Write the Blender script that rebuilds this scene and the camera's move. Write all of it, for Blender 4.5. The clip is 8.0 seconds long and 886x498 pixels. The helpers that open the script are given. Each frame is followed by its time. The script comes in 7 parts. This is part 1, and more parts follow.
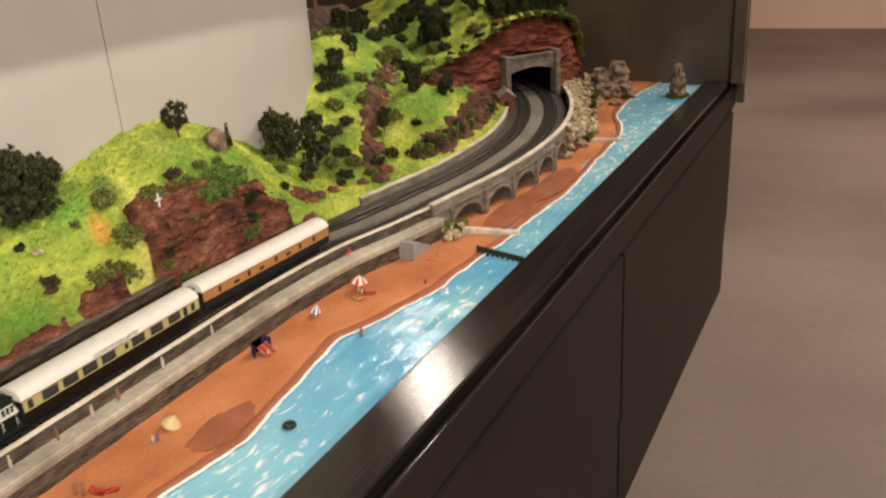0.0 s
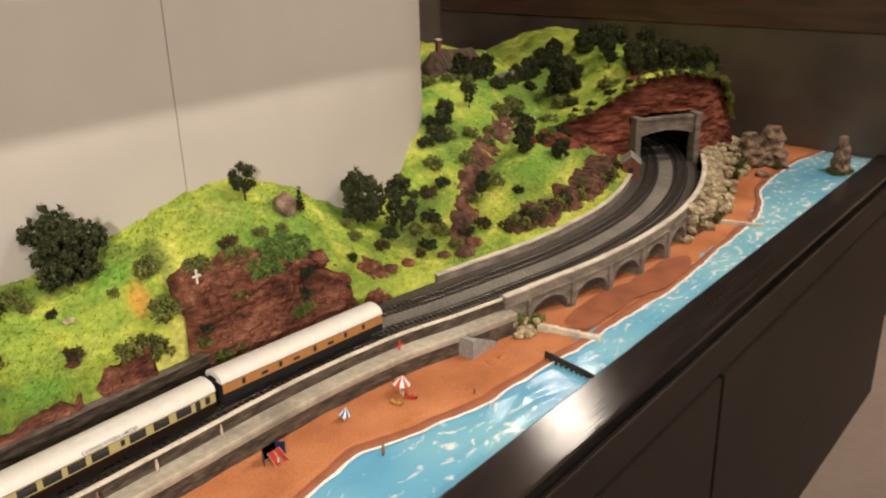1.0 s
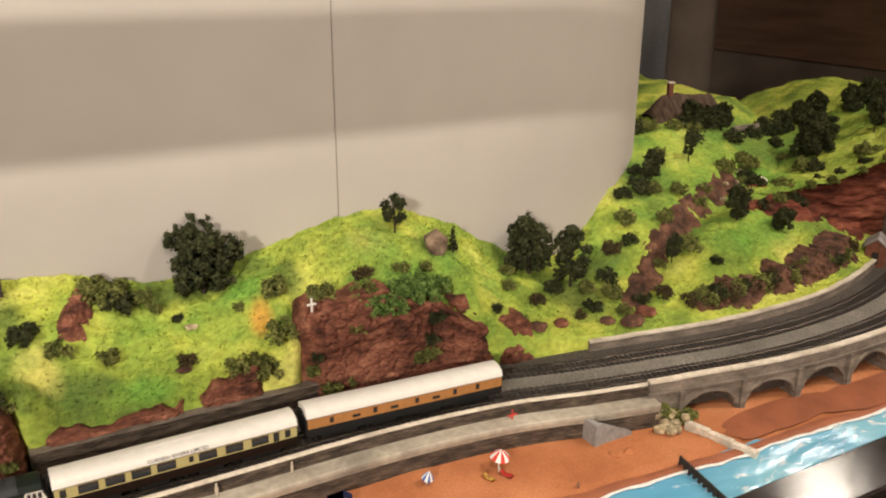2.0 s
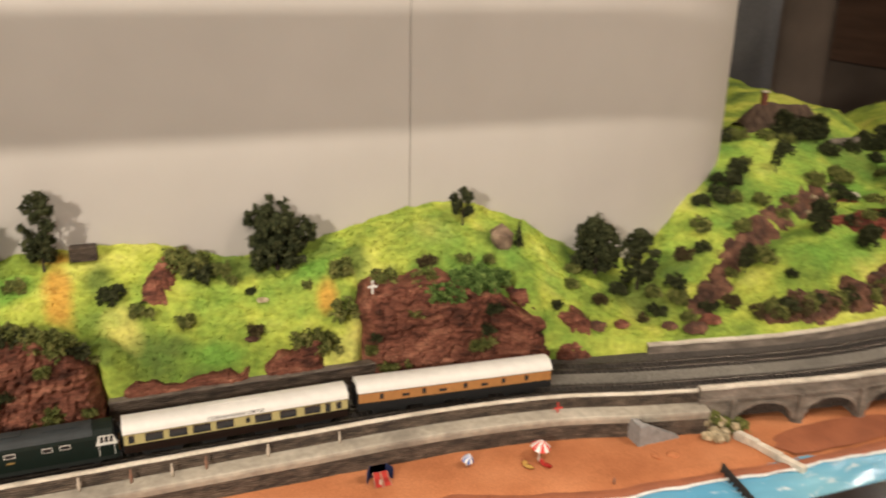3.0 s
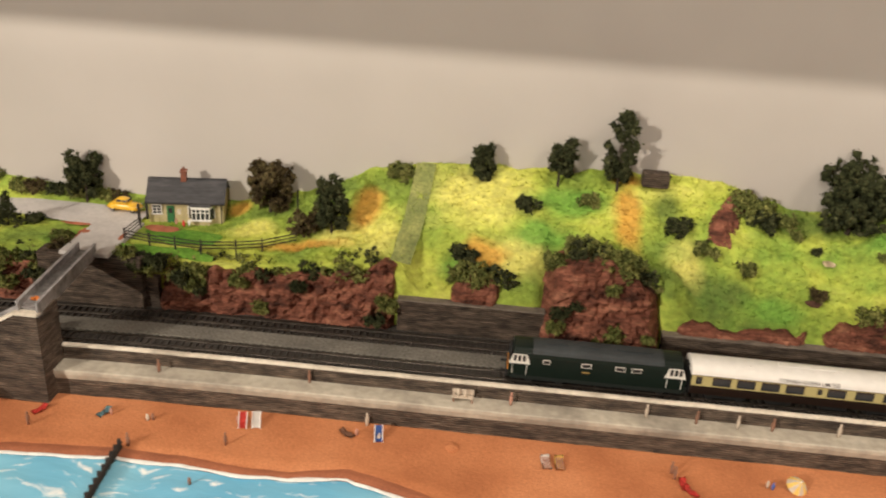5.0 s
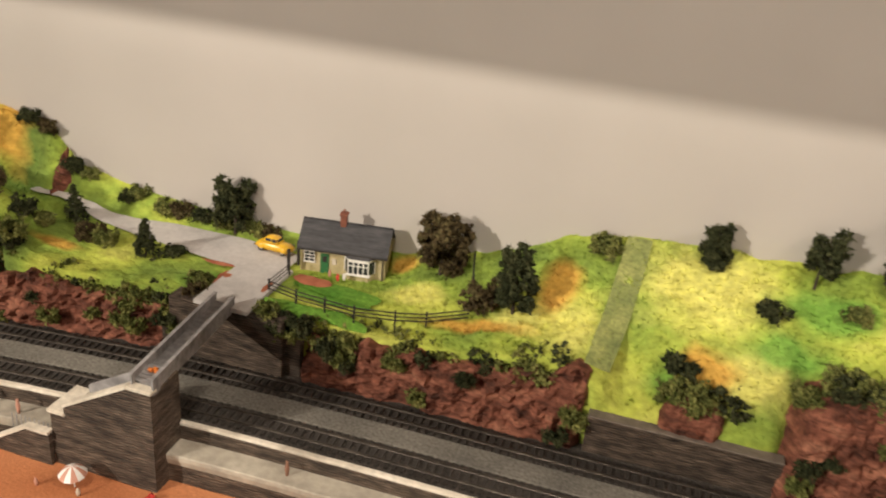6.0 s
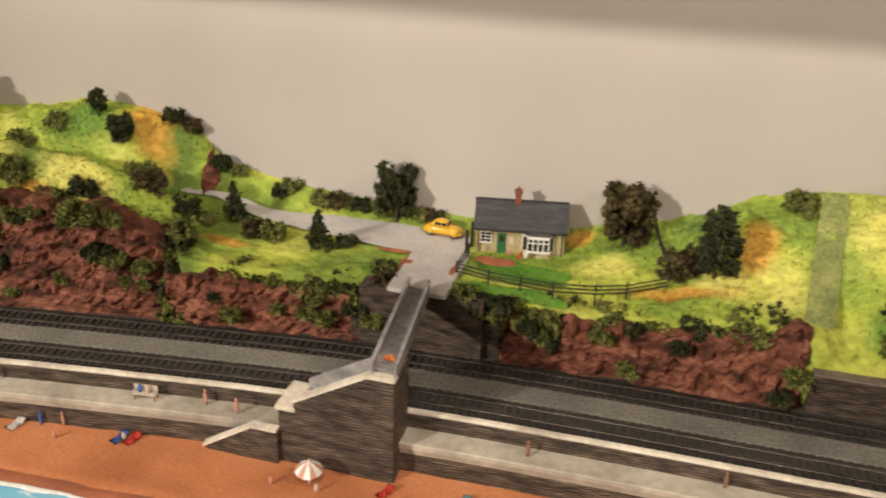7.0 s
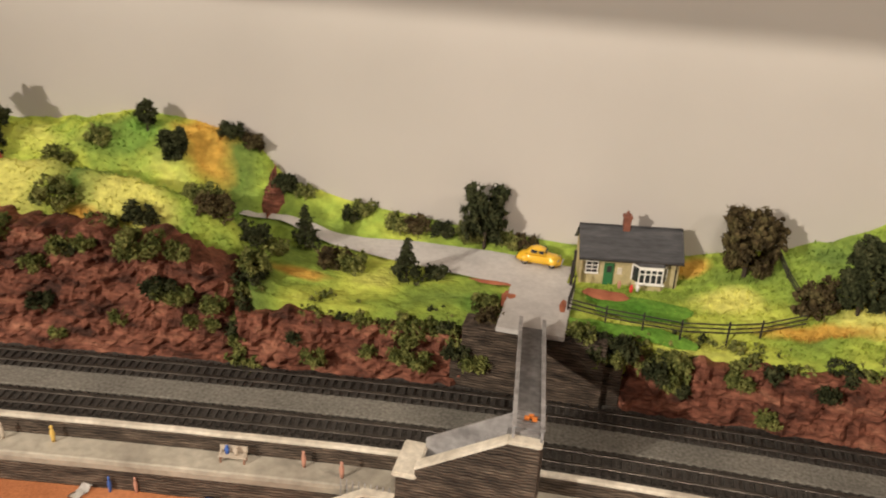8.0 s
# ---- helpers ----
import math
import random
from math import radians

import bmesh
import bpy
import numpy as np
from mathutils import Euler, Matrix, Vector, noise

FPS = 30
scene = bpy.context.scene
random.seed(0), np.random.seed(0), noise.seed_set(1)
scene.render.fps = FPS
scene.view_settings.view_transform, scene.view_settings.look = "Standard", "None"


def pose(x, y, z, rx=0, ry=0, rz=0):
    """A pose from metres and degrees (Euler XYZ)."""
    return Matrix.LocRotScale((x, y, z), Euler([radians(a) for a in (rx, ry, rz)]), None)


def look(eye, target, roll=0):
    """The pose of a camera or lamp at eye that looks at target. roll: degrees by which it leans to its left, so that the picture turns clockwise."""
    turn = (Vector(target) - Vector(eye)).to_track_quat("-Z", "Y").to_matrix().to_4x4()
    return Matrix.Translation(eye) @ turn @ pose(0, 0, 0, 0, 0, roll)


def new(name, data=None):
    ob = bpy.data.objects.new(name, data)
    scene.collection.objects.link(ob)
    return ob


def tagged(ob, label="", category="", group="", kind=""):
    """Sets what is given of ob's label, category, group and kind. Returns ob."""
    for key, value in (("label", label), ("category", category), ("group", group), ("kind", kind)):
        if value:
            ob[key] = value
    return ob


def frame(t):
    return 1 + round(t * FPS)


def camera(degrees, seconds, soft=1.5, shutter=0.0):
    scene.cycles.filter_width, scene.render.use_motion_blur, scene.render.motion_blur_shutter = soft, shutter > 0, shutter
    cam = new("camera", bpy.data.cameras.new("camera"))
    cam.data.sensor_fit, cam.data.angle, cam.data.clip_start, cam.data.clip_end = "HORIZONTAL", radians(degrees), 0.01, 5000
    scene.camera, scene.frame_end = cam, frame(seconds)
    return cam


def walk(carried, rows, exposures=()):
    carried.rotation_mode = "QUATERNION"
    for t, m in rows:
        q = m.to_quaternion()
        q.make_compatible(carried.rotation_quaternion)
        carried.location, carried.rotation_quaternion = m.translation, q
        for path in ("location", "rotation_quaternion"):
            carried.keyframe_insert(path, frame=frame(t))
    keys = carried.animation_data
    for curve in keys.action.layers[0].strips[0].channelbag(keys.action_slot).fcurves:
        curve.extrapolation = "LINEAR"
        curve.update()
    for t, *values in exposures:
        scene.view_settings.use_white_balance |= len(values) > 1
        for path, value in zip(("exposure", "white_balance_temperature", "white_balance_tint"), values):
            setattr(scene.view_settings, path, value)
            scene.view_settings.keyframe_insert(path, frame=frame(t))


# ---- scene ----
# The camera and its walk
cam = camera(55.3, 8.0, soft=2.0, shutter=0.3)
PATH = [
    (0, (-0.8769, -0.991, 0.5044), (-0.056, -0.5538, 0.137), -3.64),
    (0.5, (-0.7475, -1.0775, 0.5712), (0.0266, -0.5541, 0.215), -2.1),
    (1, (-0.6579, -1.0309, 0.5813), (0.0569, -0.4295, 0.2242), -1.46),
    (1.5, (-0.5168, -1.0313, 0.5859), (0.0954, -0.3189, 0.2431), 1.22),
    (1.7, (-0.4529, -1.0447, 0.5886), (0.0722, -0.2623, 0.2539), 1.34),
    (2.8, (-0.4161, -1.177, 0.5887), (-0.0166, -0.3198, 0.264), 0.11),
    (3, (-0.3907, -1.1551, 0.5919), (-0.0507, -0.2744, 0.2622), 1.25),
    (3.5, (-0.3477, -1.1009, 0.5849), (-0.2585, -0.1776, 0.2112), 2.58),
    (4, (-0.3786, -1.0825, 0.5774), (-0.4377, -0.1698, 0.1729), 2.63),
    (4.5, (-0.5234, -1.0768, 0.5706), (-0.6034, -0.1694, 0.1581), 3.04),
    (5, (-0.6517, -1.0707, 0.5619), (-0.7125, -0.1609, 0.1513), 3.83),
    (5.2, (-0.6865, -1.0393, 0.5605), (-0.7698, -0.1333, 0.1454), 4.51),
    (6.3, (-0.7782, -0.8202, 0.5427), (-1.0389, 0.0436, 0.1117), 5.08),
    (6.5, (-0.8196, -0.8324, 0.5332), (-1.082, 0.0288, 0.0979), 4.38),
    (7, (-0.9369, -0.8947, 0.5177), (-1.1628, -0.0229, 0.0831), 1.91),
    (7.5, (-1.0429, -0.8658, 0.5033), (-1.2881, 0.0058, 0.0788), 1.88),
    (8, (-1.0925, -0.8312, 0.5025), (-1.2813, 0.049, 0.0669), 2.72),
]
walk(cam, [(t, look(eye, target, roll)) for t, eye, target, roll in PATH],
     [(0.0, 0.06), (1.5, 0.08), (3.0, 0.08), (4.0, -0.03), (5.0, -0.02), (6.5, 0.0), (8.0, -0.03)])

# ---- world, lights, exposure ----
world = bpy.data.worlds.new("world")
scene.world = world
world.use_nodes = True
world.node_tree.nodes["Background"].inputs[0].default_value = (1.0, 0.86, 0.72, 1)
world.node_tree.nodes["Background"].inputs[1].default_value = 0.12
scene.view_settings.exposure = 0.0


def unseen_lamp(x, y, z, power, size, target=None, colour=(1.0, 0.89, 0.752)):
    data = bpy.data.lights.new("unseen_light", "AREA")
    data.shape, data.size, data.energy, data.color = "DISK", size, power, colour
    lamp = new("unseen_light", data)
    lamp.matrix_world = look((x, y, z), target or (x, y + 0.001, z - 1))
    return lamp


CEIL = 3.2
FLOOR = -0.63
# the spotlight whose light the cornice cuts off, and unseen lamps added as fill
beam = bpy.data.lights.new("ceiling_spotlight", "SPOT")
beam.energy, beam.color, beam.shadow_soft_size = 1290, (1.0, 0.89, 0.752), 0.10
beam.spot_size, beam.spot_blend = radians(27.5), 1.0
new("ceiling_spotlight", beam).matrix_world = look((-4.45, -5.0, 2.4), (-0.80, -0.1, 0.20))
# fill lamps with no fixture in view, placed and tinted to balance brightness
unseen_lamp(-0.75, -1.75, 2.35, 38, 0.46)
unseen_lamp(-3.4, -3.6, 3.05, 80, 0.6)
unseen_lamp(1.6, -1.7, 2.7, 60, 0.5, colour=(1.0, 0.85, 0.70))
unseen_lamp(4.0, -1.9, 3.0, 88, 0.6, colour=(1.0, 0.85, 0.70))
# lamp out of view, set where the highlight on the rim points
unseen_lamp(4.4, 2.0, 3.1, 16, 0.34, (1.0, 0.0, 0.0))


# ---- materials ----
def material(name, colours, scale=8.0, rough=0.8, metal=0.0, bump=0.0, bump_scale=60.0, stretch=(1, 1, 1), detail=6.0,
             fine=None, spec=0.5, stops=None, clear=0.0, random_tint=0.0):
    """colours: two to five colours laid out by noise; fine: a second, smaller grain that darkens or lightens them."""
    m = bpy.data.materials.new(name)
    m.use_nodes = True
    nt = m.node_tree
    n, l = nt.nodes, nt.links
    bsdf = n["Principled BSDF"]
    tc = n.new("ShaderNodeTexCoord")
    mp = n.new("ShaderNodeMapping")
    mp.inputs["Scale"].default_value = stretch
    l.new(tc.outputs["Object"], mp.inputs[0])
    nz = n.new("ShaderNodeTexNoise")
    nz.inputs["Scale"].default_value, nz.inputs["Detail"].default_value = scale, detail
    l.new(mp.outputs[0], nz.inputs["Vector"])
    ramp = n.new("ShaderNodeValToRGB")
    els = ramp.color_ramp.elements
    stops = stops or [0.32 + 0.36 * i / max(1, len(colours) - 1) for i in range(len(colours))]
    while len(els) < len(colours):
        els.new(0.5)
    for e, p, c in zip(els, stops, colours):
        e.position, e.color = p, (*c, 1)
    l.new(nz.outputs["Fac"], ramp.inputs[0])
    out = ramp.outputs[0]
    if fine:
        f_scale, f_amount = fine
        n2 = n.new("ShaderNodeTexNoise")
        n2.inputs["Scale"].default_value, n2.inputs["Detail"].default_value = f_scale, 4
        l.new(mp.outputs[0], n2.inputs["Vector"])
        mr = n.new("ShaderNodeMapRange")
        mr.inputs["From Min"].default_value, mr.inputs["From Max"].default_value = 0.3, 0.7
        mr.inputs["To Min"].default_value, mr.inputs["To Max"].default_value = 1 - f_amount, 1 + f_amount
        l.new(n2.outputs["Fac"], mr.inputs["Value"])
        mx = n.new("ShaderNodeVectorMath")
        mx.operation = "SCALE"
        l.new(out, mx.inputs[0])
        l.new(mr.outputs[0], mx.inputs["Scale"])
        out = mx.outputs[0]
    if random_tint:
        oi = n.new("ShaderNodeObjectInfo")
        mr = n.new("ShaderNodeMapRange")
        mr.inputs["To Min"].default_value, mr.inputs["To Max"].default_value = 1 - random_tint, 1 + random_tint
        l.new(oi.outputs["Random"], mr.inputs["Value"])
        mx = n.new("ShaderNodeVectorMath")
        mx.operation = "SCALE"
        l.new(out, mx.inputs[0])
        l.new(mr.outputs[0], mx.inputs["Scale"])
        out = mx.outputs[0]
    l.new(out, bsdf.inputs["Base Color"])
    bsdf.inputs["Roughness"].default_value = rough
    bsdf.inputs["Metallic"].default_value = metal
    bsdf.inputs["Specular IOR Level"].default_value = spec
    bsdf.inputs["Coat Weight"].default_value = clear
    if bump:
        n3 = n.new("ShaderNodeTexNoise")
        n3.inputs["Scale"].default_value, n3.inputs["Detail"].default_value = bump_scale, 5
        l.new(mp.outputs[0], n3.inputs["Vector"])
        bp = n.new("ShaderNodeBump")
        bp.inputs["Strength"].default_value, bp.inputs["Distance"].default_value = 0.8, bump
        l.new(n3.outputs["Fac"], bp.inputs["Height"])
        l.new(bp.outputs[0], bsdf.inputs["Normal"])
    return m


def plain(name, c, rough=0.5, metal=0.0, spec=0.5, vary=0.12, scale=120.0, clear=0.0):
    lo, hi = tuple(v * (1 - vary) for v in c), tuple(min(1, v * (1 + vary)) for v in c)
    return material(name, [lo, hi], scale=scale, rough=rough, metal=metal, spec=spec, clear=clear)


GRASS = material("scatter_grass", [(0.13, 0.20, 0.045), (0.28, 0.38, 0.064), (0.47, 0.53, 0.090), (0.61, 0.62, 0.15), (0.60, 0.52, 0.14)],
                 scale=11, rough=0.95, bump=0.005, bump_scale=120, fine=(130, 0.22), spec=0.1, stops=[0.33, 0.46, 0.57, 0.69, 0.80], stretch=(0.8, 1, 1))


def add_scatter(m):
    """Patches of other scatter strewn over the grass, with ragged edges: orange, fresh green, deep olive green, straw yellow."""
    n, l = m.node_tree.nodes, m.node_tree.links
    ramp = [k for k in n if k.type == "VALTORGB"][0]
    targets = [k.to_socket for k in ramp.outputs[0].links]
    tc = n.new("ShaderNodeTexCoord")
    rag = n.new("ShaderNodeTexNoise")
    rag.inputs["Scale"].default_value, rag.inputs["Detail"].default_value = 26, 5
    l.new(tc.outputs["Object"], rag.inputs["Vector"])
    out = ramp.outputs[0]
    for name, c in (("scatter_straw", (0.70, 0.67, 0.18)), ("scatter_olive", (0.13, 0.19, 0.045)), ("scatter_green", (0.17, 0.36, 0.06)), ("scatter_orange", (0.62, 0.34, 0.07))):
        at = n.new("ShaderNodeAttribute")
        at.attribute_name = name
        add = n.new("ShaderNodeMath")
        add.operation = "MULTIPLY_ADD"
        add.inputs[1].default_value = 0.9
        l.new(rag.outputs["Fac"], add.inputs[0])
        l.new(at.outputs["Fac"], add.inputs[2])
        mr = n.new("ShaderNodeMapRange")
        mr.inputs["From Min"].default_value, mr.inputs["From Max"].default_value = 0.72, 1.25
        mr.inputs["To Max"].default_value = 0.85
        l.new(add.outputs[0], mr.inputs["Value"])
        mix = n.new("ShaderNodeMix")
        mix.data_type = "RGBA"
        l.new(mr.outputs[0], mix.inputs["Factor"])
        l.new(out, mix.inputs["A"])
        mix.inputs["B"].default_value = (*c, 1)
        out = mix.outputs["Result"]
    for t in targets:
        l.new(out, t)


add_scatter(GRASS)
# x, y, half length, half depth and, where it is thin, how much
SCATTER = {
    "scatter_orange": ((-1.542, -0.016, .034, .026), (-0.823, -0.054, .020, .026), (-0.490, -0.060, .017, .040), (-0.492, -0.012, .022, .010), (-0.894, -0.108, .050, .009), (-1.005, -0.014, .016, .010),
                       (-1.60, -0.166, .030, .008), (-0.665, -0.110, .024, .014), (-0.15, -0.092, .016, .014), (-1.39, -0.125, .03, .008)),
    "scatter_green": ((-0.562, -0.045, .050, .020), (-0.590, -0.088, .040, .011), (-0.310, -0.122, .040, .014), (-1.19, -0.128, .030, .020), (0.085, -0.108, .040, .020), (-0.70, -0.122, .022, .014),
                      (-0.16, -0.055, .03, .02), (0.72, -0.14, .10, .03), (0.88, 0.02, .06, .05), (0.78, 0.04, .40, .30, 0.52), (1.15, 0.05, .25, .25, 0.5), (-1.60, -0.03, .14, .04, 0.55), (-0.25, -0.08, .20, .09, 0.45), (0.12, -0.10, .22, .12, 0.5)),
    "scatter_olive": ((-1.635, -0.034, .050, .024), (-1.500, -0.030, .024, .030), (-0.25, -0.022, .075, .020), (-0.44, -0.045, .018, .022), (-0.89, -0.070, .022, .016), (0.12, -0.055, .04, .02), (0.62, 0.05, .08, .06), (0.95, 0.14, .10, .06, 0.7),
                      (-0.10, -0.06, .02, .03), (0.0, -0.06, .35, .10, 0.42), (0.98, 0.10, .10, .08), (0.36, -0.10, .06, .05), (-1.43, -0.165, .03, .03), (-0.355, -0.115, .03, .012)),
    "scatter_straw": ((-0.680, -0.042, .070, .040), (-0.625, -0.112, .040, .020), (-1.560, -0.143, .045, .022), (-0.972, -0.070, .032, .018), (-0.118, -0.145, .016, .030), (0.02, -0.05, .035, .02, 0.7), (-0.415, -0.10, .022, .02),
                      (-0.85, -0.095, .03, .02), (-1.70, -0.15, .06, .03), (-0.80, -0.10, .03, .03)),
}


def strew(ob, places):
    """Gives the ground and its fibres the amounts of each scatter."""
    places = np.asarray(places)
    for name, spots in SCATTER.items():
        w = np.zeros(len(places))
        for x, y, rx, ry, *much in spots:
            w = np.maximum(w, (much[0] if much else 1.0) * np.exp(-0.7 * (((places[:, 0] - x) / rx) ** 2 + ((places[:, 1] - y) / ry) ** 2)))
        ob.data.attributes.new(name, "FLOAT", "POINT").data.foreach_set("value", w.astype(np.float32))


LAWN = material("short_lawn", [(0.09, 0.23, 0.03), (0.16, 0.32, 0.045), (0.26, 0.36, 0.06)], scale=14, rough=0.95, bump=0.002, bump_scale=300, fine=(220, 0.25), spec=0.1)
CLIFF = material("red_plaster_rock", [(0.050, 0.021, 0.014), (0.14, 0.051, 0.032), (0.225, 0.085, 0.053), (0.33, 0.145, 0.09)], scale=40, rough=0.8,
                 bump=0.006, bump_scale=130, fine=(210, 0.4), spec=0.25, stretch=(0.6, 1, 2))
STRATA = material("red_layered_rock", [(0.06, 0.018, 0.012), (0.17, 0.05, 0.03), (0.28, 0.10, 0.06)], scale=22, rough=0.88, bump=0.006,
                  bump_scale=50, fine=(120, 0.35), spec=0.2, stretch=(0.6, 0.6, 3.2))
EARTH = material("brown_earth", [(0.04, 0.02, 0.012), (0.11, 0.05, 0.03), (0.2, 0.10, 0.06)], scale=40, rough=0.95, bump=0.004, bump_scale=120, fine=(200, 0.3))
SLATE = material("slate_walling", [(0.046, 0.034, 0.026), (0.096, 0.071, 0.053), (0.155, 0.115, 0.085)], scale=40, rough=0.85, bump=0.004, bump_scale=60,
                 stretch=(1, 1, 4), fine=(90, 0.35), spec=0.3)


def add_courses(m, scale, depth):
    """Thin dark wavering joints, course upon course, in the colour and in the relief."""
    n, l = m.node_tree.nodes, m.node_tree.links
    bsdf = n["Principled BSDF"]
    tc = n.new("ShaderNodeTexCoord")
    wave = n.new("ShaderNodeTexWave")
    wave.wave_type, wave.bands_direction = "BANDS", "Z"
    wave.inputs["Scale"].default_value, wave.inputs["Distortion"].default_value = scale, 5.0
    wave.inputs["Detail"].default_value, wave.inputs["Detail Scale"].default_value = 3, 1.1
    l.new(tc.outputs["Object"], wave.inputs["Vector"])
    mr = n.new("ShaderNodeMapRange")
    mr.inputs["From Min"].default_value, mr.inputs["From Max"].default_value = 0.05, 0.5
    mr.inputs["To Min"].default_value, mr.inputs["To Max"].default_value = 0.55, 1.12
    l.new(wave.outputs["Fac"], mr.inputs["Value"])
    old = bsdf.inputs["Base Color"].links[0].from_socket
    mul = n.new("ShaderNodeVectorMath")
    mul.operation = "SCALE"
    l.new(old, mul.inputs[0])
    l.new(mr.outputs[0], mul.inputs["Scale"])
    l.new(mul.outputs[0], bsdf.inputs["Base Color"])
    bp = n.new("ShaderNodeBump")
    bp.inputs["Strength"].default_value, bp.inputs["Distance"].default_value = 0.9, depth
    l.new(wave.outputs["Fac"], bp.inputs["Height"])
    l.new(bsdf.inputs["Normal"].links[0].from_socket, bp.inputs["Normal"])
    l.new(bp.outputs[0], bsdf.inputs["Normal"])


add_courses(SLATE, 112, 0.0012)
STONE = material("viaduct_stone", [(0.11, 0.09, 0.072), (0.19, 0.158, 0.128), (0.27, 0.225, 0.185)], scale=28, rough=0.9, bump=0.0018, bump_scale=90,
                 stretch=(1, 1, 2.5), fine=(130, 0.2))
COPING = material("pale_coping", [(0.42, 0.37, 0.30), (0.62, 0.56, 0.46), (0.72, 0.66, 0.56)], scale=26, rough=0.85, bump=0.001, bump_scale=150, fine=(200, 0.15))
PROM = material("promenade_paving", [(0.24, 0.215, 0.175), (0.40, 0.36, 0.29), (0.48, 0.44, 0.36)], scale=16, rough=0.85, bump=0.0006, bump_scale=200, fine=(110, 0.16))
BALLAST = material("dark_ballast", [(0.032, 0.027, 0.023), (0.062, 0.053, 0.045), (0.115, 0.098, 0.082)], scale=420, rough=0.95, bump=0.0018, bump_scale=600, fine=(12, 0.25))
CESS = material("grey_ballast", [(0.115, 0.105, 0.086), (0.172, 0.16, 0.136), (0.235, 0.22, 0.19)], scale=320, rough=0.95, bump=0.0012, bump_scale=600, fine=(14, 0.3))
SLEEPER = plain("sleeper", (0.038, 0.032, 0.027), 0.8, vary=0.3)
RAIL = material("nickel_rail", [(0.06, 0.05, 0.042), (0.14, 0.12, 0.10)], scale=60, rough=0.45, metal=0.7)
SAND = material("orange_sand", [(0.37, 0.135, 0.057), (0.46, 0.178, 0.077), (0.53, 0.22, 0.10)], scale=9, rough=0.95, bump=0.0009, bump_scale=420, fine=(380, 0.14), spec=0.15)
DARKSAND = material("dark_sand", [(0.25, 0.082, 0.038), (0.34, 0.115, 0.053)], scale=24, rough=0.6, bump=0.0006, bump_scale=420, fine=(380, 0.14))
WALLBOARD = material("painted_board", [(0.485, 0.452, 0.415), (0.515, 0.482, 0.443), (0.535, 0.50, 0.462)], scale=2.2, rough=0.75, bump=0.0004, bump_scale=40, spec=0.25, fine=(9, 0.02))
CRACK = plain("dark_gap", (0.33, 0.305, 0.275), 0.9)
FASCIA = material("black_lacquer", [(0.010, 0.009, 0.008), (0.018, 0.015, 0.0135), (0.026, 0.022, 0.020)], scale=14, rough=0.12, stretch=(0.4, 14, 4), bump=0.0002,
                  bump_scale=30, fine=(60, 0.25), spec=0.55)
CABINET = material("dark_cabinet", [(0.011, 0.008, 0.0065), (0.017, 0.0125, 0.010)], scale=4, rough=0.5, spec=0.2, fine=(60, 0.15))
BLACK = plain("black_panel", (0.105, 0.083, 0.067), 0.28, vary=0.25, scale=6)
FLOORM = material("carpet_floor", [(0.135, 0.10, 0.084), (0.18, 0.138, 0.115), (0.22, 0.17, 0.145)], scale=1.3, rough=0.55, bump=0.001, bump_scale=90, fine=(45, 0.06), detail=4)
ROOMWALL = material("warm_room_wall", [(0.82, 0.62, 0.51), (0.87, 0.67, 0.56)], scale=1.2, rough=0.85)
ROCK = material("pale_boulder", [(0.20, 0.155, 0.085), (0.38, 0.31, 0.19), (0.54, 0.46, 0.32)], scale=60, rough=0.9, bump=0.002, bump_scale=160, fine=(160, 0.25), random_tint=0.25)
CRAG = material("brown_crag", [(0.09, 0.06, 0.04), (0.20, 0.135, 0.09), (0.34, 0.25, 0.17)], scale=45, rough=0.9, bump=0.003, bump_scale=110, fine=(110, 0.3))
ROAD = material("grey_road", [(0.42, 0.40, 0.385), (0.52, 0.495, 0.475), (0.57, 0.545, 0.52)], scale=22, rough=0.9, fine=(200, 0.08), bump=0.0004, bump_scale=300)
LEAF = material("dark_foam_foliage", [(0.020, 0.025, 0.012), (0.045, 0.052, 0.023), (0.092, 0.098, 0.045)], scale=90, rough=0.95, bump=0.002, bump_scale=420, fine=(300, 0.4), spec=0.1)
LEAFB = material("bush_foliage", [(0.065, 0.080, 0.024), (0.15, 0.165, 0.048), (0.27, 0.27, 0.085)], scale=80, rough=0.95, bump=0.002, bump_scale=420, fine=(300, 0.45), spec=0.1)
LEAFG = material("moss_foliage", [(0.060, 0.105, 0.028), (0.12, 0.20, 0.050), (0.22, 0.31, 0.085)], scale=80, rough=0.95, bump=0.002, bump_scale=420, fine=(300, 0.4), spec=0.1)
LEAFR = material("russet_foliage", [(0.036, 0.027, 0.015), (0.085, 0.064, 0.030), (0.12, 0.105, 0.045)], scale=70, rough=0.95, bump=0.002, bump_scale=420, fine=(300, 0.4), spec=0.1)
BARK = plain("bark", (0.05, 0.035, 0.025), 0.9, vary=0.3)


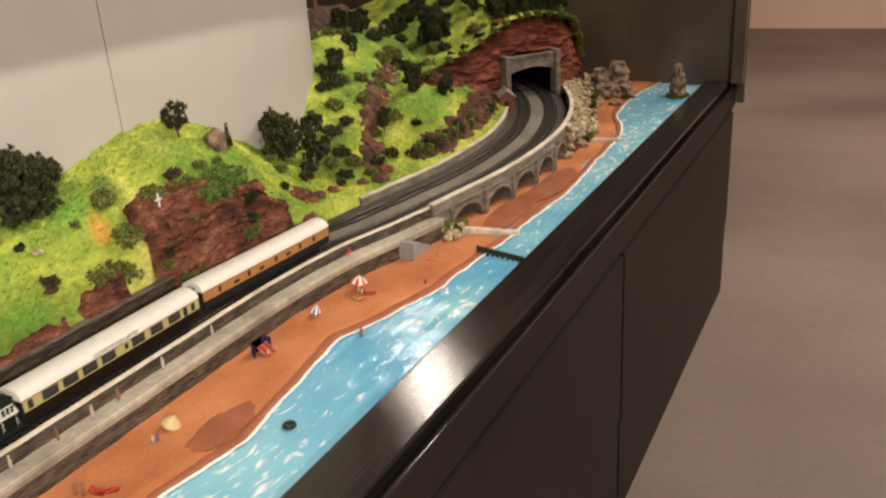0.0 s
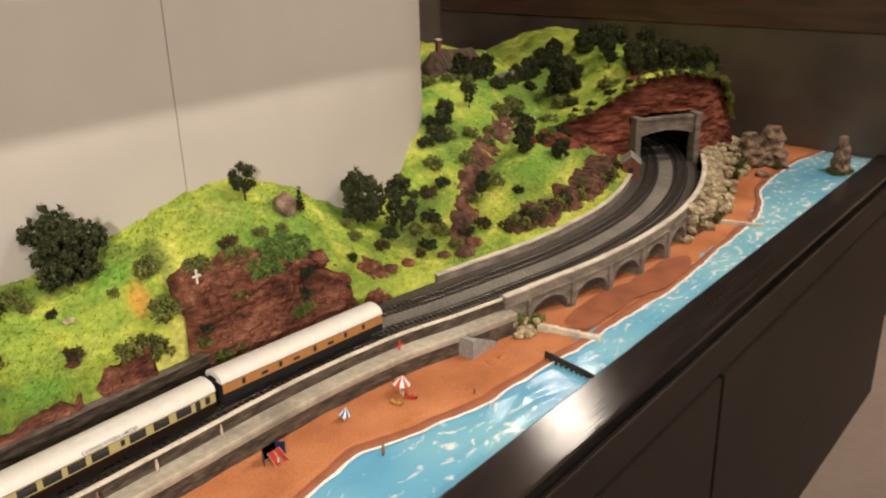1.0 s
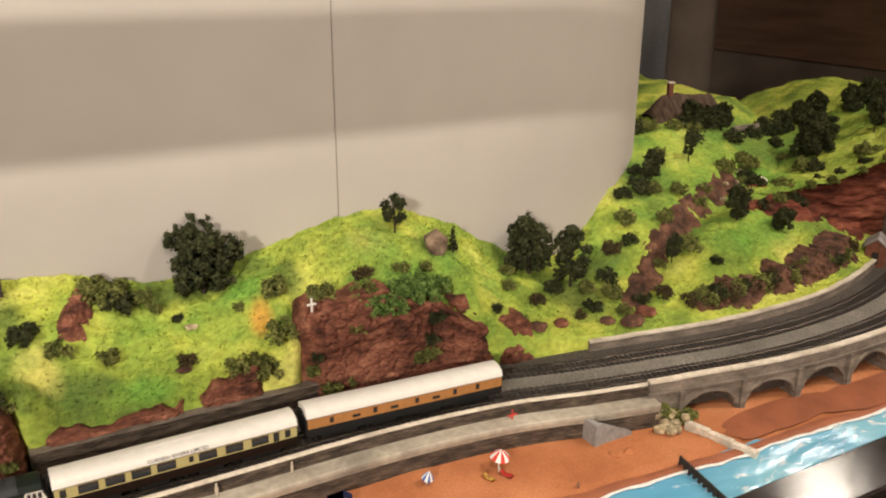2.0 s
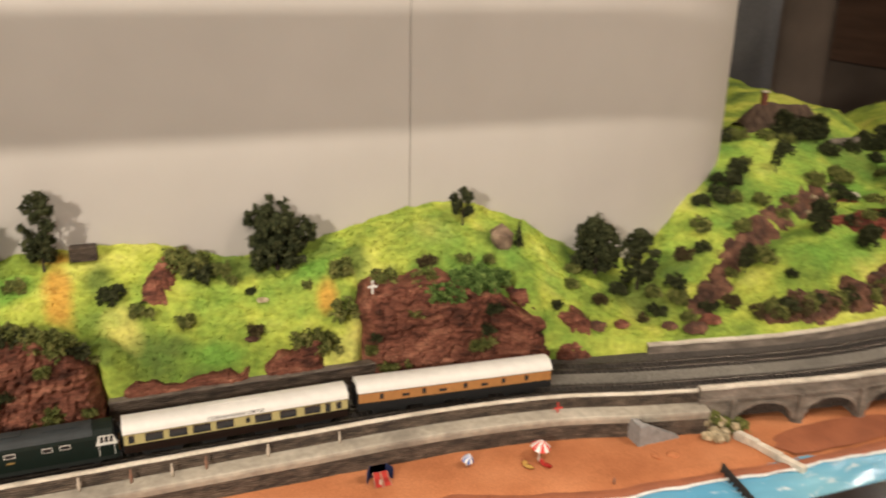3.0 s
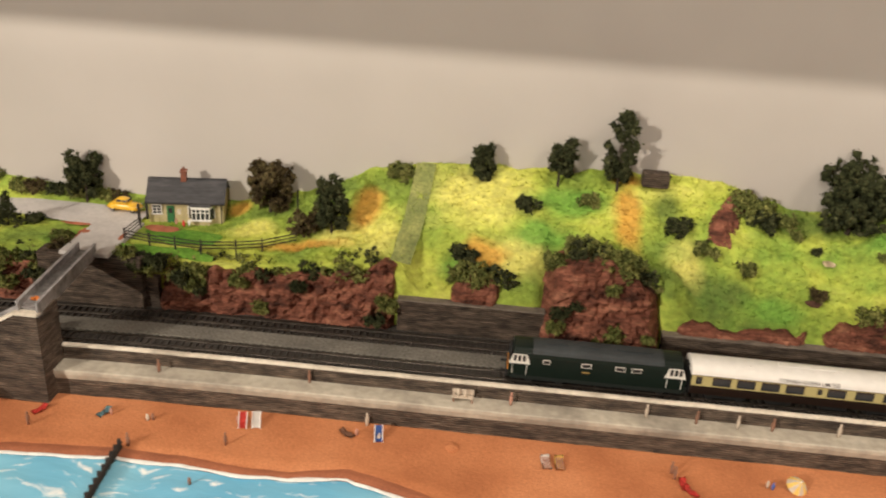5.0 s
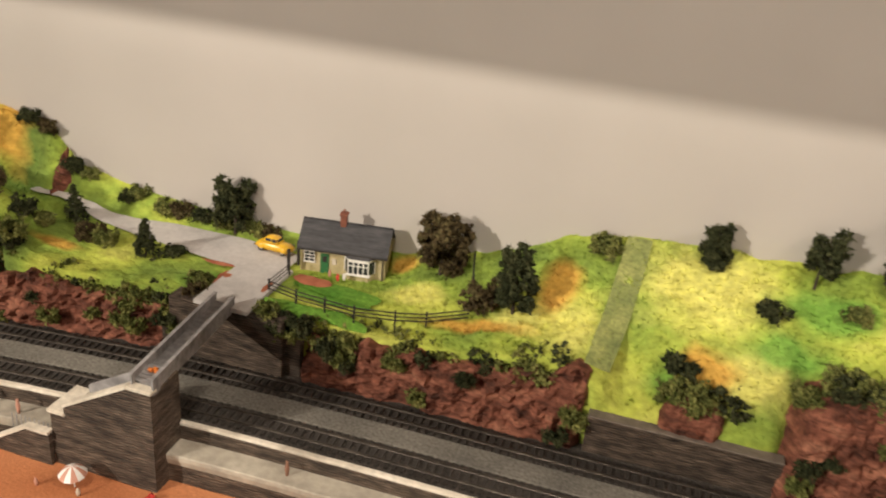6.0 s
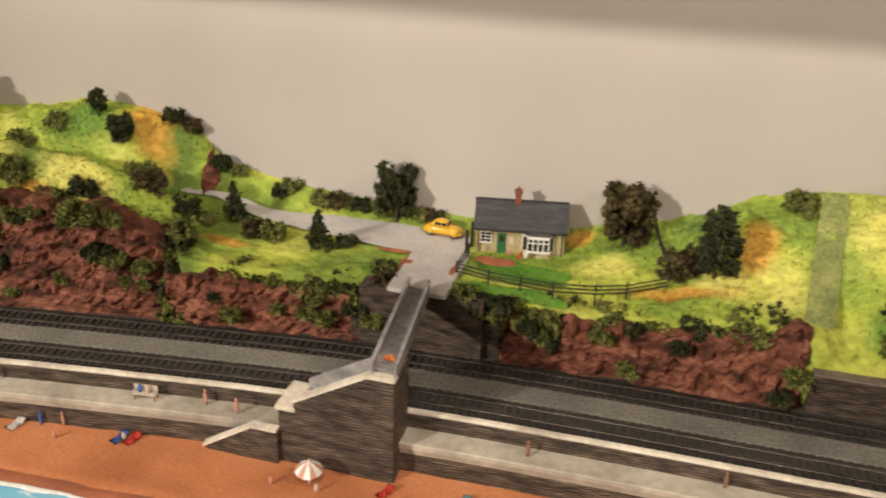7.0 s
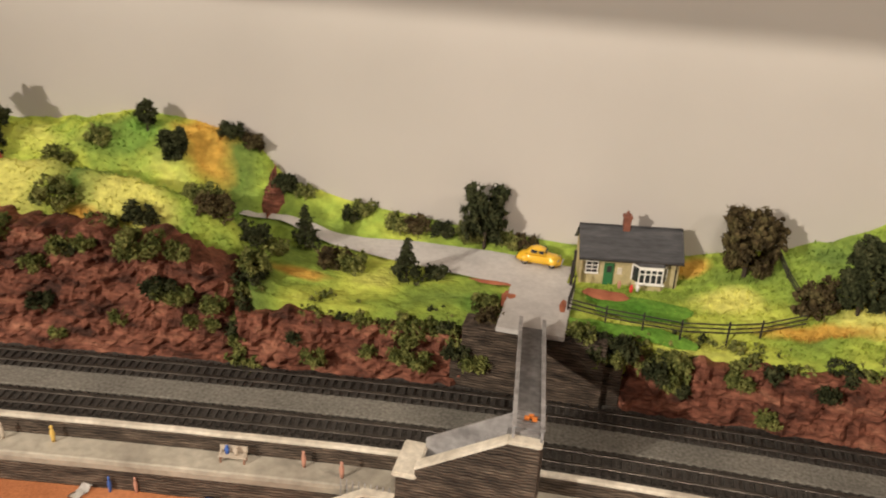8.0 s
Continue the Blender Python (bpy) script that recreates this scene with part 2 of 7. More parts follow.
def sea_material():
    m = bpy.data.materials.new("painted_sea")
    m.use_nodes = True
    nt = m.node_tree
    n, l = nt.nodes, nt.links
    bsdf = n["Principled BSDF"]
    tc = n.new("ShaderNodeTexCoord")
    warp = n.new("ShaderNodeTexNoise")
    warp.inputs["Scale"].default_value, warp.inputs["Detail"].default_value = 9, 3
    l.new(tc.outputs["Object"], warp.inputs["Vector"])
    add = n.new("ShaderNodeVectorMath")
    add.operation = "MULTIPLY_ADD"
    add.inputs[1].default_value = (0.09, 0.09, 0)
    l.new(warp.outputs["Color"], add.inputs[0])
    l.new(tc.outputs["Object"], add.inputs[2])
    mp = n.new("ShaderNodeMapping")
    mp.inputs["Scale"].default_value = (38, 84, 1)
    mp.inputs["Rotation"].default_value = (0, 0, 0.25)
    l.new(add.outputs[0], mp.inputs[0])
    nz = n.new("ShaderNodeTexNoise")
    nz.inputs["Scale"].default_value, nz.inputs["Detail"].default_value = 1.0, 6
    l.new(mp.outputs[0], nz.inputs["Vector"])
    big = n.new("ShaderNodeTexNoise")
    big.inputs["Scale"].default_value, big.inputs["Detail"].default_value = 3.6, 2
    l.new(tc.outputs["Object"], big.inputs["Vector"])
    base = n.new("ShaderNodeValToRGB")
    for e, p, c in zip(base.color_ramp.elements, (0.35, 0.65), ((0.11, 0.38, 0.60, 1), (0.28, 0.60, 0.72, 1))):
        e.position, e.color = p, c
    l.new(big.outputs["Fac"], base.inputs[0])
    mul = n.new("ShaderNodeMath")
    mul.operation = "MULTIPLY_ADD"
    mul.inputs[1].default_value = 0.42
    l.new(big.outputs["Fac"], mul.inputs[0])
    l.new(nz.outputs["Fac"], mul.inputs[2])
    foam = n.new("ShaderNodeMapRange")
    foam.inputs["From Min"].default_value, foam.inputs["From Max"].default_value = 0.775, 0.90
    l.new(mul.outputs[0], foam.inputs["Value"])
    mix = n.new("ShaderNodeMix")
    mix.data_type = "RGBA"
    l.new(foam.outputs[0], mix.inputs["Factor"])
    l.new(base.outputs[0], mix.inputs["A"])
    mix.inputs["B"].default_value = (0.82, 0.86, 0.86, 1)
    l.new(mix.outputs["Result"], bsdf.inputs["Base Color"])
    bsdf.inputs["Roughness"].default_value = 0.13
    bp = n.new("ShaderNodeBump")
    bp.inputs["Strength"].default_value, bp.inputs["Distance"].default_value = 0.6, 0.0016
    l.new(nz.outputs["Fac"], bp.inputs["Height"])
    l.new(bp.outputs[0], bsdf.inputs["Normal"])
    return m


SEA = sea_material()
FOAM = plain("white_foam", (0.8, 0.82, 0.8), 0.5)


# ---- mesh helpers ----
def mesh_object(name, bm, mat, smooth=False):
    me = bpy.data.meshes.new(name)
    bm.to_mesh(me)
    bm.free()
    for p in me.polygons:
        p.use_smooth = smooth
    me.materials.append(mat)
    return new(name, me)


def part(name, bm, mat, parent, label="", smooth=False):
    ob = mesh_object(name, bm, mat, smooth)
    ob.parent = parent
    if label:
        ob["label"] = label
    return ob


def raw(name, verts, faces, mat, parent=None, smooth=False):
    me = bpy.data.meshes.new(name)
    me.from_pydata(verts.tolist() if hasattr(verts, "tolist") else [tuple(v) for v in verts], [], faces)
    me.update()
    if smooth:
        me.polygons.foreach_set("use_smooth", [True] * len(me.polygons))
    me.materials.append(mat)
    ob = new(name, me)
    ob.parent = parent
    return ob


def empty(name, m=None):
    ob = new(name)
    ob.empty_display_size = 0.02
    if m is not None:
        ob.matrix_world = m
    return ob


def box(bm, x0, x1, y0, y1, z0, z1, bevel=0.0, m=None):
    vs = [bm.verts.new(Vector((x, y, z))) for x in (x0, x1) for y in (y0, y1) for z in (z0, z1)]
    fs = [bm.faces.new([vs[i] for i in f]) for f in ((0, 1, 3, 2), (4, 6, 7, 5), (0, 4, 5, 1), (2, 3, 7, 6), (0, 2, 6, 4), (1, 5, 7, 3))]
    if bevel:
        es = list({e for f in fs for e in f.edges})
        r = bmesh.ops.bevel(bm, geom=es, offset=bevel, segments=2, affect="EDGES")
        vs = list({v for f in r["faces"] for v in f.verts} | {v for v in vs if v.is_valid})
    if m is not None:
        bmesh.ops.transform(bm, matrix=m, verts=vs)
    return bm


def boxed(*a, bevel=0.0):
    return box(bmesh.new(), *a, bevel=bevel)


def tube(bm, a, b, r0, r1=None, n=8):
    """A round bar from a to b."""
    a, b = Vector(a), Vector(b)
    r1 = r0 if r1 is None else r1
    q = (b - a).to_track_quat("Z", "Y").to_matrix()
    rings = []
    for p, r in ((a, r0), (b, r1)):
        rings.append([bm.verts.new(p + q @ Vector((r * math.cos(6.2832 * i / n), r * math.sin(6.2832 * i / n), 0))) for i in range(n)])
    for i in range(n):
        bm.faces.new((rings[0][i], rings[0][(i + 1) % n], rings[1][(i + 1) % n], rings[1][i]))
    bm.faces.new(rings[0][::-1])
    bm.faces.new(rings[1])
    return bm


def prism(bm, outline, y0, y1):
    """An outline in x, z carried from y0 to y1."""
    a = [bm.verts.new((x, y0, z)) for x, z in outline]
    b = [bm.verts.new((x, y1, z)) for x, z in outline]
    bm.faces.new(a)
    bm.faces.new(b[::-1])
    for i in range(len(a)):
        j = (i + 1) % len(a)
        bm.faces.new((a[j], a[i], b[i], b[j]))
    return bm


# ---- the line of the sea-front parapet, from which the railway is set out ----
WAY = np.array([(-2.45, -0.478), (-2.2, -0.440), (-2.0, -0.410), (-1.75, -0.372), (-1.55, -0.343), (-1.39, -0.321), (-1.24, -0.303), (-1.1, -0.293), (-0.94, -0.2885), (-0.78, -0.2875),
                (-0.45, -0.285), (-0.26, -0.284), (-0.06, -0.284), (0.1, -0.300), (0.2, -0.326), (0.285, -0.348), (0.37, -0.366), (0.46, -0.386),
                (0.563, -0.400), (0.655, -0.406), (0.768, -0.404), (0.902, -0.380), (1.028, -0.336), (1.154, -0.272), (1.27, -0.19), (1.36, -0.08), (1.42, 0.05)])


def smooth_line(pts, step=0.004):
    pts = np.array(pts)
    out = []
    ext = np.vstack([2 * pts[0] - pts[1], pts, 2 * pts[-1] - pts[-2]])
    for i in range(1, len(ext) - 2):
        p0, p1, p2, p3 = ext[i - 1:i + 3]
        for t in np.linspace(0, 1, 24, endpoint=False):
            out.append(0.5 * ((2 * p1) + (p2 - p0) * t + (2 * p0 - 5 * p1 + 4 * p2 - p3) * t * t + (3 * p1 - p0 - 3 * p2 + p3) * t ** 3))
    out = np.array(out + [pts[-1]])
    d = np.r_[0, np.cumsum(np.linalg.norm(np.diff(out, axis=0), axis=1))]
    s = np.arange(0, d[-1], step)
    line = np.stack([np.interp(s, d, out[:, 0]), np.interp(s, d, out[:, 1])], 1)
    k = np.ones(21) / 21
    pad = np.vstack([np.repeat(line[:1], 10, 0) + np.arange(-10, 0)[:, None] * (line[1] - line[0]), line,
                     np.repeat(line[-1:], 10, 0) + np.arange(1, 11)[:, None] * (line[-1] - line[-2])])
    return np.stack([np.convolve(pad[:, 0], k, "valid"), np.convolve(pad[:, 1], k, "valid")], 1)


LINE = smooth_line(WAY)
TAN = np.gradient(LINE, axis=0)
TAN /= np.linalg.norm(TAN, axis=1)[:, None]
NOR = np.stack([-TAN[:, 1], TAN[:, 0]], 1)


def index_at(x):
    return int(np.argmin(np.abs(LINE[:, 0] - x) + (LINE[:, 1] > 0.2)))


def lift(x):
    """The height of the formation: level, and rising gently towards the tunnel."""
    return np.interp(x, [0.2, 0.56, 0.77, 0.9, 1.03, 1.2, 1.4], [0.036, 0.045, 0.053, 0.059, 0.064, 0.066, 0.067])


def at_line(i, d, dz=0.0):
    i = min(max(int(i), 0), len(LINE) - 1)
    p = LINE[i] + NOR[i] * d
    return Vector((p[0], p[1], lift(LINE[i][0]) + dz))


def sweep(profile, x0, x1, absolute=False, step=3, closed=True, wobble=0.0):
    """Carries a profile of (offset, height) along the line between two places; heights are above the formation or absolute."""
    i0, i1 = index_at(x0), index_at(x1)
    idx = list(range(i0, i1, step)) + [i1]
    verts, faces, k = [], [], len(profile)
    for i in idx:
        base = 0.0 if absolute else float(lift(LINE[i][0]))
        w = wobble * noise.noise(Vector((LINE[i][0] * 30, 3.1, k)))
        for d, z in profile:
            p = LINE[i] + NOR[i] * (d + w * 0.4)
            verts.append((p[0], p[1], base + z + w))
    for a in range(len(idx) - 1):
        for b in range(k if closed else k - 1):
            c = (b + 1) % k
            faces.append((a * k + b, a * k + c, (a + 1) * k + c, (a + 1) * k + b))
    if closed:
        faces.append(tuple(range(k - 1, -1, -1)))
        faces.append(tuple((len(idx) - 1) * k + b for b in range(k)))
    return verts, faces


def bar(d0, d1, z0, z1):
    return [(d0, z0), (d0, z1), (d1, z1), (d1, z0)]


def knots(x, *pairs):
    return float(np.interp(x, [p[0] for p in pairs], [p[1] for p in pairs]))


def ease(a, b, x):
    t = min(1.0, max(0.0, (x - a) / (b - a)))
    return t * t * (3 - 2 * t)


def nz(x, y, z=0.0):
    return noise.noise(Vector((x, y, z)))


# ---- the room ----
floor = tagged(mesh_object("floor", boxed(-8, 9, -7, 6, FLOOR - 0.1, FLOOR), FLOORM), "worn beige carpet floor of the room", "floor", kind="structure")
ceiling = tagged(mesh_object("ceiling", boxed(-8, 9, -7, 6, CEIL, CEIL + 0.1), ROOMWALL), "plain pale ceiling", "ceiling", kind="structure")
for nm, a in (("wall_north", (-8, 9, 6, 6.2)), ("wall_south", (-8, 9, -7.2, -7)), ("wall_east", (7.45, 7.65, -7, 6)), ("wall_west", (-8.2, -8, -7, 6))):
    tagged(mesh_object(nm, boxed(*a, FLOOR, CEIL), ROOMWALL), "warm painted room wall", "wall", kind="structure")

# backdrop board: flat, its end swept back
edge = [(-2.45, 0.0), (0.0, 0.0), (0.30, 0.0), (0.42, 0.008), (0.52, 0.032), (0.60, 0.07), (0.665, 0.118), (0.705, 0.165), (0.715, 0.20)]
fine_edge = smooth_line(edge, 0.012)
vs, fs = [], []
n_e = len(fine_edge)
for thick in (0.0, 0.012):
    for z in (-0.05, 0.78):
        for p, q in zip(fine_edge, np.gradient(fine_edge, axis=0)):
            q = q / np.linalg.norm(q)
            vs.append((p[0] - q[1] * thick, p[1] + q[0] * thick, z))
for i in range(n_e - 1):
    for a, b in ((0, 1), (1, 3), (3, 2), (2, 0)):
        fs.append((a * n_e + i, a * n_e + i + 1, b * n_e + i + 1, b * n_e + i))
for i in (0, n_e - 1):
    fs.append(tuple(k * n_e + i for k in (0, 1, 3, 2)))
board = tagged(raw("wall_backdrop", vs, fs, WALLBOARD, smooth=False), "plain off-white painted backdrop board", "backdrop", kind="structure")
seam = part("seam", boxed(-0.0007, 0.0007, -0.0008, 0.001, 0.2, 0.78), CRACK, board, "dark joint between boards")
# cornice above the layout, which shades the top of the board
canopy = tagged(mesh_object("trim_canopy", boxed(-2.6, 0.5, -0.545, -0.515, 0.572, 0.712), CABINET), "dark cornice board above the layout", "cornice", kind="structure")

# ---- cabinet that carries the layout ----
cabinet = tagged(empty("display_cabinet", pose(0, 0, 0)), "black lacquered display cabinet with a broad glossy rim", "cabinet")
part("body", boxed(-2.45, 1.63, -0.615, 0.9, FLOOR, -0.06), CABINET, cabinet)
TURN = Matrix(((0, 1, 0, 0), (1, 0, 0, 0), (0, 0, 1, 0), (0, 0, 0, 1)))


def long_board(outline, x0, x1):
    bm = prism(bmesh.new(), outline, x0, x1)
    bmesh.ops.transform(bm, matrix=TURN, verts=bm.verts)
    bmesh.ops.recalc_face_normals(bm, faces=bm.faces)
    return bm


part("rim", long_board([(-0.6095, -0.030), (-0.6095, 0.007), (-0.6065, 0.010), (-0.540, 0.010), (-0.536, 0.007), (-0.536, -0.030)], -2.45, 1.66), FASCIA, cabinet, "glossy black rim board")
part("ledge", long_board([(-0.625, -0.060), (-0.625, -0.003), (-0.6165, -0.003), (-0.6165, -0.014), (-0.6125, -0.014), (-0.6125, -0.060)], -2.45, 1.66), CABINET, cabinet, "narrow black ledge below the rim")
part("bead", tube(bmesh.new(), (-2.45, -0.6222, -0.0012), (1.66, -0.6222, -0.0012), 0.0022, n=12), FASCIA, cabinet, "thin rounded black bead", True)
for x0, x1 in ((-2.44, -1.66), (-1.652, -0.595), (-0.587, 0.468), (0.476, 1.62)):
    part("door", boxed(x0, x1, -0.629, -0.615, -0.40, -0.066, bevel=0.002), CABINET, cabinet)
    part("plinth_panel", boxed(x0, x1, -0.626, -0.615, FLOOR, -0.404, bevel=0.002), CABINET, cabinet)
end_panel = tagged(mesh_object("wall_end_panel", boxed(1.66, 1.68, -0.648, 1.3, -0.05, 0.8), BLACK), "dark glossy end panel of the case", "panel", kind="structure")
end_low = tagged(mesh_object("wall_cabinet_end", boxed(1.631, 1.66, -0.60, 0.9, FLOOR, -0.052), CABINET), "dark cabinet end", "panel", kind="structure")
end_post = tagged(mesh_object("trim_end_post", boxed(1.63, 1.659, -0.646, -0.615, 0.0102, 0.8), BLACK), "black corner post of the case", "post", kind="structure")
brown_board = tagged(mesh_object("trim_end_board", boxed(1.652, 1.6595, -0.60, 0.89, 0.31, 0.79, bevel=0.001), material("brown_veneer", [(0.062, 0.035, 0.023), (0.115, 0.065, 0.042)], scale=5, rough=0.4, stretch=(1, 1, 8))), "dark brown veneer board on the end panel", "board", kind="structure")
back_panel = tagged(mesh_object("wall_back_panel", boxed(0.76, 1.66, 0.9, 0.93, -0.05, 0.8), BLACK), "dark panel behind the hills", "panel", kind="structure")
grey_box = tagged(mesh_object("storage_box", boxed(1.02, 1.30, 0.72, 0.88, 0.15, 0.62, bevel=0.01), plain("grey_plastic", (0.07, 0.07, 0.075), 0.6)),
                  "dark grey box behind the hill", "box")

# ---- sea and beach ----
SHORE = [(-2.45, -0.45), (-1.8, -0.44), (-1.445, -0.436), (-1.383, -0.433), (-1.22, -0.428), (-1.12, -0.423), (-1.016, -0.411), (-0.926, -0.414), (-0.839, -0.417),
         (-0.774, -0.405), (-0.725, -0.422), (-0.65, -0.445), (-0.52, -0.45), (-0.416, -0.421), (-0.313, -0.437), (-0.198, -0.42), (-0.076, -0.404), (0.004, -0.432),
         (0.111, -0.456), (0.213, -0.461), (0.348, -0.475), (0.42, -0.477), (0.57, -0.487), (0.785, -0.476), (1.027, -0.468), (1.13, -0.435), (1.22, -0.40), (1.318, -0.387),
         (1.504, -0.384), (1.63, -0.406)]


def shore(x):
    return float(np.interp(x, [p[0] for p in SHORE], [p[1] for p in SHORE])) + 0.004 * nz(x * 14, 0.3) + 0.0025 * nz(x * 45, 2.0)


def sheet(name, x0, x1, ys, zf, mat, nx, ny, smooth=True):
    """A ground sheet between ys(x) = (front, back), its height given by zf(x, y, v)."""
    verts, faces = [], []
    for i in range(nx + 1):
        x = x0 + (x1 - x0) * i / nx
        a, b = ys(x)
        for j in range(ny + 1):
            v = j / ny
            y = a + (b - a) * v
            verts.append((x, y, zf(x, y, v)))
    for i in range(nx):
        for j in range(ny):
            k = i * (ny + 1) + j
            faces.append((k, k + ny + 1, k + ny + 2, k + 1))
    return raw(name, verts, faces, mat, smooth=smooth)


sea = tagged(sheet("water", -2.45, 1.66, lambda x: (-0.5355, min(shore(x) + 0.02, -0.37)),
                   lambda x, y, v: -0.001 + 0.0012 * nz(x * 22, y * 60, 1) + 0.0006 * nz(x * 70, y * 150, 4), SEA, 420, 22), "turquoise painted sea with white foam", "sea", kind="structure")


def line_y(x, d=0.0):
    i = index_at(x)
    return float(LINE[i][1] + d)


sand = tagged(sheet("beach", -2.45, 1.66, lambda x: (shore(x), (line_y(x, -0.018) if x < 0.29 else (line_y(x, 0.12) if x < 0.85 else -0.26))),
                    lambda x, y, v: -0.0026 + 0.0068 * min(1, v * 5) - 0.001 + 0.0011 * nz(x * 24, y * 24, 2) + 0.0005 * nz(x * 80, y * 80, 5), SAND, 420, 26),
              "orange sand beach", "beach", kind="structure")
wet = tagged(sheet("dark_sand", -2.45, 1.66, lambda x: (shore(x) - 0.001, shore(x) + 0.014 + 0.006 * nz(x * 9, 7.7)),
                   lambda x, y, v: -0.0009 + 0.0018 * (1 - abs(2 * v - 1)) + 0.0026 * v, DARKSAND, 420, 4), "strip of darker wet sand along the water", "sand", kind="structure")
foam = tagged(sheet("foam_line", -2.45, 1.66, lambda x: (shore(x) - 0.004 - 0.003 * nz(x * 30, 9), shore(x) + 0.001),
                    lambda x, y, v: 0.0012 + 0.0008 * (1 - abs(2 * v - 1)), FOAM, 420, 2), "white foam line where the sea meets the sand", "foam", kind="structure")


def spread(cx, cy, rx, ry, name, mat, label, seed, z=0.0045):
    bm = bmesh.new()
    c = bm.verts.new((cx, cy, z + 0.0012))
    ring = []
    for k in range(26):
        a = 6.2832 * k / 26
        r = 1 + 0.3 * nz(math.cos(a) * 2, math.sin(a) * 2, seed)
        ring.append(bm.verts.new((cx + rx * r * math.cos(a), cy + ry * r * math.sin(a), z - 0.001)))
    for k in range(26):
        bm.faces.new((c, ring[k], ring[(k + 1) % 26]))
    return tagged(mesh_object(name, bm, mat, True), label, "sand", kind="structure")


spread(-0.30, -0.40, 0.05, 0.022, "dark_sand", DARKSAND, "dark damp patch on the beach", 3)
# two spreads of darker sand along the foot of the viaduct
spread(0.46, -0.43, 0.11, 0.030, "dark_sand", DARKSAND, "dark sand below the viaduct", 5)
spread(0.62, -0.445, 0.12, 0.03, "dark_sand", DARKSAND, "dark sand below the viaduct", 8)

# ---- formation, promenade and walls ----
ballast = tagged(raw("ground_trackbed", *sweep([(0.004, -0.03), (0.004, 0.0), (0.150, 0.0), (0.150, -0.03)], -2.45, 1.40), BALLAST), "dark ballast trackbed", "trackbed", kind="structure")
cess = tagged(raw("ground_cess", *sweep([(0.058, 0.0005), (0.060, 0.0016), (0.086, 0.0016), (0.088, 0.0005)], -2.45, 1.36, wobble=0.0004), CESS), "pale grey ballast between the tracks", "ballast", kind="structure")
prom = tagged(raw("pavement_promenade", *sweep([(-0.004, -0.012), (-0.004, 0.0), (-0.027, 0.0), (-0.028, -0.001), (-0.028, -0.005), (-0.026, -0.012)], -2.45, 0.292, wobble=0.0003), PROM), "pale concrete promenade with worn edge", "promenade", kind="structure")
seawall = tagged(raw("wall_sea", *sweep(bar(-0.0255, -0.004, -0.012, 0.031), -2.45, 0.292, absolute=True, wobble=0.0004), SLATE), "layered slate sea wall above the beach", "wall", kind="structure")
parapet = tagged(raw("wall_parapet", *sweep(bar(-0.0040, 0.0002, -0.002, 0.0160), -2.45, 0.290), SLATE), "low slate parapet beside the track", "wall", kind="structure")
coping = tagged(raw("trim_coping", *sweep([(-0.0050, 0.0160), (-0.0050, 0.0180), (-0.0042, 0.0188), (0.0002, 0.0188), (0.0010, 0.0180), (0.0010, 0.0160)], -2.45, 0.290, wobble=0.0004), COPING), "pale coping on the parapet", "coping", kind="structure")
for a, b, top in ((-0.765, -0.585, 0.041), (-0.44, -0.10, 0.0265), (-1.21, -1.06, 0.041)):
    tagged(raw("wall_bank", *sweep(bar(0.127, 0.137, -0.002, top), a, b, wobble=0.0004), SLATE), "layered slate retaining wall", "wall", kind="structure")
    if a > -1:
        tagged(raw("trim_bank", *sweep([(0.1255, top + 0.0002), (0.1255, top + 0.0018), (0.139, top + 0.0018), (0.139, top + 0.0002)], a, b, wobble=0.0004), STONE), "grey coping on the retaining wall", "coping", kind="structure")
lowwall = tagged(raw("wall_low", *sweep(bar(0.140, 0.146, -0.004, 0.013), 0.27, 0.985, wobble=0.0006), STONE), "low stone wall behind the track", "wall", kind="structure")
lowcap = tagged(raw("trim_low", *sweep(bar(0.1385, 0.1475, 0.0132, 0.0160), 0.27, 0.985, wobble=0.001), COPING), "pale coping on the low wall", "coping", kind="structure")


# ---- track ----
def railway(name, d, label):
    track = tagged(empty(name), label, "track", group="railway tracks")
    for off in (-0.00825, 0.00825):
        o = d + off
        raw("rail", *sweep([(o - 0.0011, 0.0024), (o - 0.0004, 0.003), (o - 0.0007, 0.0046), (o + 0.0007, 0.0046), (o + 0.0004, 0.003), (o + 0.0011, 0.0024)], -2.44, 1.38), RAIL, track)
    bm = boxed(-0.0017, 0.0017, -0.0155, 0.0155, 0.0, 0.0024)
    me = bpy.data.meshes.new("sleeper")
    bm.to_mesh(me)
    me.materials.append(SLEEPER)
    tall, faces, count = [], [], 0
    length = len(LINE) * 0.004
    for k in range(int((length - 0.05) / 0.0082)):
        s = k * 0.0082 / 0.004
        i = int(s)
        p = at_line(i, d) + Vector((*(TAN[i] * (s - i) * 0.004), 0.0002))
        m = Matrix.Translation(p) @ Matrix.Rotation(math.atan2(TAN[i][1], TAN[i][0]), 4, "Z")
        if -1.55 < p.x < 0.85:
            ob = new("sleeper", me)
            ob.parent = track
            ob.matrix_world = m
        else:
            n0 = len(tall)
            tall += [m @ v.co for v in bm.verts]
            faces += [[n0 + v.index for v in f.verts] for f in bm.faces]
    bm.free()
    tagged(raw("sleeper", tall, faces, SLEEPER, track), kind="stuff")
    return track


railway("railway_track", 0.041, "nickel rails on dark sleepers beside the parapet")
railway("railway_track", 0.103, "nickel rails on dark sleepers under the bank")

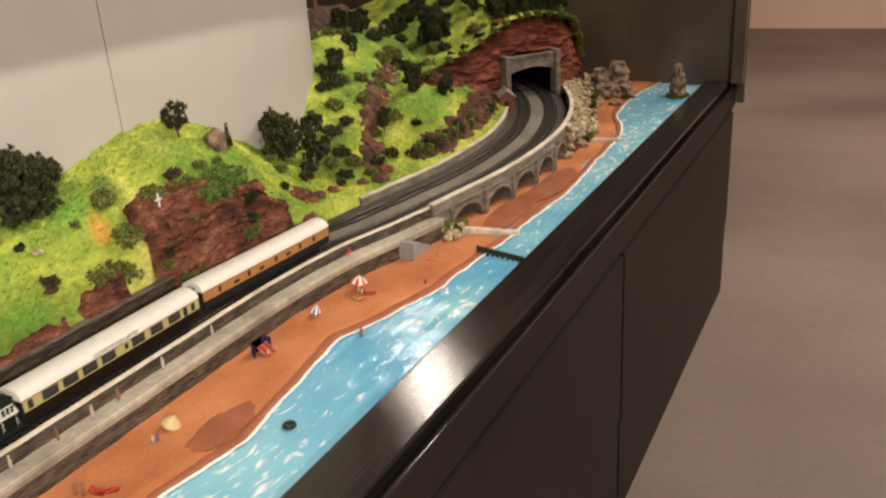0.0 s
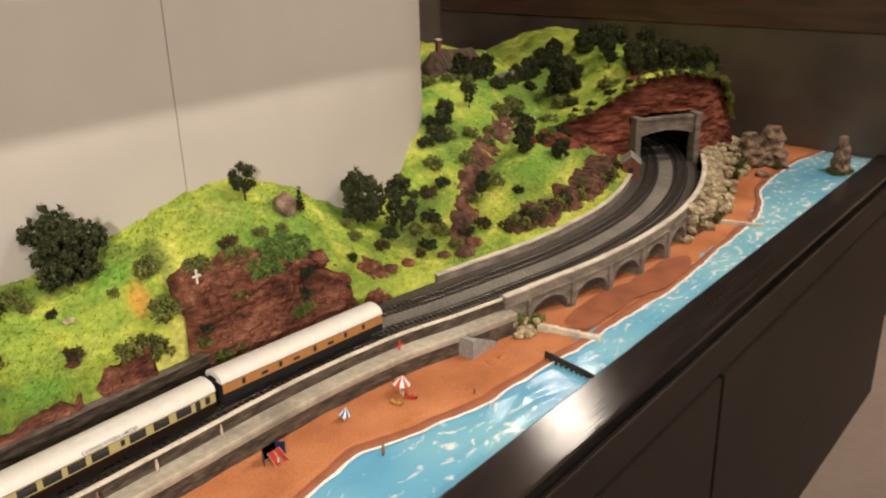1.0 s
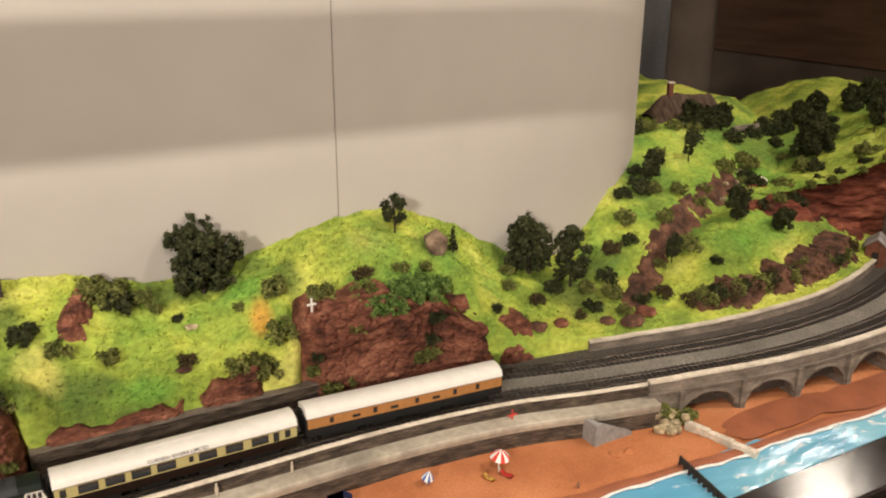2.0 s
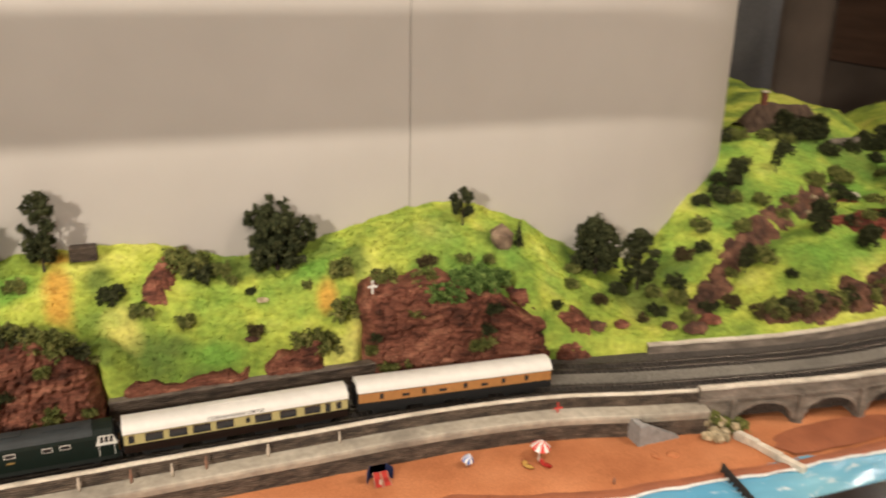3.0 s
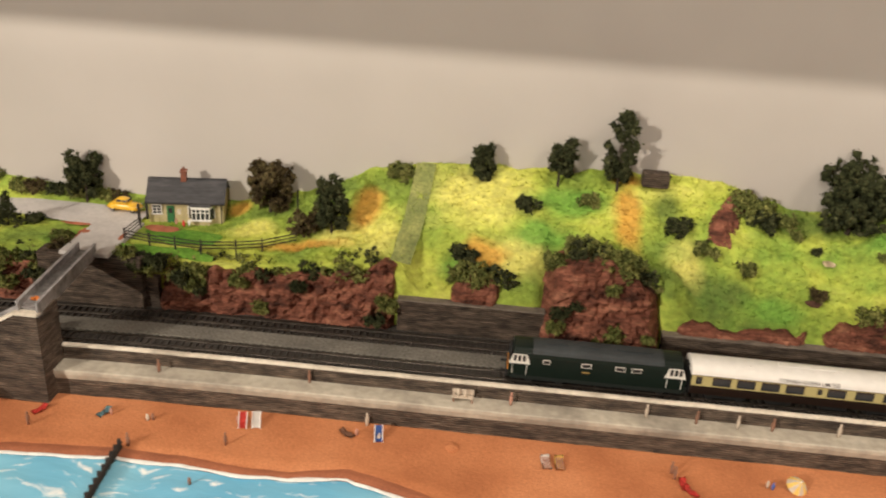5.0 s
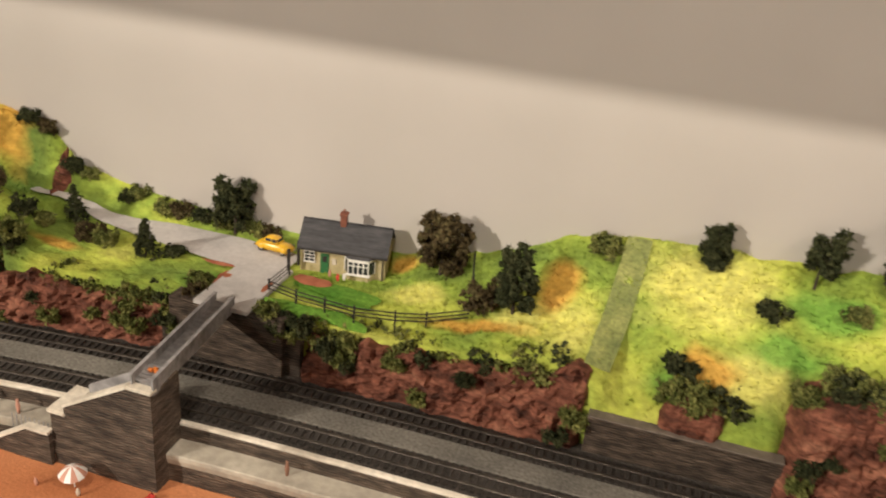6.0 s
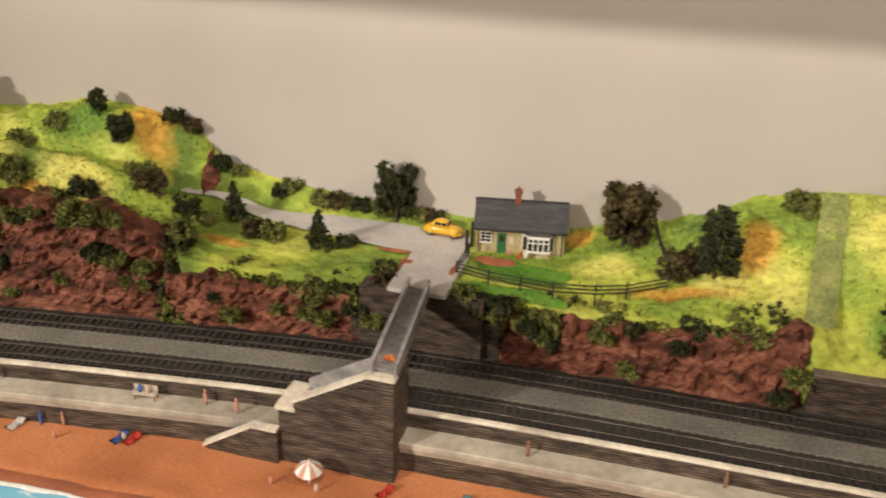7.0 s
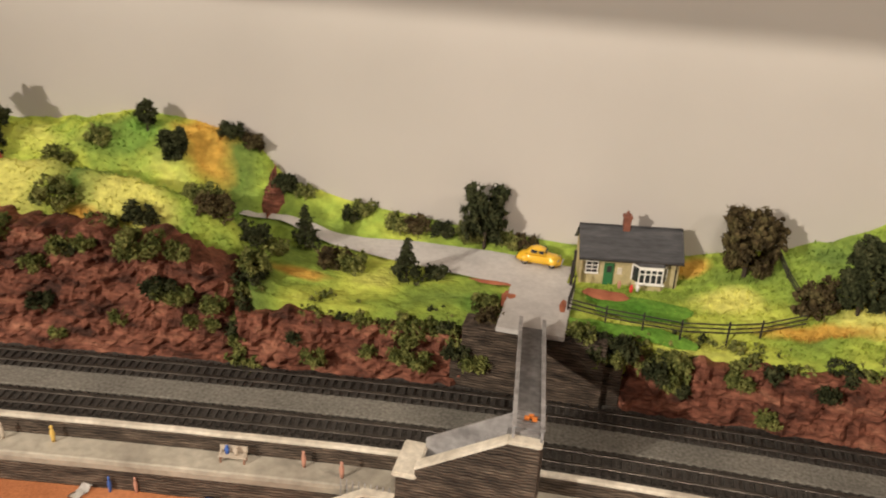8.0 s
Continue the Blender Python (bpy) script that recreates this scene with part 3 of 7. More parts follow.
# ---- hillside ----
BACK = ((-2.45, .19), (-1.9, .19), (-1.74, .189), (-1.64, .212), (-1.58, .214), (-1.49, .198), (-1.45, .150), (-1.39, .138), (-1.33, .130), (-1.26, .124), (-1.14, .119), (-1.01, .124), (-.95, .140), (-.88, .158),
        (-.83, .188), (-.75, .203), (-.67, .21), (-.54, .214), (-.43, .219), (-.365, .213), (-.327, .2), (-.26, .182), (-.15, .197), (-.07, .219), (0, .235), (.07, .236), (.12, .229), (.19, .198), (.23, .165),
        (.29, .135), (.37, .112), (.43, .09), (.5, .10))
MID = ((-2.45, .17), (-1.6, .17), (-1.5, .15), (-1.44, .12), (-1.3, .112), (-1.2, .106), (-1.0, .108), (-.93, .118), (-.85, .135), (-.78, .150), (-.7, .162), (-.6, .168), (-.5, .178), (-.4, .165), (-.3, .140), (-.2, .145),
       (-.1, .185), (0, .205), (.1, .185), (.17, .145), (.25, .105), (.35, .075), (.5, .07))
FRONT = ((-2.45, .135), (-1.6, .14), (-1.45, .112), (-1.40, .100), (-1.3, .098), (-1.19, .100), (-1.02, .094), (-.9, .100), (-.8, .112), (-.76, .105), (-.74, .080), (-.7, .078), (-.6, .082), (-.56, .110), (-.5, .125), (-.44, .11), (-.4, .067),
         (-.3, .064), (-.16, .067), (-.11, .115), (-.03, .115), (.06, .10), (.12, .085), (.2, .068), (.3, .056), (.5, .05))


def right_height(x, y, back_off):
    """The ground beyond the end of the backdrop: a bank that rises steadily to the back."""
    z = 0.052 + 0.47 * max(0.0, back_off - 0.01)
    ravine = math.exp(-(((y + 0.14) - 0.43 * (x - 0.47)) / 0.022) ** 2) * ease(0.40, 0.52, x) * (1 - ease(0.85, 0.95, x))
    lawn = 0.022 * math.exp(-(((x - 0.74) / 0.2) ** 2 + ((y + 0.12) / 0.07) ** 2))
    return min(z, 0.25 + 0.03 * nz(x * 5, y * 5, 3)) - 0.020 * ravine + lawn + float(lift(x)) - 0.036


def ground_height(x, y, v, off):
    a, b, c = knots(x, *FRONT), knots(x, *MID), knots(x, *BACK)
    left = a + (b - a) * min(1, v * 2) if v < 0.5 else b + (c - b) * (v - 0.5) * 2
    left += (1 - ease(-1.50, -1.40, x)) * (0.030 * math.exp(-((v - 0.30) / 0.13) ** 2) - 0.045 * math.exp(-((v - 0.62) / 0.12) ** 2))
    blend = ease(0.36, 0.55, x)
    z = left * (1 - blend) + right_height(x, y, off) * blend
    if -1.46 < x < -0.97:
        w = ease(-1.46, -1.38, x) * (1 - ease(-1.03, -0.97, x))
        shelf = a + (0.104 - a) * min(1, v * 3) if v < 0.80 else 0.104 + (c - 0.104) * ease(0.80, 1.0, v)
        z = z * (1 - w) + shelf * w
    if -1.58 < x < -1.34:
        w = ease(-1.56, -1.50, x) * (1 - ease(-1.42, -1.35, x)) * math.exp(-((y + 0.042) / 0.018) ** 4)
        z = z * (1 - w) + (0.117 - 0.10 * (x + 1.42 if x > -1.42 else 0)) * w
    rough = 0.006 * nz(x * 16, y * 20, 1.5) + 0.0045 * nz(x * 42, y * 60, 4.2) + 0.0026 * nz(x * 75, y * 130, 9)
    flat = ease(-1.44, -1.36, x) * (1 - ease(-0.99, -0.93, x)) * ease(0.18, 0.3, v)
    return z + rough * (1 - 0.85 * flat) * min(1, 0.35 + v * 3)


def back_edge(x):
    for (x0, y0), (x1, y1) in zip([(0.3, 0.004), (0.42, 0.022), (0.50, 0.05), (0.58, 0.10), (0.64, 0.16), (0.68, 0.22)], [(0.42, 0.022), (0.50, 0.05), (0.58, 0.10), (0.64, 0.16), (0.68, 0.22), (0.71, 0.60)]):
        if x0 <= x <= x1:
            return y0 + (y1 - y0) * (x - x0) / (x1 - x0)
    return 0.004 if x < 0.3 else 0.75


def rocky(x):
    """One along the stretches where a cliff stands in front of the ground, else nothing."""
    z = 0.0
    for a, b, k in ((-2.6, -1.42, 1.0), (-1.43, -1.205, 0.3), (-1.06, -0.772, 0.3), (-0.588, -0.445, 1.0), (-0.115, 0.13, 1.0)):
        z = max(z, k * ease(a - 0.012, a + 0.012, x) * (1 - ease(b - 0.012, b + 0.012, x)))
    return z


def bank_line(x):
    d = (0.136 if x < 0.15 else 0.136 + 0.01 * ease(0.15, 0.3, x)) + 0.022 * rocky(x)
    i = index_at(x)
    j = int(np.argmin(np.abs(LINE[:, 0] + NOR[:, 0] * d - x) + (LINE[:, 1] > 0.0) * 9))
    return float(LINE[j][1] + NOR[j][1] * d)


NX, NY = 560, 60
hv, hf = [], []
HX = np.linspace(-2.45, 1.12, NX + 1)
HEIGHT = np.zeros((NX + 1, NY + 1, 3))
for i, x in enumerate(HX):
    y0, y1 = bank_line(x), back_edge(x)
    for j in range(NY + 1):
        v = j / NY
        vv = v if x < 0.5 else v ** (1 + ease(0.5, 0.75, x))
        y = y0 + (y1 - y0) * vv
        HEIGHT[i, j] = (x, y, ground_height(x, y, vv, y - y0) if j else 0.03)
flat_verts = HEIGHT.reshape(-1, 3)
for i in range(NX):
    for j in range(NY):
        k = i * (NY + 1) + j
        hf.append((k, k + NY + 1, k + NY + 2, k + 1))
hillside = tagged(raw("ground_hillside", flat_verts, hf, GRASS, smooth=True), "bright green scatter grass hillside", "hillside", kind="structure")
strew(hillside, flat_verts)


def ground_z(x, y):
    i = min(max(int((x - HX[0]) / (HX[1] - HX[0])), 0), NX)
    col = HEIGHT[i]
    return float(np.interp(y, col[:, 1], col[:, 2]))


# ---- tunnel hill ----
P_L, P_R = Vector((1.027, -0.175, 0)), Vector((1.153, -0.258, 0))
ALONG = (P_R - P_L).normalized()
INTO = Vector((-ALONG.y, ALONG.x, 0))


def tunnel_top(a):
    """The height of the rock face over the tunnel, along its line."""
    return knots(a, (-0.32, .16), (-0.2, .175), (-0.10, .20), (-0.03, .235), (0.03, .262), (0.10, .268), (0.16, .262), (0.22, .248), (0.285, .222), (0.315, .17), (0.335, .09), (0.40, .03))


def bend(a):
    """How far the rock face falls back to either side of the mouth."""
    return 0.095 * ease(0.155, 0.33, a)


def tunnel_hill_z(a, b):
    z = tunnel_top(a) + 0.045 * (1 - math.exp(-b * 1.6)) * (1 - ease(0.2, 0.42, a) * 0.9)
    return z + 0.02 * nz(a * 8, b * 8, 6) * ease(0, 0.1, b) + 0.006 * nz(a * 30, b * 30, 2) + 0.003 * nz(a * 70, b * 70, 2)


hv, hf = [], []
NA, NB = 110, 90
for i in range(NA + 1):
    a = -0.30 + 0.625 * i / NA
    for j in range(NB + 1):
        b = 0.7 * (j / NB) ** 1.4
        p = P_L + ALONG * a + INTO * (b + bend(a))
        hv.append((min(p.x, 1.655), min(p.y, 0.895), tunnel_hill_z(a, b)))
for i in range(NA):
    for j in range(NB):
        k = i * (NB + 1) + j
        hf.append((k, k + NB + 1, k + NB + 2, k + 1))
TUNNEL_HILL = hv
tunnel_hill = tagged(raw("ground_tunnel_hill", hv, hf, GRASS, smooth=True), "grassy hill over the tunnel", "hill", kind="structure")
strew(tunnel_hill, hv)

# rock face with the mouth left open
fv, ff, keep = [], [], {}
NA, NV = 150, 60
for i in range(NA + 1):
    a = -0.30 + 0.63 * i / NA
    top = tunnel_top(a) + 0.004 + 0.006 * nz(a * 30, 5.5) + 0.004 * nz(a * 90, 7.5)
    for j in range(NV + 1):
        v = j / NV
        z = 0.03 + (top - 0.03) * v
        p = P_L + ALONG * a + INTO * (0.004 + 0.03 * v ** 2 + bend(a))
        ledge = 0.010 * nz(a * 18, 1.7, z * 60) + 0.007 * nz(a * 50, 3, z * 130) + 0.006 * (abs(nz(a * 9, 8, z * 25)))
        mouth = -0.005 < a < 0.156 and z < 0.18
        p -= INTO * (ledge if not mouth else 0.0)
        fv.append((p.x, p.y, z))
        keep[i, j] = mouth
for i in range(NA):
    for j in range(NV):
        if not (keep[i, j] and keep[i + 1, j] and keep[i, j + 1] and keep[i + 1, j + 1]):
            k = i * (NV + 1) + j
            ff.append((k, k + NV + 1, k + NV + 2, k + 1))
face = tagged(raw("cliff_tunnel", fv, ff, STRATA, smooth=False), "layered red rock face round the tunnel mouth", "cliff", kind="structure")

sv, sf = [], []
for i in range(61):
    t = i / 60
    for j in range(31):
        z = (tunnel_top(0.31) + 0.02) * j / 30
        p = P_L + ALONG * (0.325 + 0.05 * t) + INTO * (bend(0.325) + 0.34 * t)
        p += ALONG * (0.014 * nz(t * 14, z * 40, 3) + 0.007 * nz(t * 40, z * 110, 3) - 0.05 * (j / 30) ** 2)
        sv.append((min(p.x, 1.64), p.y, z))
for i in range(60):
    for j in range(30):
        k = i * 31 + j
        sf.append((k, k + 31, k + 32, k + 1))
tagged(raw("cliff_tunnel_side", sv, sf, STRATA), "red rock flank of the tunnel hill", "cliff", kind="structure")

# portal
portal = tagged(empty("tunnel_portal", Matrix.Translation(P_L) @ Matrix.Rotation(math.atan2(ALONG.y, ALONG.x), 4, "Z")), "grey stone tunnel portal with square pillars", "portal")
W = (P_R - P_L).length
for x in (-0.006, W - 0.008):
    part("pillar", boxed(x, x + 0.014, -0.020, 0.006, 0.04, 0.172, bevel=0.001), STONE, portal)
    part("pillar_cap", boxed(x - 0.002, x + 0.016, -0.022, 0.008, 0.172, 0.178, bevel=0.001), STONE, portal)
lint = bmesh.new()
out = [(0.008, 0.168), (0.008, 0.140)]
out += [(0.012 + (W - 0.024) * k / 16, 0.134 + 0.010 * math.sin(math.pi * k / 16)) for k in range(17)]
out += [(W - 0.008, 0.140), (W - 0.008, 0.168)]
prism(lint, out, -0.012, 0.004)
bmesh.ops.recalc_face_normals(lint, faces=lint.faces)
part("lintel", lint, STONE, portal, "stone lintel with sooty underside")
part("string_course", boxed(0.008, W - 0.008, -0.015, 0.004, 0.1682, 0.174, bevel=0.001), STONE, portal)
lining = bmesh.new()
prev = None
for k in range(24):
    i = min(index_at(1.03) + k * 5, len(LINE) - 1)
    ring = [lining.verts.new(at_line(i, d, z)) for d, z in ((0.002, 0.0), (0.002, 0.08), (0.142, 0.08), (0.142, 0.0))]
    if prev and k > 12:
        for a in range(3):
            lining.faces.new((prev[a], prev[a + 1], ring[a + 1], ring[a]))
    prev = ring
lining.faces.new(prev)
tagged(mesh_object("wall_tunnel", lining, EARTH), "dark tunnel lining", "tunnel", kind="structure")


# ---- cliffs along the bank ----
TOPS = []


def cliff_top(x):
    return max([t(x) for a, c, t in TOPS if a <= x <= c] or [0.1])


def cliff(name, x0, x1, top, label, mat=CLIFF, d0=0.124, lean=0.03, deep=0.06, seed=0, bottom=0.034, jag=0.013, nu=None, nv=44, curl=0.045):
    TOPS.append((x0, x1, top))
    nu = nu or max(24, int((x1 - x0) / 0.004))
    verts, faces = [], []
    for i in range(nu + 1):
        u = i / nu
        x = x0 + (x1 - x0) * u
        k = index_at(x)
        side = 1 - min(1, min(u, 1 - u) * (x1 - x0) / 0.025)
        zt = top(x) + 0.006 + 0.010 * nz(x * 24, seed, 1) + 0.006 * nz(x * 70, seed, 2) - 0.022 * side ** 2
        for j in range(nv + 1):
            v = j / nv
            z = bottom + (zt - bottom) * min(1, v * 1.12)
            r = jag * (nz(x * 26, z * 26, seed) + 0.7 * abs(nz(x * 55, z * 50, seed + 3)) + 0.55 * nz(x * 120, z * 120, seed + 5) + 0.3 * nz(x * 260, z * 260, seed + 6))
            d = d0 + lean * v + deep * side ** 2 - r * (0.4 + 0.6 * min(1, v * 4)) + (curl * max(0, v - 0.89) / 0.11)
            p = LINE[k] + NOR[k] * d
            verts.append((x0 + (x1 - x0) * u + NOR[k][0] * d, p[1], z + 0.004 * nz(x * 60, z * 60, seed + 8) * v))
    for i in range(nu):
        for j in range(nv):
            k = i * (nv + 1) + j
            faces.append((k, k + nv + 1, k + nv + 2, k + 1))
    return tagged(raw(name, verts, faces, mat), label, "cliff", kind="structure")


cliff("cliff_garden", -1.075, -0.755, lambda x: knots(x, (-1.08, .078), (-.9, .086), (-.82, .100), (-.785, .112), (-.75, .110)), "red rock cliff below the garden", seed=1, lean=0.014, curl=0.02)
cliff("cliff_road", -1.43, -1.185, lambda x: knots(x, (-1.43, .088), (-1.3, .080), (-1.18, .080)), "red rock cliff below the lane", seed=2, lean=0.014, curl=0.02)
cliff("cliff_west", -2.44, -1.40, lambda x: knots(x, (-2.4, .145), (-1.6, .148), (-1.5, .144), (-1.43, .118), (-1.39, .09)), "tall red rock cliff", seed=3, lean=0.035, curl=0.03)
cliff("cliff_middle", -0.595, -0.435, lambda x: knots(x, (-.6, .098), (-.575, .130), (-.545, .148), (-.51, .142), (-.47, .118), (-.43, .085)), "red rock outcrop that juts towards the track", seed=4, d0=0.106, deep=0.05)
cliff("cliff_cross", -0.116, 0.135, lambda x: knots(x, (-.13, .145), (-.10, .162), (-.08, .166), (0, .16), (.05, .135), (.14, .078)), "broad red rock cliff", seed=5, d0=0.119, lean=0.02, deep=0.03)
cliff("cliff_small", -0.262, -0.152, lambda x: knots(x, (-.262, .066), (-.21, .082), (-.172, .092), (-.15, .084)), "small red rock outcrop above the retaining wall", seed=6, d0=0.130, bottom=0.060, jag=0.008, lean=0.012, curl=0.02)
cliff("cliff_small", -0.715, -0.625, lambda x: knots(x, (-.715, .078), (-.675, .104), (-.645, .10), (-.62, .08)), "small red rock outcrop above the retaining wall", seed=7, d0=0.130, bottom=0.076, jag=0.008, lean=0.012, curl=0.02)
cliff("cliff_strip", -0.44, -0.25, lambda x: 0.069, "narrow band of red rock above the retaining wall", seed=8, d0=0.129, bottom=0.059, jag=0.005, lean=0.008, curl=0.012)
cliff("cliff_low", 0.12, 0.20, lambda x: knots(x, (.12, .085), (.16, .09), (.2, .07)), "low crumbling rock bank", seed=9, d0=0.132, jag=0.009)
cliff("cliff_bank", 0.46, 0.97, lambda x: knots(x, (.46, .075), (.6, .088), (.8, .105), (.97, .12)), "dark earth bank behind the low wall", mat=EARTH, seed=10, d0=0.152, bottom=0.036, jag=0.010)


def ridge(name, pts, mat, label, wide=0.02, seed=0, jag=0.01, drop=0.03):
    """A rough band of rock laid on the ground along a line of places."""
    line = smooth_line([p[:2] for p in pts], 0.006)
    t = np.linspace(0, 1, len(line))
    zs = np.interp(t, np.linspace(0, 1, len(pts)), [p[2] for p in pts])
    g = np.gradient(line, axis=0)
    g /= np.linalg.norm(g, axis=1)[:, None]
    verts, faces = [], []
    m = 10
    for i, p in enumerate(line):
        end = min(1, min(i, len(line) - 1 - i) / 5)
        for j in range(m + 1):
            v = j / m * 2 - 1
            q = Vector((p[0] - g[i][1] * wide * v * end, p[1] + g[i][0] * wide * v * end, 0))
            q.z = ground_z(q.x, q.y) + 0.011 * (1 - v * v) - 0.004 if q.x < 1.0 else zs[i] - drop * v * v
            r = jag * (nz(q.x * 40, q.y * 40, seed) + 0.6 * nz(q.x * 100, q.y * 100, seed + 2))
            verts.append((q.x + r * 0.5, q.y - r * 0.5, q.z + r))
    for i in range(len(line) - 1):
        for j in range(m):
            k = i * (m + 1) + j
            faces.append((k, k + m + 1, k + m + 2, k + 1))
    return tagged(raw(name, verts, faces, mat), label, "rock", kind="structure")


ridge("rock_ravine", [(0.40, -0.175, 0.05), (0.46, -0.135, 0.064), (0.56, -0.08, 0.085), (0.66, -0.04, 0.115), (0.76, -0.005, 0.148), (0.84, 0.03, 0.18)], EARTH, "brown rocky ravine in the hillside", 0.028, 2, 0.010, 0.012)
ridge("rock_shelf", [(0.74, -0.075, 0.168), (0.86, -0.10, 0.19), (0.95, -0.13, 0.20), (1.0, -0.15, 0.215)], STRATA, "red rock shelf running to the tunnel", 0.035, 4, 0.012, 0.05)
ridge("rock_gully", [(-0.325, 0.0, 0.2), (-0.350, -0.03, 0.19), (-0.372, -0.06, 0.175), (-0.395, -0.095, 0.165)], CLIFF, "red rock gully in the grass", 0.019, 7, 0.006, 0.016)
ridge("rock_scar", [(-1.462, -0.004, 0.185), (-1.458, -0.02, 0.165), (-1.456, -0.040, 0.14), (-1.456, -0.055, 0.14)], CLIFF, "red rock scar on the hill end", 0.018, 9, 0.006, 0.02)
ridge("rock_scar", [(0.10, -0.10, 0.195), (0.13, -0.13, 0.15), (0.15, -0.15, 0.11)], CLIFF, "red rock rib below the grass", 0.02, 11, 0.008, 0.02)

# ---- viaduct ----
viaduct = tagged(empty("viaduct"), "grey stone railway viaduct with round arches", "viaduct")
ARCHES = [(0.338, 0.418), (0.432, 0.512), (0.526, 0.606), (0.620, 0.700), (0.714, 0.794)]
i0, i1 = index_at(0.285), index_at(1.12)


def arch_foot(x):
    for a, b in ARCHES:
        if a < x < b:
            c, r = (a + b) / 2, (b - a) / 2
            return 0.002 + (float(lift(c)) - 0.007) * max(0.0, 1 - ((x - c) / r) ** 2) ** 0.42
    return -0.01


for nm, d in (("spandrel", -0.010), ("spandrel", 0.148)):
    verts, faces = [], []
    for n_i, i in enumerate(range(i0, i1)):
        foot = arch_foot(LINE[i][0])
        for dd in (d, d + 0.004):
            p = LINE[i] + NOR[i] * dd
            verts += [(p[0], p[1], foot), (p[0], p[1], float(lift(LINE[i][0])) + 0.004)]
    n = i1 - i0
    for k in range(n - 1):
        a, b = 4 * k, 4 * k + 4
        faces += [(a, b, b + 1, a + 1), (a + 2, a + 3, b + 3, b + 2), (a, a + 2, b + 2, b)]
    raw(nm, verts, faces, STONE, viaduct)
for a, b in ARCHES:
    verts, faces = [], []
    xs = [a + (b - a) * (0.5 - 0.5 * math.cos(math.pi * k / 20)) for k in range(21)]
    for x in xs:
        i = index_at(x)
        for d in (-0.0095, 0.149):
            p = LINE[i] + NOR[i] * d
            verts.append((p[0], p[1], max(-0.01, arch_foot(x))))
    for k in range(20):
        faces.append((2 * k, 2 * k + 1, 2 * k + 3, 2 * k + 2))
    raw("soffit", verts, faces, STONE, viaduct)
    verts, faces = [], []
    for k, x in enumerate(xs):
        i = index_at(x)
        c, r = (a + b) / 2, (b - a) / 2
        ang = math.pi * k / 20
        for grow in (0.0, 0.005):
            xx = c - (r + grow) * math.cos(ang)
            i = index_at(xx)
            for d in (-0.0125, -0.0098):
                p = LINE[i] + NOR[i] * d
                verts.append((p[0], p[1], 0.002 + (float(lift(c)) - 0.007 + grow * 0.7) * math.sin(ang) ** 0.84))
    for k in range(20):
        q, w = 4 * k, 4 * k + 4
        faces += [(q, q + 2, w + 2, w), (q + 2, q + 3, w + 3, w + 2), (q, w, w + 1, q + 1)]
    raw("arch_ring", verts, faces, STONE, viaduct)
for x in [0.331] + [0.5 * (p[1] + q[0]) for p, q in zip(ARCHES, ARCHES[1:])]:
    i = index_at(x)
    m = Matrix.Translation(at_line(i, -0.010)) @ Matrix.Rotation(math.atan2(TAN[i][1], TAN[i][0]), 4, "Z")
    bm = bmesh.new()
    z = float(lift(x))
    prism(bm, [(-0.0045, -z - 0.008), (-0.0035, 0.004), (0.0035, 0.004), (0.0045, -z - 0.008)], -0.005, 0.001)
    bmesh.ops.transform(bm, matrix=m, verts=bm.verts)
    bmesh.ops.recalc_face_normals(bm, faces=bm.faces)
    part("buttress", bm, STONE, viaduct)
raw("string_course", *sweep(bar(-0.0125, -0.006, 0.0035, 0.0065), 0.285, 1.12, wobble=0.0003), STONE, viaduct)
raw("parapet", *sweep(bar(-0.0105, -0.004, 0.0065, 0.021), 0.285, 1.13), STONE, viaduct)
raw("parapet_coping", *sweep(bar(-0.012, -0.0025, 0.0212, 0.0242), 0.285, 1.13, wobble=0.0006), COPING, viaduct)

# ---- trees and bushes ----
ICO = bmesh.new()
bmesh.ops.create_icosphere(ICO, subdivisions=2, radius=1.0)
ICO_V = np.array([v.co[:] for v in ICO.verts])
ICO_F = np.array([[v.index for v in f.verts] for f in ICO.faces])
ICO.free()
ICO = bmesh.new()
bmesh.ops.create_icosphere(ICO, subdivisions=1, radius=1.0)
ICO1_V = np.array([v.co[:] for v in ICO.verts])
ICO1_F = np.array([[v.index for v in f.verts] for f in ICO.faces])
ICO.free()


def clump_mesh(centres, radii, rng, flakes=16.0, flake=0.0019):
    """Crumbs of foam: a torn ball at every centre, and loose flakes about it."""
    verts, faces, base = [], [], 0
    for c, r in zip(centres, radii):
        j = 1 + 0.7 * (rng.random(len(ICO1_V)) - 0.5)
        v = ICO1_V * j[:, None] * r * (0.8 + 0.4 * rng.random(3)) + c
        verts.append(v)
        faces += (ICO1_F + base).tolist()
        base += len(v)
        n = int(flakes * (r / 0.005))
        d = rng.normal(size=(n, 3))
        d /= np.linalg.norm(d, axis=1)[:, None]
        p = c + d * r * (0.95 + 0.35 * rng.random((n, 1)))
        a, b = rng.normal(size=(n, 3)) * flake, rng.normal(size=(n, 3)) * flake
        verts.append(np.concatenate([p, p + a, p + b]))
        faces += [(base + k, base + n + k, base + 2 * n + k) for k in range(n)]
        base += 3 * n
    return np.concatenate(verts), faces


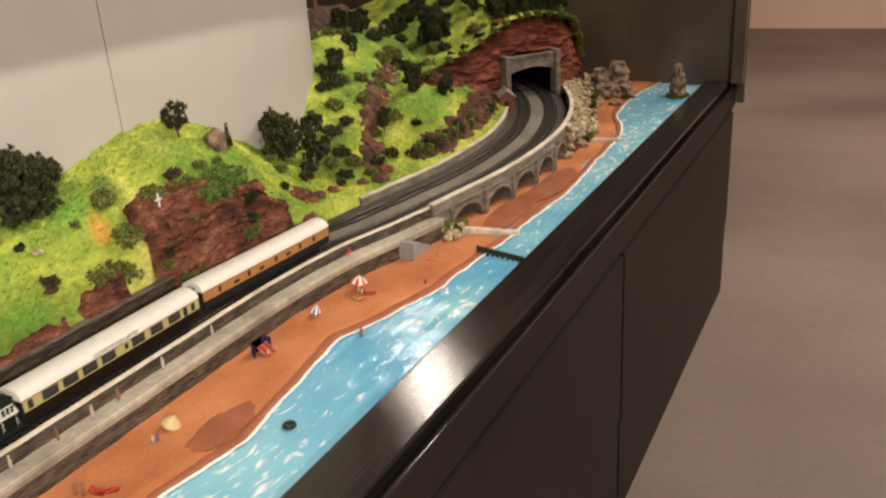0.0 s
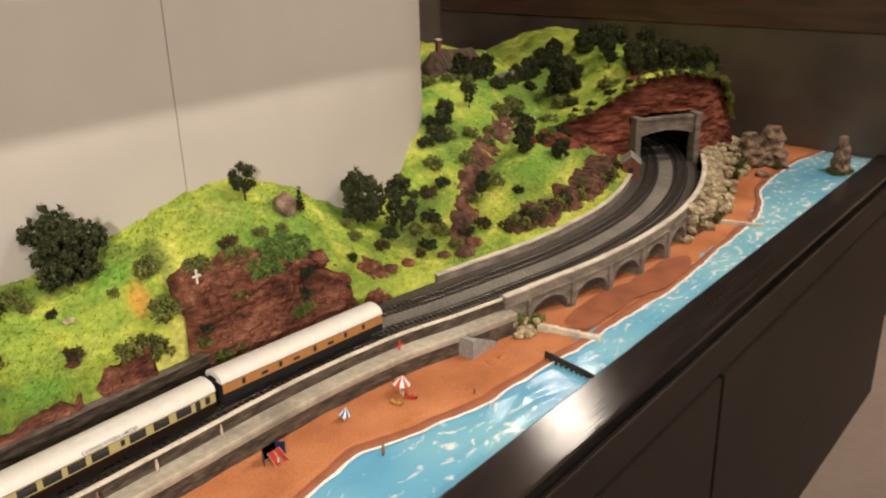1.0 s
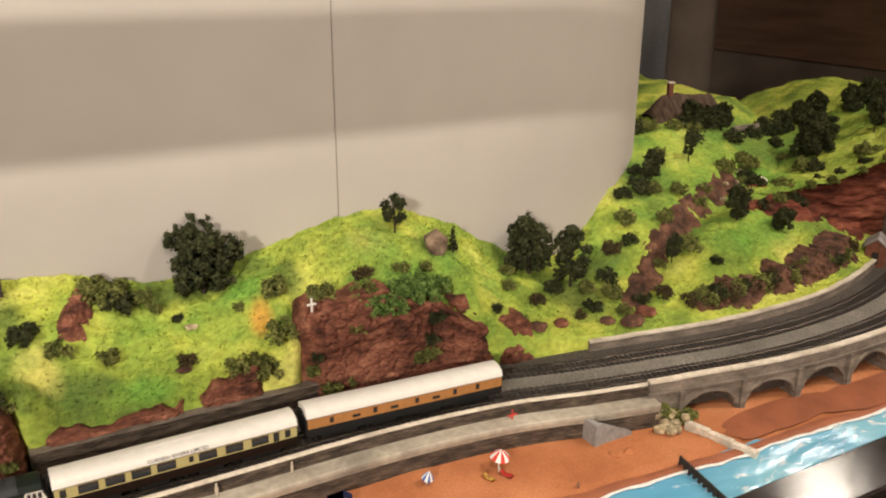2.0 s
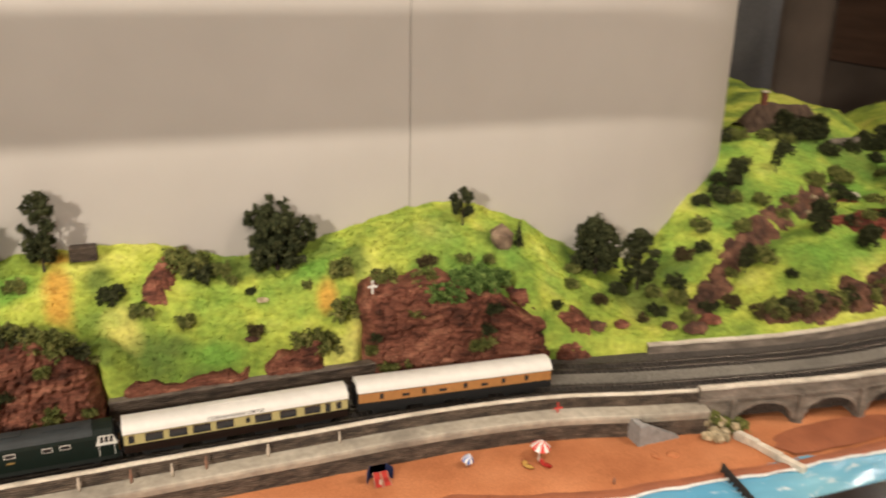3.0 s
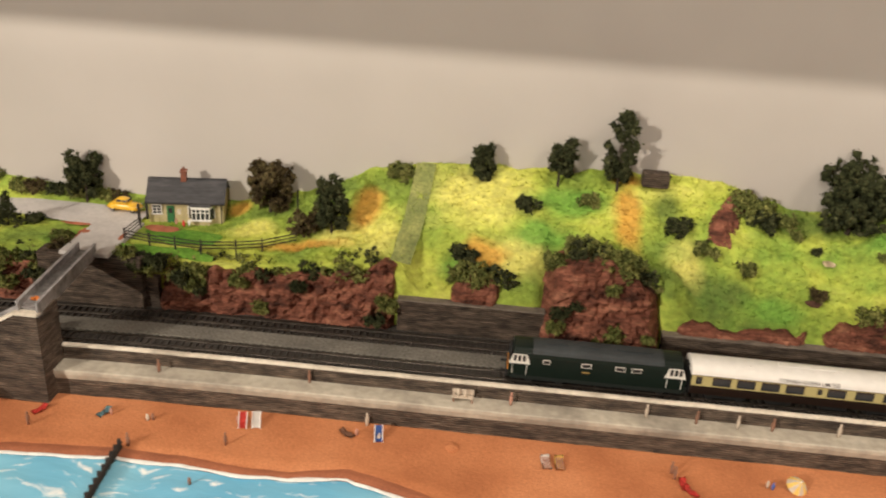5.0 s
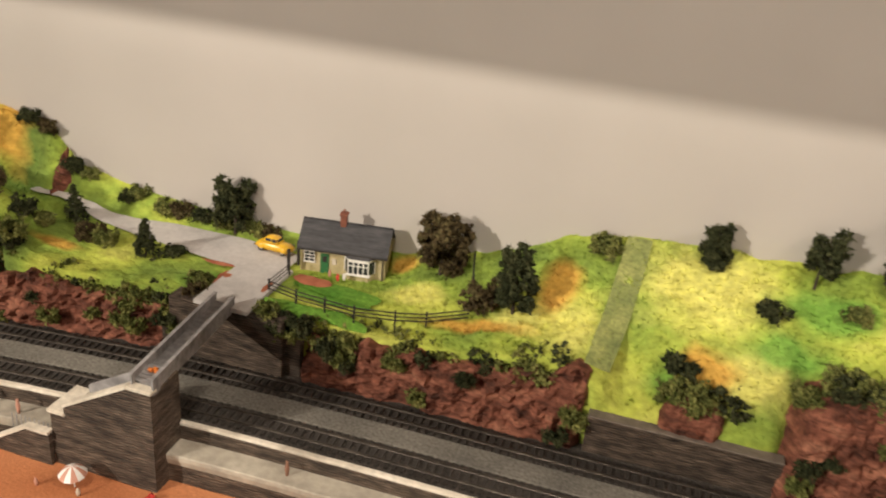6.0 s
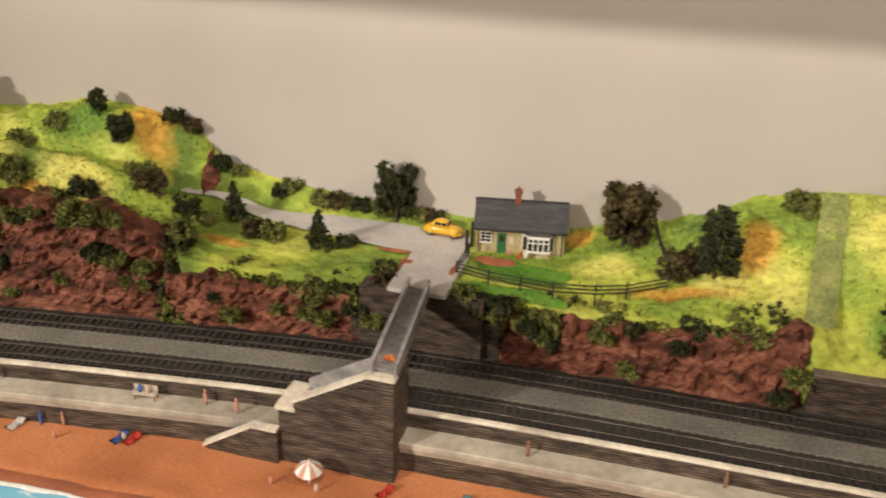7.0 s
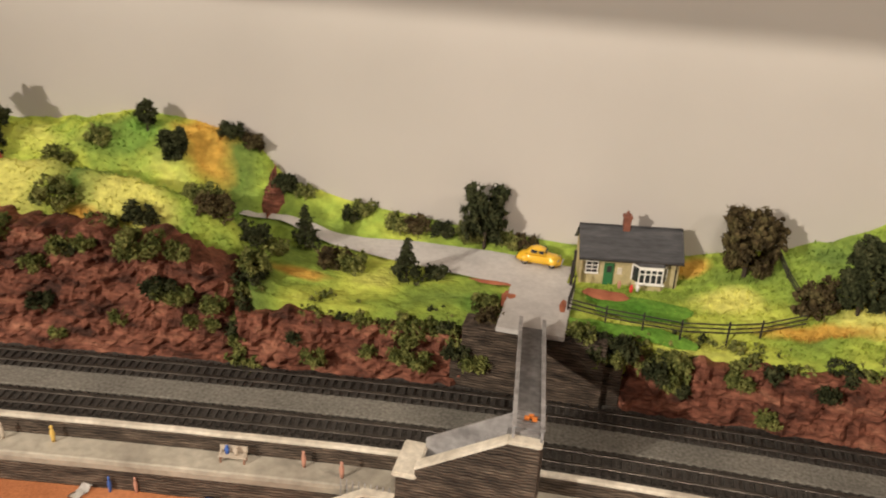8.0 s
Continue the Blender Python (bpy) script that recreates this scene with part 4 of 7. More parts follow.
def crown_points(rng, h, w, shape):
    """Where the crumbs of a crown sit, with an uneven outline and gaps."""
    lobes = []
    if shape == "cone":
        for k in range(26):
            t = k / 25
            a = k * 2.4
            lobes.append((np.array([math.cos(a) * w * 0.34 * (1 - t), math.sin(a) * w * 0.34 * (1 - t), h * (0.12 + 0.85 * t)]), w * (0.20 - 0.12 * t)))
    else:
        n = {"round": 18, "thin": 9, "bush": 10}[shape]
        low = {"round": 0.16, "thin": 0.28, "bush": 0.10}[shape]
        for k in range(n):
            a, t = k * 2.399 + rng.random(), (k + 0.5) / n
            z = h * (low + (0.9 - low) * t)
            reach = w * 0.33 * (0.45 + 0.55 * math.sin(math.pi * min(1, 0.12 + 0.75 * t))) * (0.55 + 0.7 * rng.random())
            lobes.append((np.array([math.cos(a) * reach, math.sin(a) * reach, z]), w * (0.13 + 0.12 * rng.random())))
    pts, rad = [], []
    for c, r in lobes:
        for _ in range({"round": 50, "thin": 46, "cone": 16, "bush": 30}[shape]):
            d = rng.normal(size=3)
            d /= np.linalg.norm(d)
            pts.append(c + d * r * (0.5 + 0.5 * rng.random()))
            rad.append(r * (0.10 + 0.17 * rng.random()))
    return np.array(pts), np.array(rad)


TREE_LABEL = {"round": "dark green foam-foliage model tree", "thin": "thin dark green model tree", "cone": "small dark conifer model tree"}


def tree(x, y, h, w, seed, shape="round", mat=None, label="", z=None, leanx=0.0):
    rng = np.random.default_rng(seed)
    z = ground_z(x, y) if z is None else z
    h *= 1.22
    t = tagged(empty("tree", pose(x, y, z - 0.002)), label or TREE_LABEL[shape], "tree", group="trees on the hillside")
    bm = bmesh.new()
    r = max(0.0011, w * 0.035)
    top = Vector((leanx, 0, h * 0.55))
    mid = Vector((leanx * 0.3, 0.001, h * 0.28))
    tube(bm, (0, 0, 0), mid, r * 1.2, r * 0.9, 7)
    tube(bm, mid, top, r * 0.9, r * 0.45, 7)
    for k in range(5):
        a = k * 1.9 + seed
        start = mid.lerp(top, 0.15 + 0.16 * k)
        tube(bm, start, start + Vector((math.cos(a) * w * 0.24, math.sin(a) * w * 0.24, h * 0.13)), r * 0.5, r * 0.2, 5)
    part("trunk", bm, BARK, t)
    pts, rad = crown_points(rng, h, w, shape)
    pts[:, 0] += leanx * pts[:, 2] / h
    v, f = clump_mesh(pts, rad, rng)
    raw("crown", v, f, mat or LEAF, t)
    return t


def bush(x, y, w, seed, h=None, mat=None, label="dark green scatter bush", z=None):
    rng = np.random.default_rng(seed + 500)
    w *= 1.08
    h = h or w * 0.48
    z = ground_z(x, y) if z is None else z
    pts, rad = crown_points(rng, h, w * 1.15, "bush")
    v, f = clump_mesh(pts, rad, rng, flakes=14)
    ob = raw("bush", v, f, mat or LEAFB)
    ob.location = (x, y, z - h * 0.12)
    return tagged(ob, label, "bush", group="bushes")


for k, (x, y, h, w, s) in enumerate(((-0.676, -0.022, 0.044, 0.034, "round"), (-0.578, -0.022, 0.056, 0.042, "thin"), (-0.503, -0.028, 0.092, 0.046, "round"),
                                     (-0.206, -0.030, 0.078, 0.092, "round"), (0.070, -0.040, 0.048, 0.040, "thin"), (-1.222, -0.018, 0.062, 0.050, "round"),
                                     (0.300, -0.050, 0.075, 0.080, "round"), (0.362, -0.080, 0.092, 0.058, "round"), (0.155, -0.06, 0.035, 0.016, "cone"),
                                     (-1.300, -0.112, 0.0, 0.0, ""), (-1.795, -0.062, 0.088, 0.066, "round"), (-1.565, -0.045, 0.030, 0.032, "round"), (-1.604, -0.030, 0.030, 0.026, "thin"))):
    if w:
        tree(x, y, h, w, 11 + k, s)
tree(-1.404, -0.074, 0.040, 0.033, 31, "cone")
tree(-1.284, -0.108, 0.038, 0.036, 32, "cone")
tree(-0.957, -0.034, 0.060, 0.064, 33, "round", LEAFR, "russet and dark green model tree beside the cottage")
tree(-0.862, -0.088, 0.064, 0.050, 34, "round", label="dark green model tree at the end of the fence")
bush(-0.897, -0.082, 0.042, 35, h=0.034, mat=LEAFR, label="brown and olive shrub at the end of the fence")
for k, (x, y, h, w, s) in enumerate(((1.02, -0.01, 0.062, 0.070, "round"), (1.04, 0.03, 0.075, 0.060, "round"), (1.11, -0.06, 0.055, 0.040, "thin"), (1.17, -0.02, 0.055, 0.04, "round"),
                                     (0.77, -0.145, 0.034, 0.040, "round"), (0.70, -0.105, 0.056, 0.045, "round"), (0.86, 0.14, 0.050, 0.030, "thin"), (0.745, 0.066, 0.045, 0.024, "thin"),
                                     (0.635, 0.045, 0.050, 0.040, "round"), (1.14, -0.09, 0.036, 0.024, "thin"), (0.535, -0.125, 0.045, 0.028, "thin"), (0.832, 0.155, 0.050, 0.046, "round"), (0.875, 0.15, 0.040, 0.044, "round"), (0.915, 0.15, 0.050, 0.05, "round"))):
    z = None
    if x > 0.99:
        ab = Vector((x, y, 0)) - P_L
        z = tunnel_hill_z(ab.dot(ALONG), max(0, ab.dot(INTO)))
    tree(x, y, h, w, 51 + k, s, z=z)
for k in range(16):
    a, b = 0.03 + 0.25 * (k / 15), 0.06 + 0.10 * ((k * 7) % 5) / 5
    p = P_L + ALONG * a + INTO * (b + bend(a))
    w = 0.034 + 0.016 * ((k * 3) % 4) / 4
    tree(p.x, p.y, w * 1.05, w, 80 + k, "round", z=tunnel_hill_z(a, b), label="dark green model tree on the tunnel hill")
for k in range(9):
    a, b = -0.16 + 0.045 * k, 0.30 + 0.10 * ((k * 5) % 4) / 4
    p = P_L + ALONG * a + INTO * (b + bend(a))
    tree(p.x, p.y, 0.045, 0.05, 120 + k, "round", z=tunnel_hill_z(a, b), label="dark green model tree on the tunnel hill")

BUSHES = ((-0.784, -0.02, .034), (-0.615, -0.065, .026), (-0.69, -0.114, .032), (-0.665, -0.135, .026), (-0.537, -0.047, .024), (-0.426, -0.073, .032), (-0.339, -0.093, .026), (-0.318, -0.02, .036),
          (-0.272, -0.045, .016), (-0.248, -0.06, .013), (-0.174, -0.075, .014), (-0.251, -0.105, .020), (-0.128, -0.118, .040), (-0.127, -0.078, .034), (-0.16, -0.128, .028), (-0.002, -0.087, .022), (0.057, -0.083, .020),
          (-0.014, -0.145, .034), (0.02, -0.14, .030), (-0.34, -0.015, .03), (0.095, -0.085, .020), (0.185, -0.139, .018), (0.25, -0.06, .022), (0.32, -0.09, .03), (0.38, -0.1, .03), (-0.338, -0.024, .044), (-0.312, -0.034, .036), (-0.392, -0.088, .030), (-0.285, -0.03, .03))
for k, (x, y, w) in enumerate(BUSHES):
    bush(x, y, w, k, mat=(LEAFB, LEAF, LEAFB, LEAFR)[k % 4] if w < 0.03 else (LEAFB, LEAFB, LEAF)[k % 3])
WEST = ((-1.655, -0.042, .026), (-1.514, -0.010, .026), (-1.632, -0.160, .042), (-1.488, -0.010, .024), (-1.577, -0.172, .030), (-1.545, -0.152, .032), (-1.502, -0.105, .038), (-1.48, -0.12, .034), (-1.700, -0.055, .034),
        (-1.443, -0.112, .028), (-1.425, -0.105, .022), (-1.365, -0.098, .030), (-1.342, -0.100, .030), (-1.375, -0.014, .022), (-1.318, -0.013, .028), (-1.300, -0.012, .026), (-1.359, -0.008, .024), (-1.258, -0.092, .022), (-1.197, -0.137, .026),
        (-1.44, -0.17, .036), (-1.42, -0.19, .036), (-1.27, -0.012, .022), (-1.20, -0.012, .026), (-1.18, -0.012, .024), (-1.24, -0.012, .026), (-1.45, -0.016, .024), (-1.428, -0.010, .02), (-1.19, -0.155, .024))
for k, (x, y, w) in enumerate(WEST):
    bush(x, y, w, 40 + k, mat=(LEAFB, LEAF, LEAFB, LEAFR)[k % 4])
rng = np.random.default_rng(4)
# bushes that hang over the edges of the cliffs
for x0, x1, n, top in ((-1.06, -0.78, 17, 0.090), (-1.40, -1.20, 9, 0.084), (-0.585, -0.445, 10, 0.142), (-0.20, -0.155, 3, 0.09), (-0.70, -0.635, 4, 0.1), (-2.1, -1.47, 6, 0.142), (-0.10, 0.0, 2, 0.168)):
    for k in range(n):
        x = x0 + (x1 - x0) * (k + rng.random() * 0.8) / n
        i = index_at(x)
        p = LINE[i] + NOR[i] * (0.142 + 0.022 * rng.random())
        bush(x, p[1], 0.025 + 0.018 * rng.random(), 90 + k + int(x * 50), z=cliff_top(x) - 0.007 + 0.008 * rng.random(), mat=(LEAFB, LEAFB, LEAFB, LEAF)[k % 4])
for k, (x, y, w, z) in enumerate(((-0.012, -0.154, .036, .146), (0.018, -0.150, .036, .144), (0.046, -0.142, .042, .144), (0.074, -0.130, .044, .140), (0.098, -0.115, .040, .140), (0.060, -0.118, .040, .150), (0.03, -0.13, .034, .155))):
    bush(x, y, w, 820 + k, z=z, mat=LEAFG, label="fresh green moss bush over the cliff top")
for k, (x, y, w, z) in enumerate(((-1.103, -0.160, .026, .098), (-1.090, -0.164, .026, .092), (-1.076, -0.166, .024, .084), (-1.068, -0.162, .026, .094))):
    bush(x, y, w, 840 + k, z=z, mat=(LEAFB, LEAF)[k % 2], label="green bush hanging over the end of the abutment")
# tufts on the faces of the cliffs
for x0, x1, n, z0, z1, d in ((-2.1, -1.42, 34, 0.05, 0.14, 0.128), (-1.06, -0.77, 12, 0.045, 0.09, 0.120), (-1.4, -1.2, 8, 0.045, 0.08, 0.120), (-0.58, -0.45, 7, 0.045, 0.12, 0.104), (-0.11, 0.1, 9, 0.05, 0.13, 0.118)):
    for k in range(n):
        x, z = x0 + (x1 - x0) * rng.random(), z0 + (z1 - z0) * rng.random()
        i = index_at(x)
        p = LINE[i] + NOR[i] * (d + 0.25 * (z - z0))
        bush(x, p[1], 0.013 + 0.012 * rng.random(), 200 + k + int(x * 70), z=z, mat=(LEAFB, LEAFB, LEAF)[k % 3], label="small green tuft on the rock face")
RIGHT = ((0.882, 0.054, .040), (0.864, 0.03, .034), (0.62, 0.02, .03), (0.60, -0.162, .02), (0.517, -0.115, .022), (0.95, -0.02, .026), (0.70, 0.10, .024), (0.92, 0.12, .04), (0.79, 0.16, .03), (1.0, 0.14, .035), (0.66, 0.0, .03))
for k, (x, y, w) in enumerate(RIGHT):
    bush(x, y, w, 300 + k, mat=(LEAFB, LEAF)[k % 2], h=w * 0.55)
for k in range(22):
    x = 0.48 + 0.46 * k / 21
    i = index_at(x)
    p = LINE[i] + NOR[i] * (0.175 + 0.012 * rng.random())
    bush(p[0], p[1], 0.024 + 0.016 * rng.random(), 330 + k, z=0.068 + 0.05 * (x - 0.48) + 0.008 * rng.random(), mat=(LEAFR, LEAFB, LEAF)[k % 3], h=0.018 + 0.01 * rng.random())

for k in range(26):
    x, y = 0.56 + 0.42 * rng.random(), -0.12 + 0.36 * rng.random()
    if 0.78 < x and y > 0.15:
        continue
    bush(x, y, 0.024 + 0.022 * rng.random(), 600 + k, mat=(LEAFB, LEAF, LEAFB)[k % 3])
for k in range(22):
    a, c = -0.18 + 0.44 * rng.random(), 0.05 + 0.4 * rng.random()
    p = P_L + ALONG * a + INTO * (c + bend(a))
    bush(p.x, p.y, 0.02 + 0.026 * rng.random(), 660 + k, z=tunnel_hill_z(a, c), mat=(LEAF, LEAFB)[k % 2])
for k in range(30):
    a = -0.18 + 0.50 * ((k + rng.random()) / 30) ** 0.75
    p = P_L + ALONG * a + INTO * (0.004 + 0.026 * (k % 2) + bend(a))
    bush(p.x, p.y, 0.014 + 0.010 * rng.random(), 690 + k, z=tunnel_top(a) - 0.003, mat=(LEAFB, LEAF)[k % 2], label="green tuft on the brow of the rock face")
for k in range(7):
    bush(-1.428 + 0.008 * nz(k, 1), -0.185 + 0.006 * k, 0.03, 710 + k, z=0.05 + 0.011 * k, mat=(LEAFB, LEAF)[k % 2])

for k, (x, y, w) in enumerate(((0.41, -0.13, .034), (0.44, -0.16, .03), (0.48, -0.17, .028), (0.40, -0.17, .024), (0.36, -0.14, .026), (0.27, -0.12, .024), (0.23, -0.10, .02), (0.43, -0.09, .034), (0.47, -0.05, .03), (0.52, -0.02, .034), (0.50, -0.06, .028), (0.33, -0.15, .018), (0.22, -0.15, .016), (0.55, 0.02, .03))):
    bush(x, y, w, 740 + k, mat=(LEAFB, LEAF, LEAFR)[k % 3])
for k, (x, y, r) in enumerate(((0.395, -0.195, .02), (0.43, -0.185, .018), (0.36, -0.175, .014), (0.20, -0.155, .016), (0.24, -0.165, .014), (0.28, -0.165, .013))):
    bm = bmesh.new()
    v = ICO_V * (1 + 0.5 * (np.random.default_rng(k).random(len(ICO_V)) - 0.5))[:, None] * np.array([r, r * 0.8, r * 0.5])
    vs = [bm.verts.new(p) for p in v]
    for f in ICO_F:
        bm.faces.new([vs[i] for i in f])
    ob = mesh_object("boulder", bm, (EARTH, CLIFF)[k % 2])
    ob.location = (x, y, ground_z(x, y) + 0.001)
    tagged(ob, "brown crumbling rock in the bank", "rock", group="boulders")

# grass fibres: short blades that roughen the hillside
rng = np.random.default_rng(9)
gi, gj = rng.integers(0, NX, 60000), rng.random(60000) * (NY - 3) + 2
cell = HEIGHT[gi, gj.astype(int)] + (HEIGHT[gi + 1, gj.astype(int)] - HEIGHT[gi, gj.astype(int)]) * rng.random((60000, 1)) + (HEIGHT[gi, gj.astype(int) + 1] - HEIGHT[gi, gj.astype(int)]) * rng.random((60000, 1))
ok = ~((cell[:, 0] > -1.45) & (cell[:, 0] < -1.10) & (cell[:, 1] > -0.17))
ok &= ~((cell[:, 0] > 0.98))
cell = cell[ok]
th = np.array(TUNNEL_HILL)
more = th[rng.integers(0, len(th), 9000)] + rng.normal(size=(9000, 3)) * (0.004, 0.004, 0.0)
cell = np.concatenate([cell, more])
n = len(cell)
ang = rng.random(n) * 6.28
wid = 0.0007 + 0.0008 * rng.random(n)
side = np.stack([np.cos(ang) * wid, np.sin(ang) * wid, np.zeros(n)], 1)
tip = np.stack([rng.normal(size=n) * 0.0018, rng.normal(size=n) * 0.0018 - 0.0008, 0.0016 + 0.0024 * rng.random(n)], 1)
low = np.array([0, 0, 0.0006])
tufts = tagged(raw("grass", np.concatenate([cell - side - low, cell + side - low, cell + tip]), [(k, n + k, 2 * n + k) for k in range(n)], GRASS), "short green and yellow scatter grass fibres", "grass", kind="stuff")
strew(tufts, np.concatenate([cell] * 3))

# loose pale stones
def stone(bm, c, r, rng, flat=0.7):
    v = ICO1_V * (1 + 0.5 * (rng.random(len(ICO1_V)) - 0.5))[:, None] * r * np.array([1, 0.8 + 0.4 * rng.random(), flat]) + np.array(c)
    vs = [bm.verts.new(p) for p in v]
    for f in ICO1_F:
        bm.faces.new([vs[k] for k in f])


def boulder(name, x, y, z, r, seed, mat=ROCK, label="pale rough boulder", flat=0.75, group="boulders"):
    bm = bmesh.new()
    stone(bm, (0, 0, 0), r, np.random.default_rng(seed), flat)
    ob = mesh_object(name, bm, mat)
    ob.location = (x, y, z)
    ob.rotation_euler = (0, 0, seed * 1.3)
    return tagged(ob, label, "rock", group=group)


for k, (x, y, r) in enumerate(((0.872, -0.003, .014), (0.85, 0.025, .009), (0.83, 0.02, .008), (0.80, 0.0, .007), (0.78, -0.02, .006), (0.79, 0.01, .006), (0.86, 0.04, .007), (0.75, -0.025, .007), (0.815, 0.035, .006))):
    boulder("boulder", x, y, ground_z(x, y) + 0.003, r, 5 + k, COPING if k == 0 else ROCK, label="pale stone on the hillside", group="hillside stones")
boulder("boulder", 0.125, -0.062, ground_z(0.125, -0.062) + 0.008, 0.023, 79, CRAG, "brown crag on the hilltop", 1.1)
boulder("boulder", -0.235, -0.072, ground_z(-0.235, -0.072) + 0.001, 0.009, 78, ROCK, "grey stone lying in the grass", 0.35)
boulder("boulder", -0.258, -0.112, ground_z(-0.258, -0.112) + 0.001, 0.013, 79, EARTH, "bare earth mound in the grass", 0.3)
hutwall = tagged(mesh_object("stone_pen", boxed(-0.472, -0.438, -0.030, -0.012, 0.205, 0.224, bevel=0.001), SLATE), "low stone shelter on the hilltop", "shelter")

# ---- lane, cottage, car and fence ----
def ribbon(name, pts, mat, label, lift_by=0.002):
    """A flat way laid over the ground, pts of (x, y, half width)."""
    line = smooth_line([p[:2] for p in pts], 0.006)
    half = np.interp(np.linspace(0, 1, len(line)), np.linspace(0, 1, len(pts)), [p[2] for p in pts])
    g = np.gradient(line, axis=0)
    g /= np.linalg.norm(g, axis=1)[:, None]
    verts, faces = [], []
    for p, q, h in zip(line, g, half):
        zs = [ground_z(p[0] - q[1] * h * u, p[1] + q[0] * h * u) for u in (-1, -0.5, 0, 0.5, 1)]
        for u, z in zip((-1, -0.5, 0, 0.5, 1), zs):
            verts.append((p[0] - q[1] * h * u, p[1] + q[0] * h * u, max(z, sum(zs) / 5) + lift_by))
    for i in range(len(line) - 1):
        for j in range(4):
            k = 5 * i + j
            faces.append((k, k + 5, k + 6, k + 1))
    return tagged(raw(name, verts, faces, mat, smooth=True), label, "lane", kind="structure")


ribbon("road_lane", [(-1.492, -0.042, .005), (-1.46, -0.046, .008), (-1.43, -0.049, .011), (-1.39, -0.047, .016), (-1.32, -0.050, .024), (-1.25, -0.052, .028), (-1.20, -0.056, .032), (-1.155, -0.060, .034), (-1.124, -0.062, .030)], ROAD, "grey model lane down to the bridge", 0.003)
ribbon("road_track", [(-0.752, -0.005, .013), (-0.755, -0.06, .0135), (-0.760, -0.10, .0135), (-0.766, -0.138, .013)], material("mown_track", [(0.14, 0.17, 0.055), (0.21, 0.24, 0.075), (0.29, 0.31, 0.10)], scale=40, rough=0.95, fine=(300, 0.3)), "dull green track down the field", 0.0022)
apron = tagged(mesh_object("pavement_apron", boxed(-1.181, -1.1185, -0.1765, -0.070, 0.1030, 0.1080, bevel=0.0008), ROAD), "grey slab at the head of the bridge", "slab", kind="structure")
for x0, x1 in ((-1.212, -1.080),):
    tagged(mesh_object("wall_abutment", boxed(x0, x1, -0.174, -0.150, 0.03, 0.1035, bevel=0.001), SLATE), "layered slate abutment below the lane", "wall", kind="structure")
RUST = material("red_gravel", [(0.30, 0.09, 0.045), (0.45, 0.16, 0.08)], scale=90, rough=0.95, bump=0.0008, bump_scale=300)


def patch(cx, cy, rx, ry, mat, label, seed, up=0.0045):
    bm = bmesh.new()
    c = bm.verts.new((cx, cy, ground_z(cx, cy) + up + 0.001))
    ring = []
    for k in range(22):
        a = 6.2832 * k / 22
        r = 1 + 0.35 * nz(math.cos(a) * 2, math.sin(a) * 2, seed)
        x, y = cx + rx * r * math.cos(a), cy + ry * r * math.sin(a)
        ring.append(bm.verts.new((x, y, ground_z(x, y) + up - 0.001)))
    for k in range(22):
        bm.faces.new((c, ring[k], ring[(k + 1) % 22]))
    return tagged(mesh_object("ground_patch", bm, mat, True), label, "ground", kind="structure")


patch(-1.176, -0.118, 0.010, 0.016, RUST, "red gravel spill beside the lane", 2)
patch(-1.126, -0.118, 0.005, 0.014, RUST, "red gravel spill beside the lane", 4)
patch(-1.20, -0.092, 0.022, 0.004, RUST, "red gravel edge of the lane", 6)
patch(-1.088, -0.085, 0.024, 0.010, RUST, "reddish path in front of the cottage", 8, 0.0055)
patch(-1.055, -0.098, 0.050, 0.022, LAWN, "short green lawn in front of the cottage", 9, 0.0035)
patch(-1.06, -0.142, 0.060, 0.014, LAWN, "bright green strip below the fence", 10, 0.005)

CREAM = material("cream_brick", [(0.40, 0.33, 0.17), (0.48, 0.40, 0.22), (0.52, 0.45, 0.27)], scale=60, rough=0.85, bump=0.0004, bump_scale=500, fine=(400, 0.12))
ROOF = material("slate_roof", [(0.032, 0.032, 0.035), (0.048, 0.048, 0.052), (0.068, 0.067, 0.07)], scale=40, rough=0.7, bump=0.0006, bump_scale=90, stretch=(1, 1, 6), fine=(120, 0.2))
BRICK = material("red_brick", [(0.15, 0.055, 0.035), (0.25, 0.09, 0.055)], scale=160, rough=0.9, bump=0.0004, bump_scale=400)
WHITE = plain("white_paint", (0.78, 0.76, 0.72), 0.5, vary=0.05)
GLASSY = plain("dark_pane", (0.03, 0.032, 0.035), 0.12, spec=0.6)
GREEN = plain("green_door_paint", (0.03, 0.14, 0.05), 0.5)
DARKWOOD = plain("dark_wood", (0.025, 0.02, 0.016), 0.8, vary=0.35)


def window(parent, x, z, w, h, y, nx=2, ny=2):
    win = part("window", boxed(x - w / 2, x + w / 2, y - 0.0006, y + 0.0006, z - h / 2, z + h / 2), GLASSY, parent, "small dark paned window")
    for a, b, c, d in ((x - w / 2 - .0008, x + w / 2 + .0008, z + h / 2, z + h / 2 + .0010), (x - w / 2 - .0014, x + w / 2 + .0014, z - h / 2 - .0014, z - h / 2),
                       (x - w / 2 - .0008, x - w / 2, z - h / 2, z + h / 2), (x + w / 2, x + w / 2 + .0008, z - h / 2, z + h / 2)):
        part("frame", boxed(a, b, y - 0.0016, y + 0.0008, c, d), WHITE, win)
    for k in range(1, nx):
        xx = x - w / 2 + w * k / nx
        part("glazing_bar", boxed(xx - .0003, xx + .0003, y - 0.0012, y, z - h / 2, z + h / 2), WHITE, win)
    for k in range(1, ny):
        zz = z - h / 2 + h * k / ny
        part("glazing_bar", boxed(x - w / 2, x + w / 2, y - 0.0012, y, zz - .0003, zz + .0003), WHITE, win)


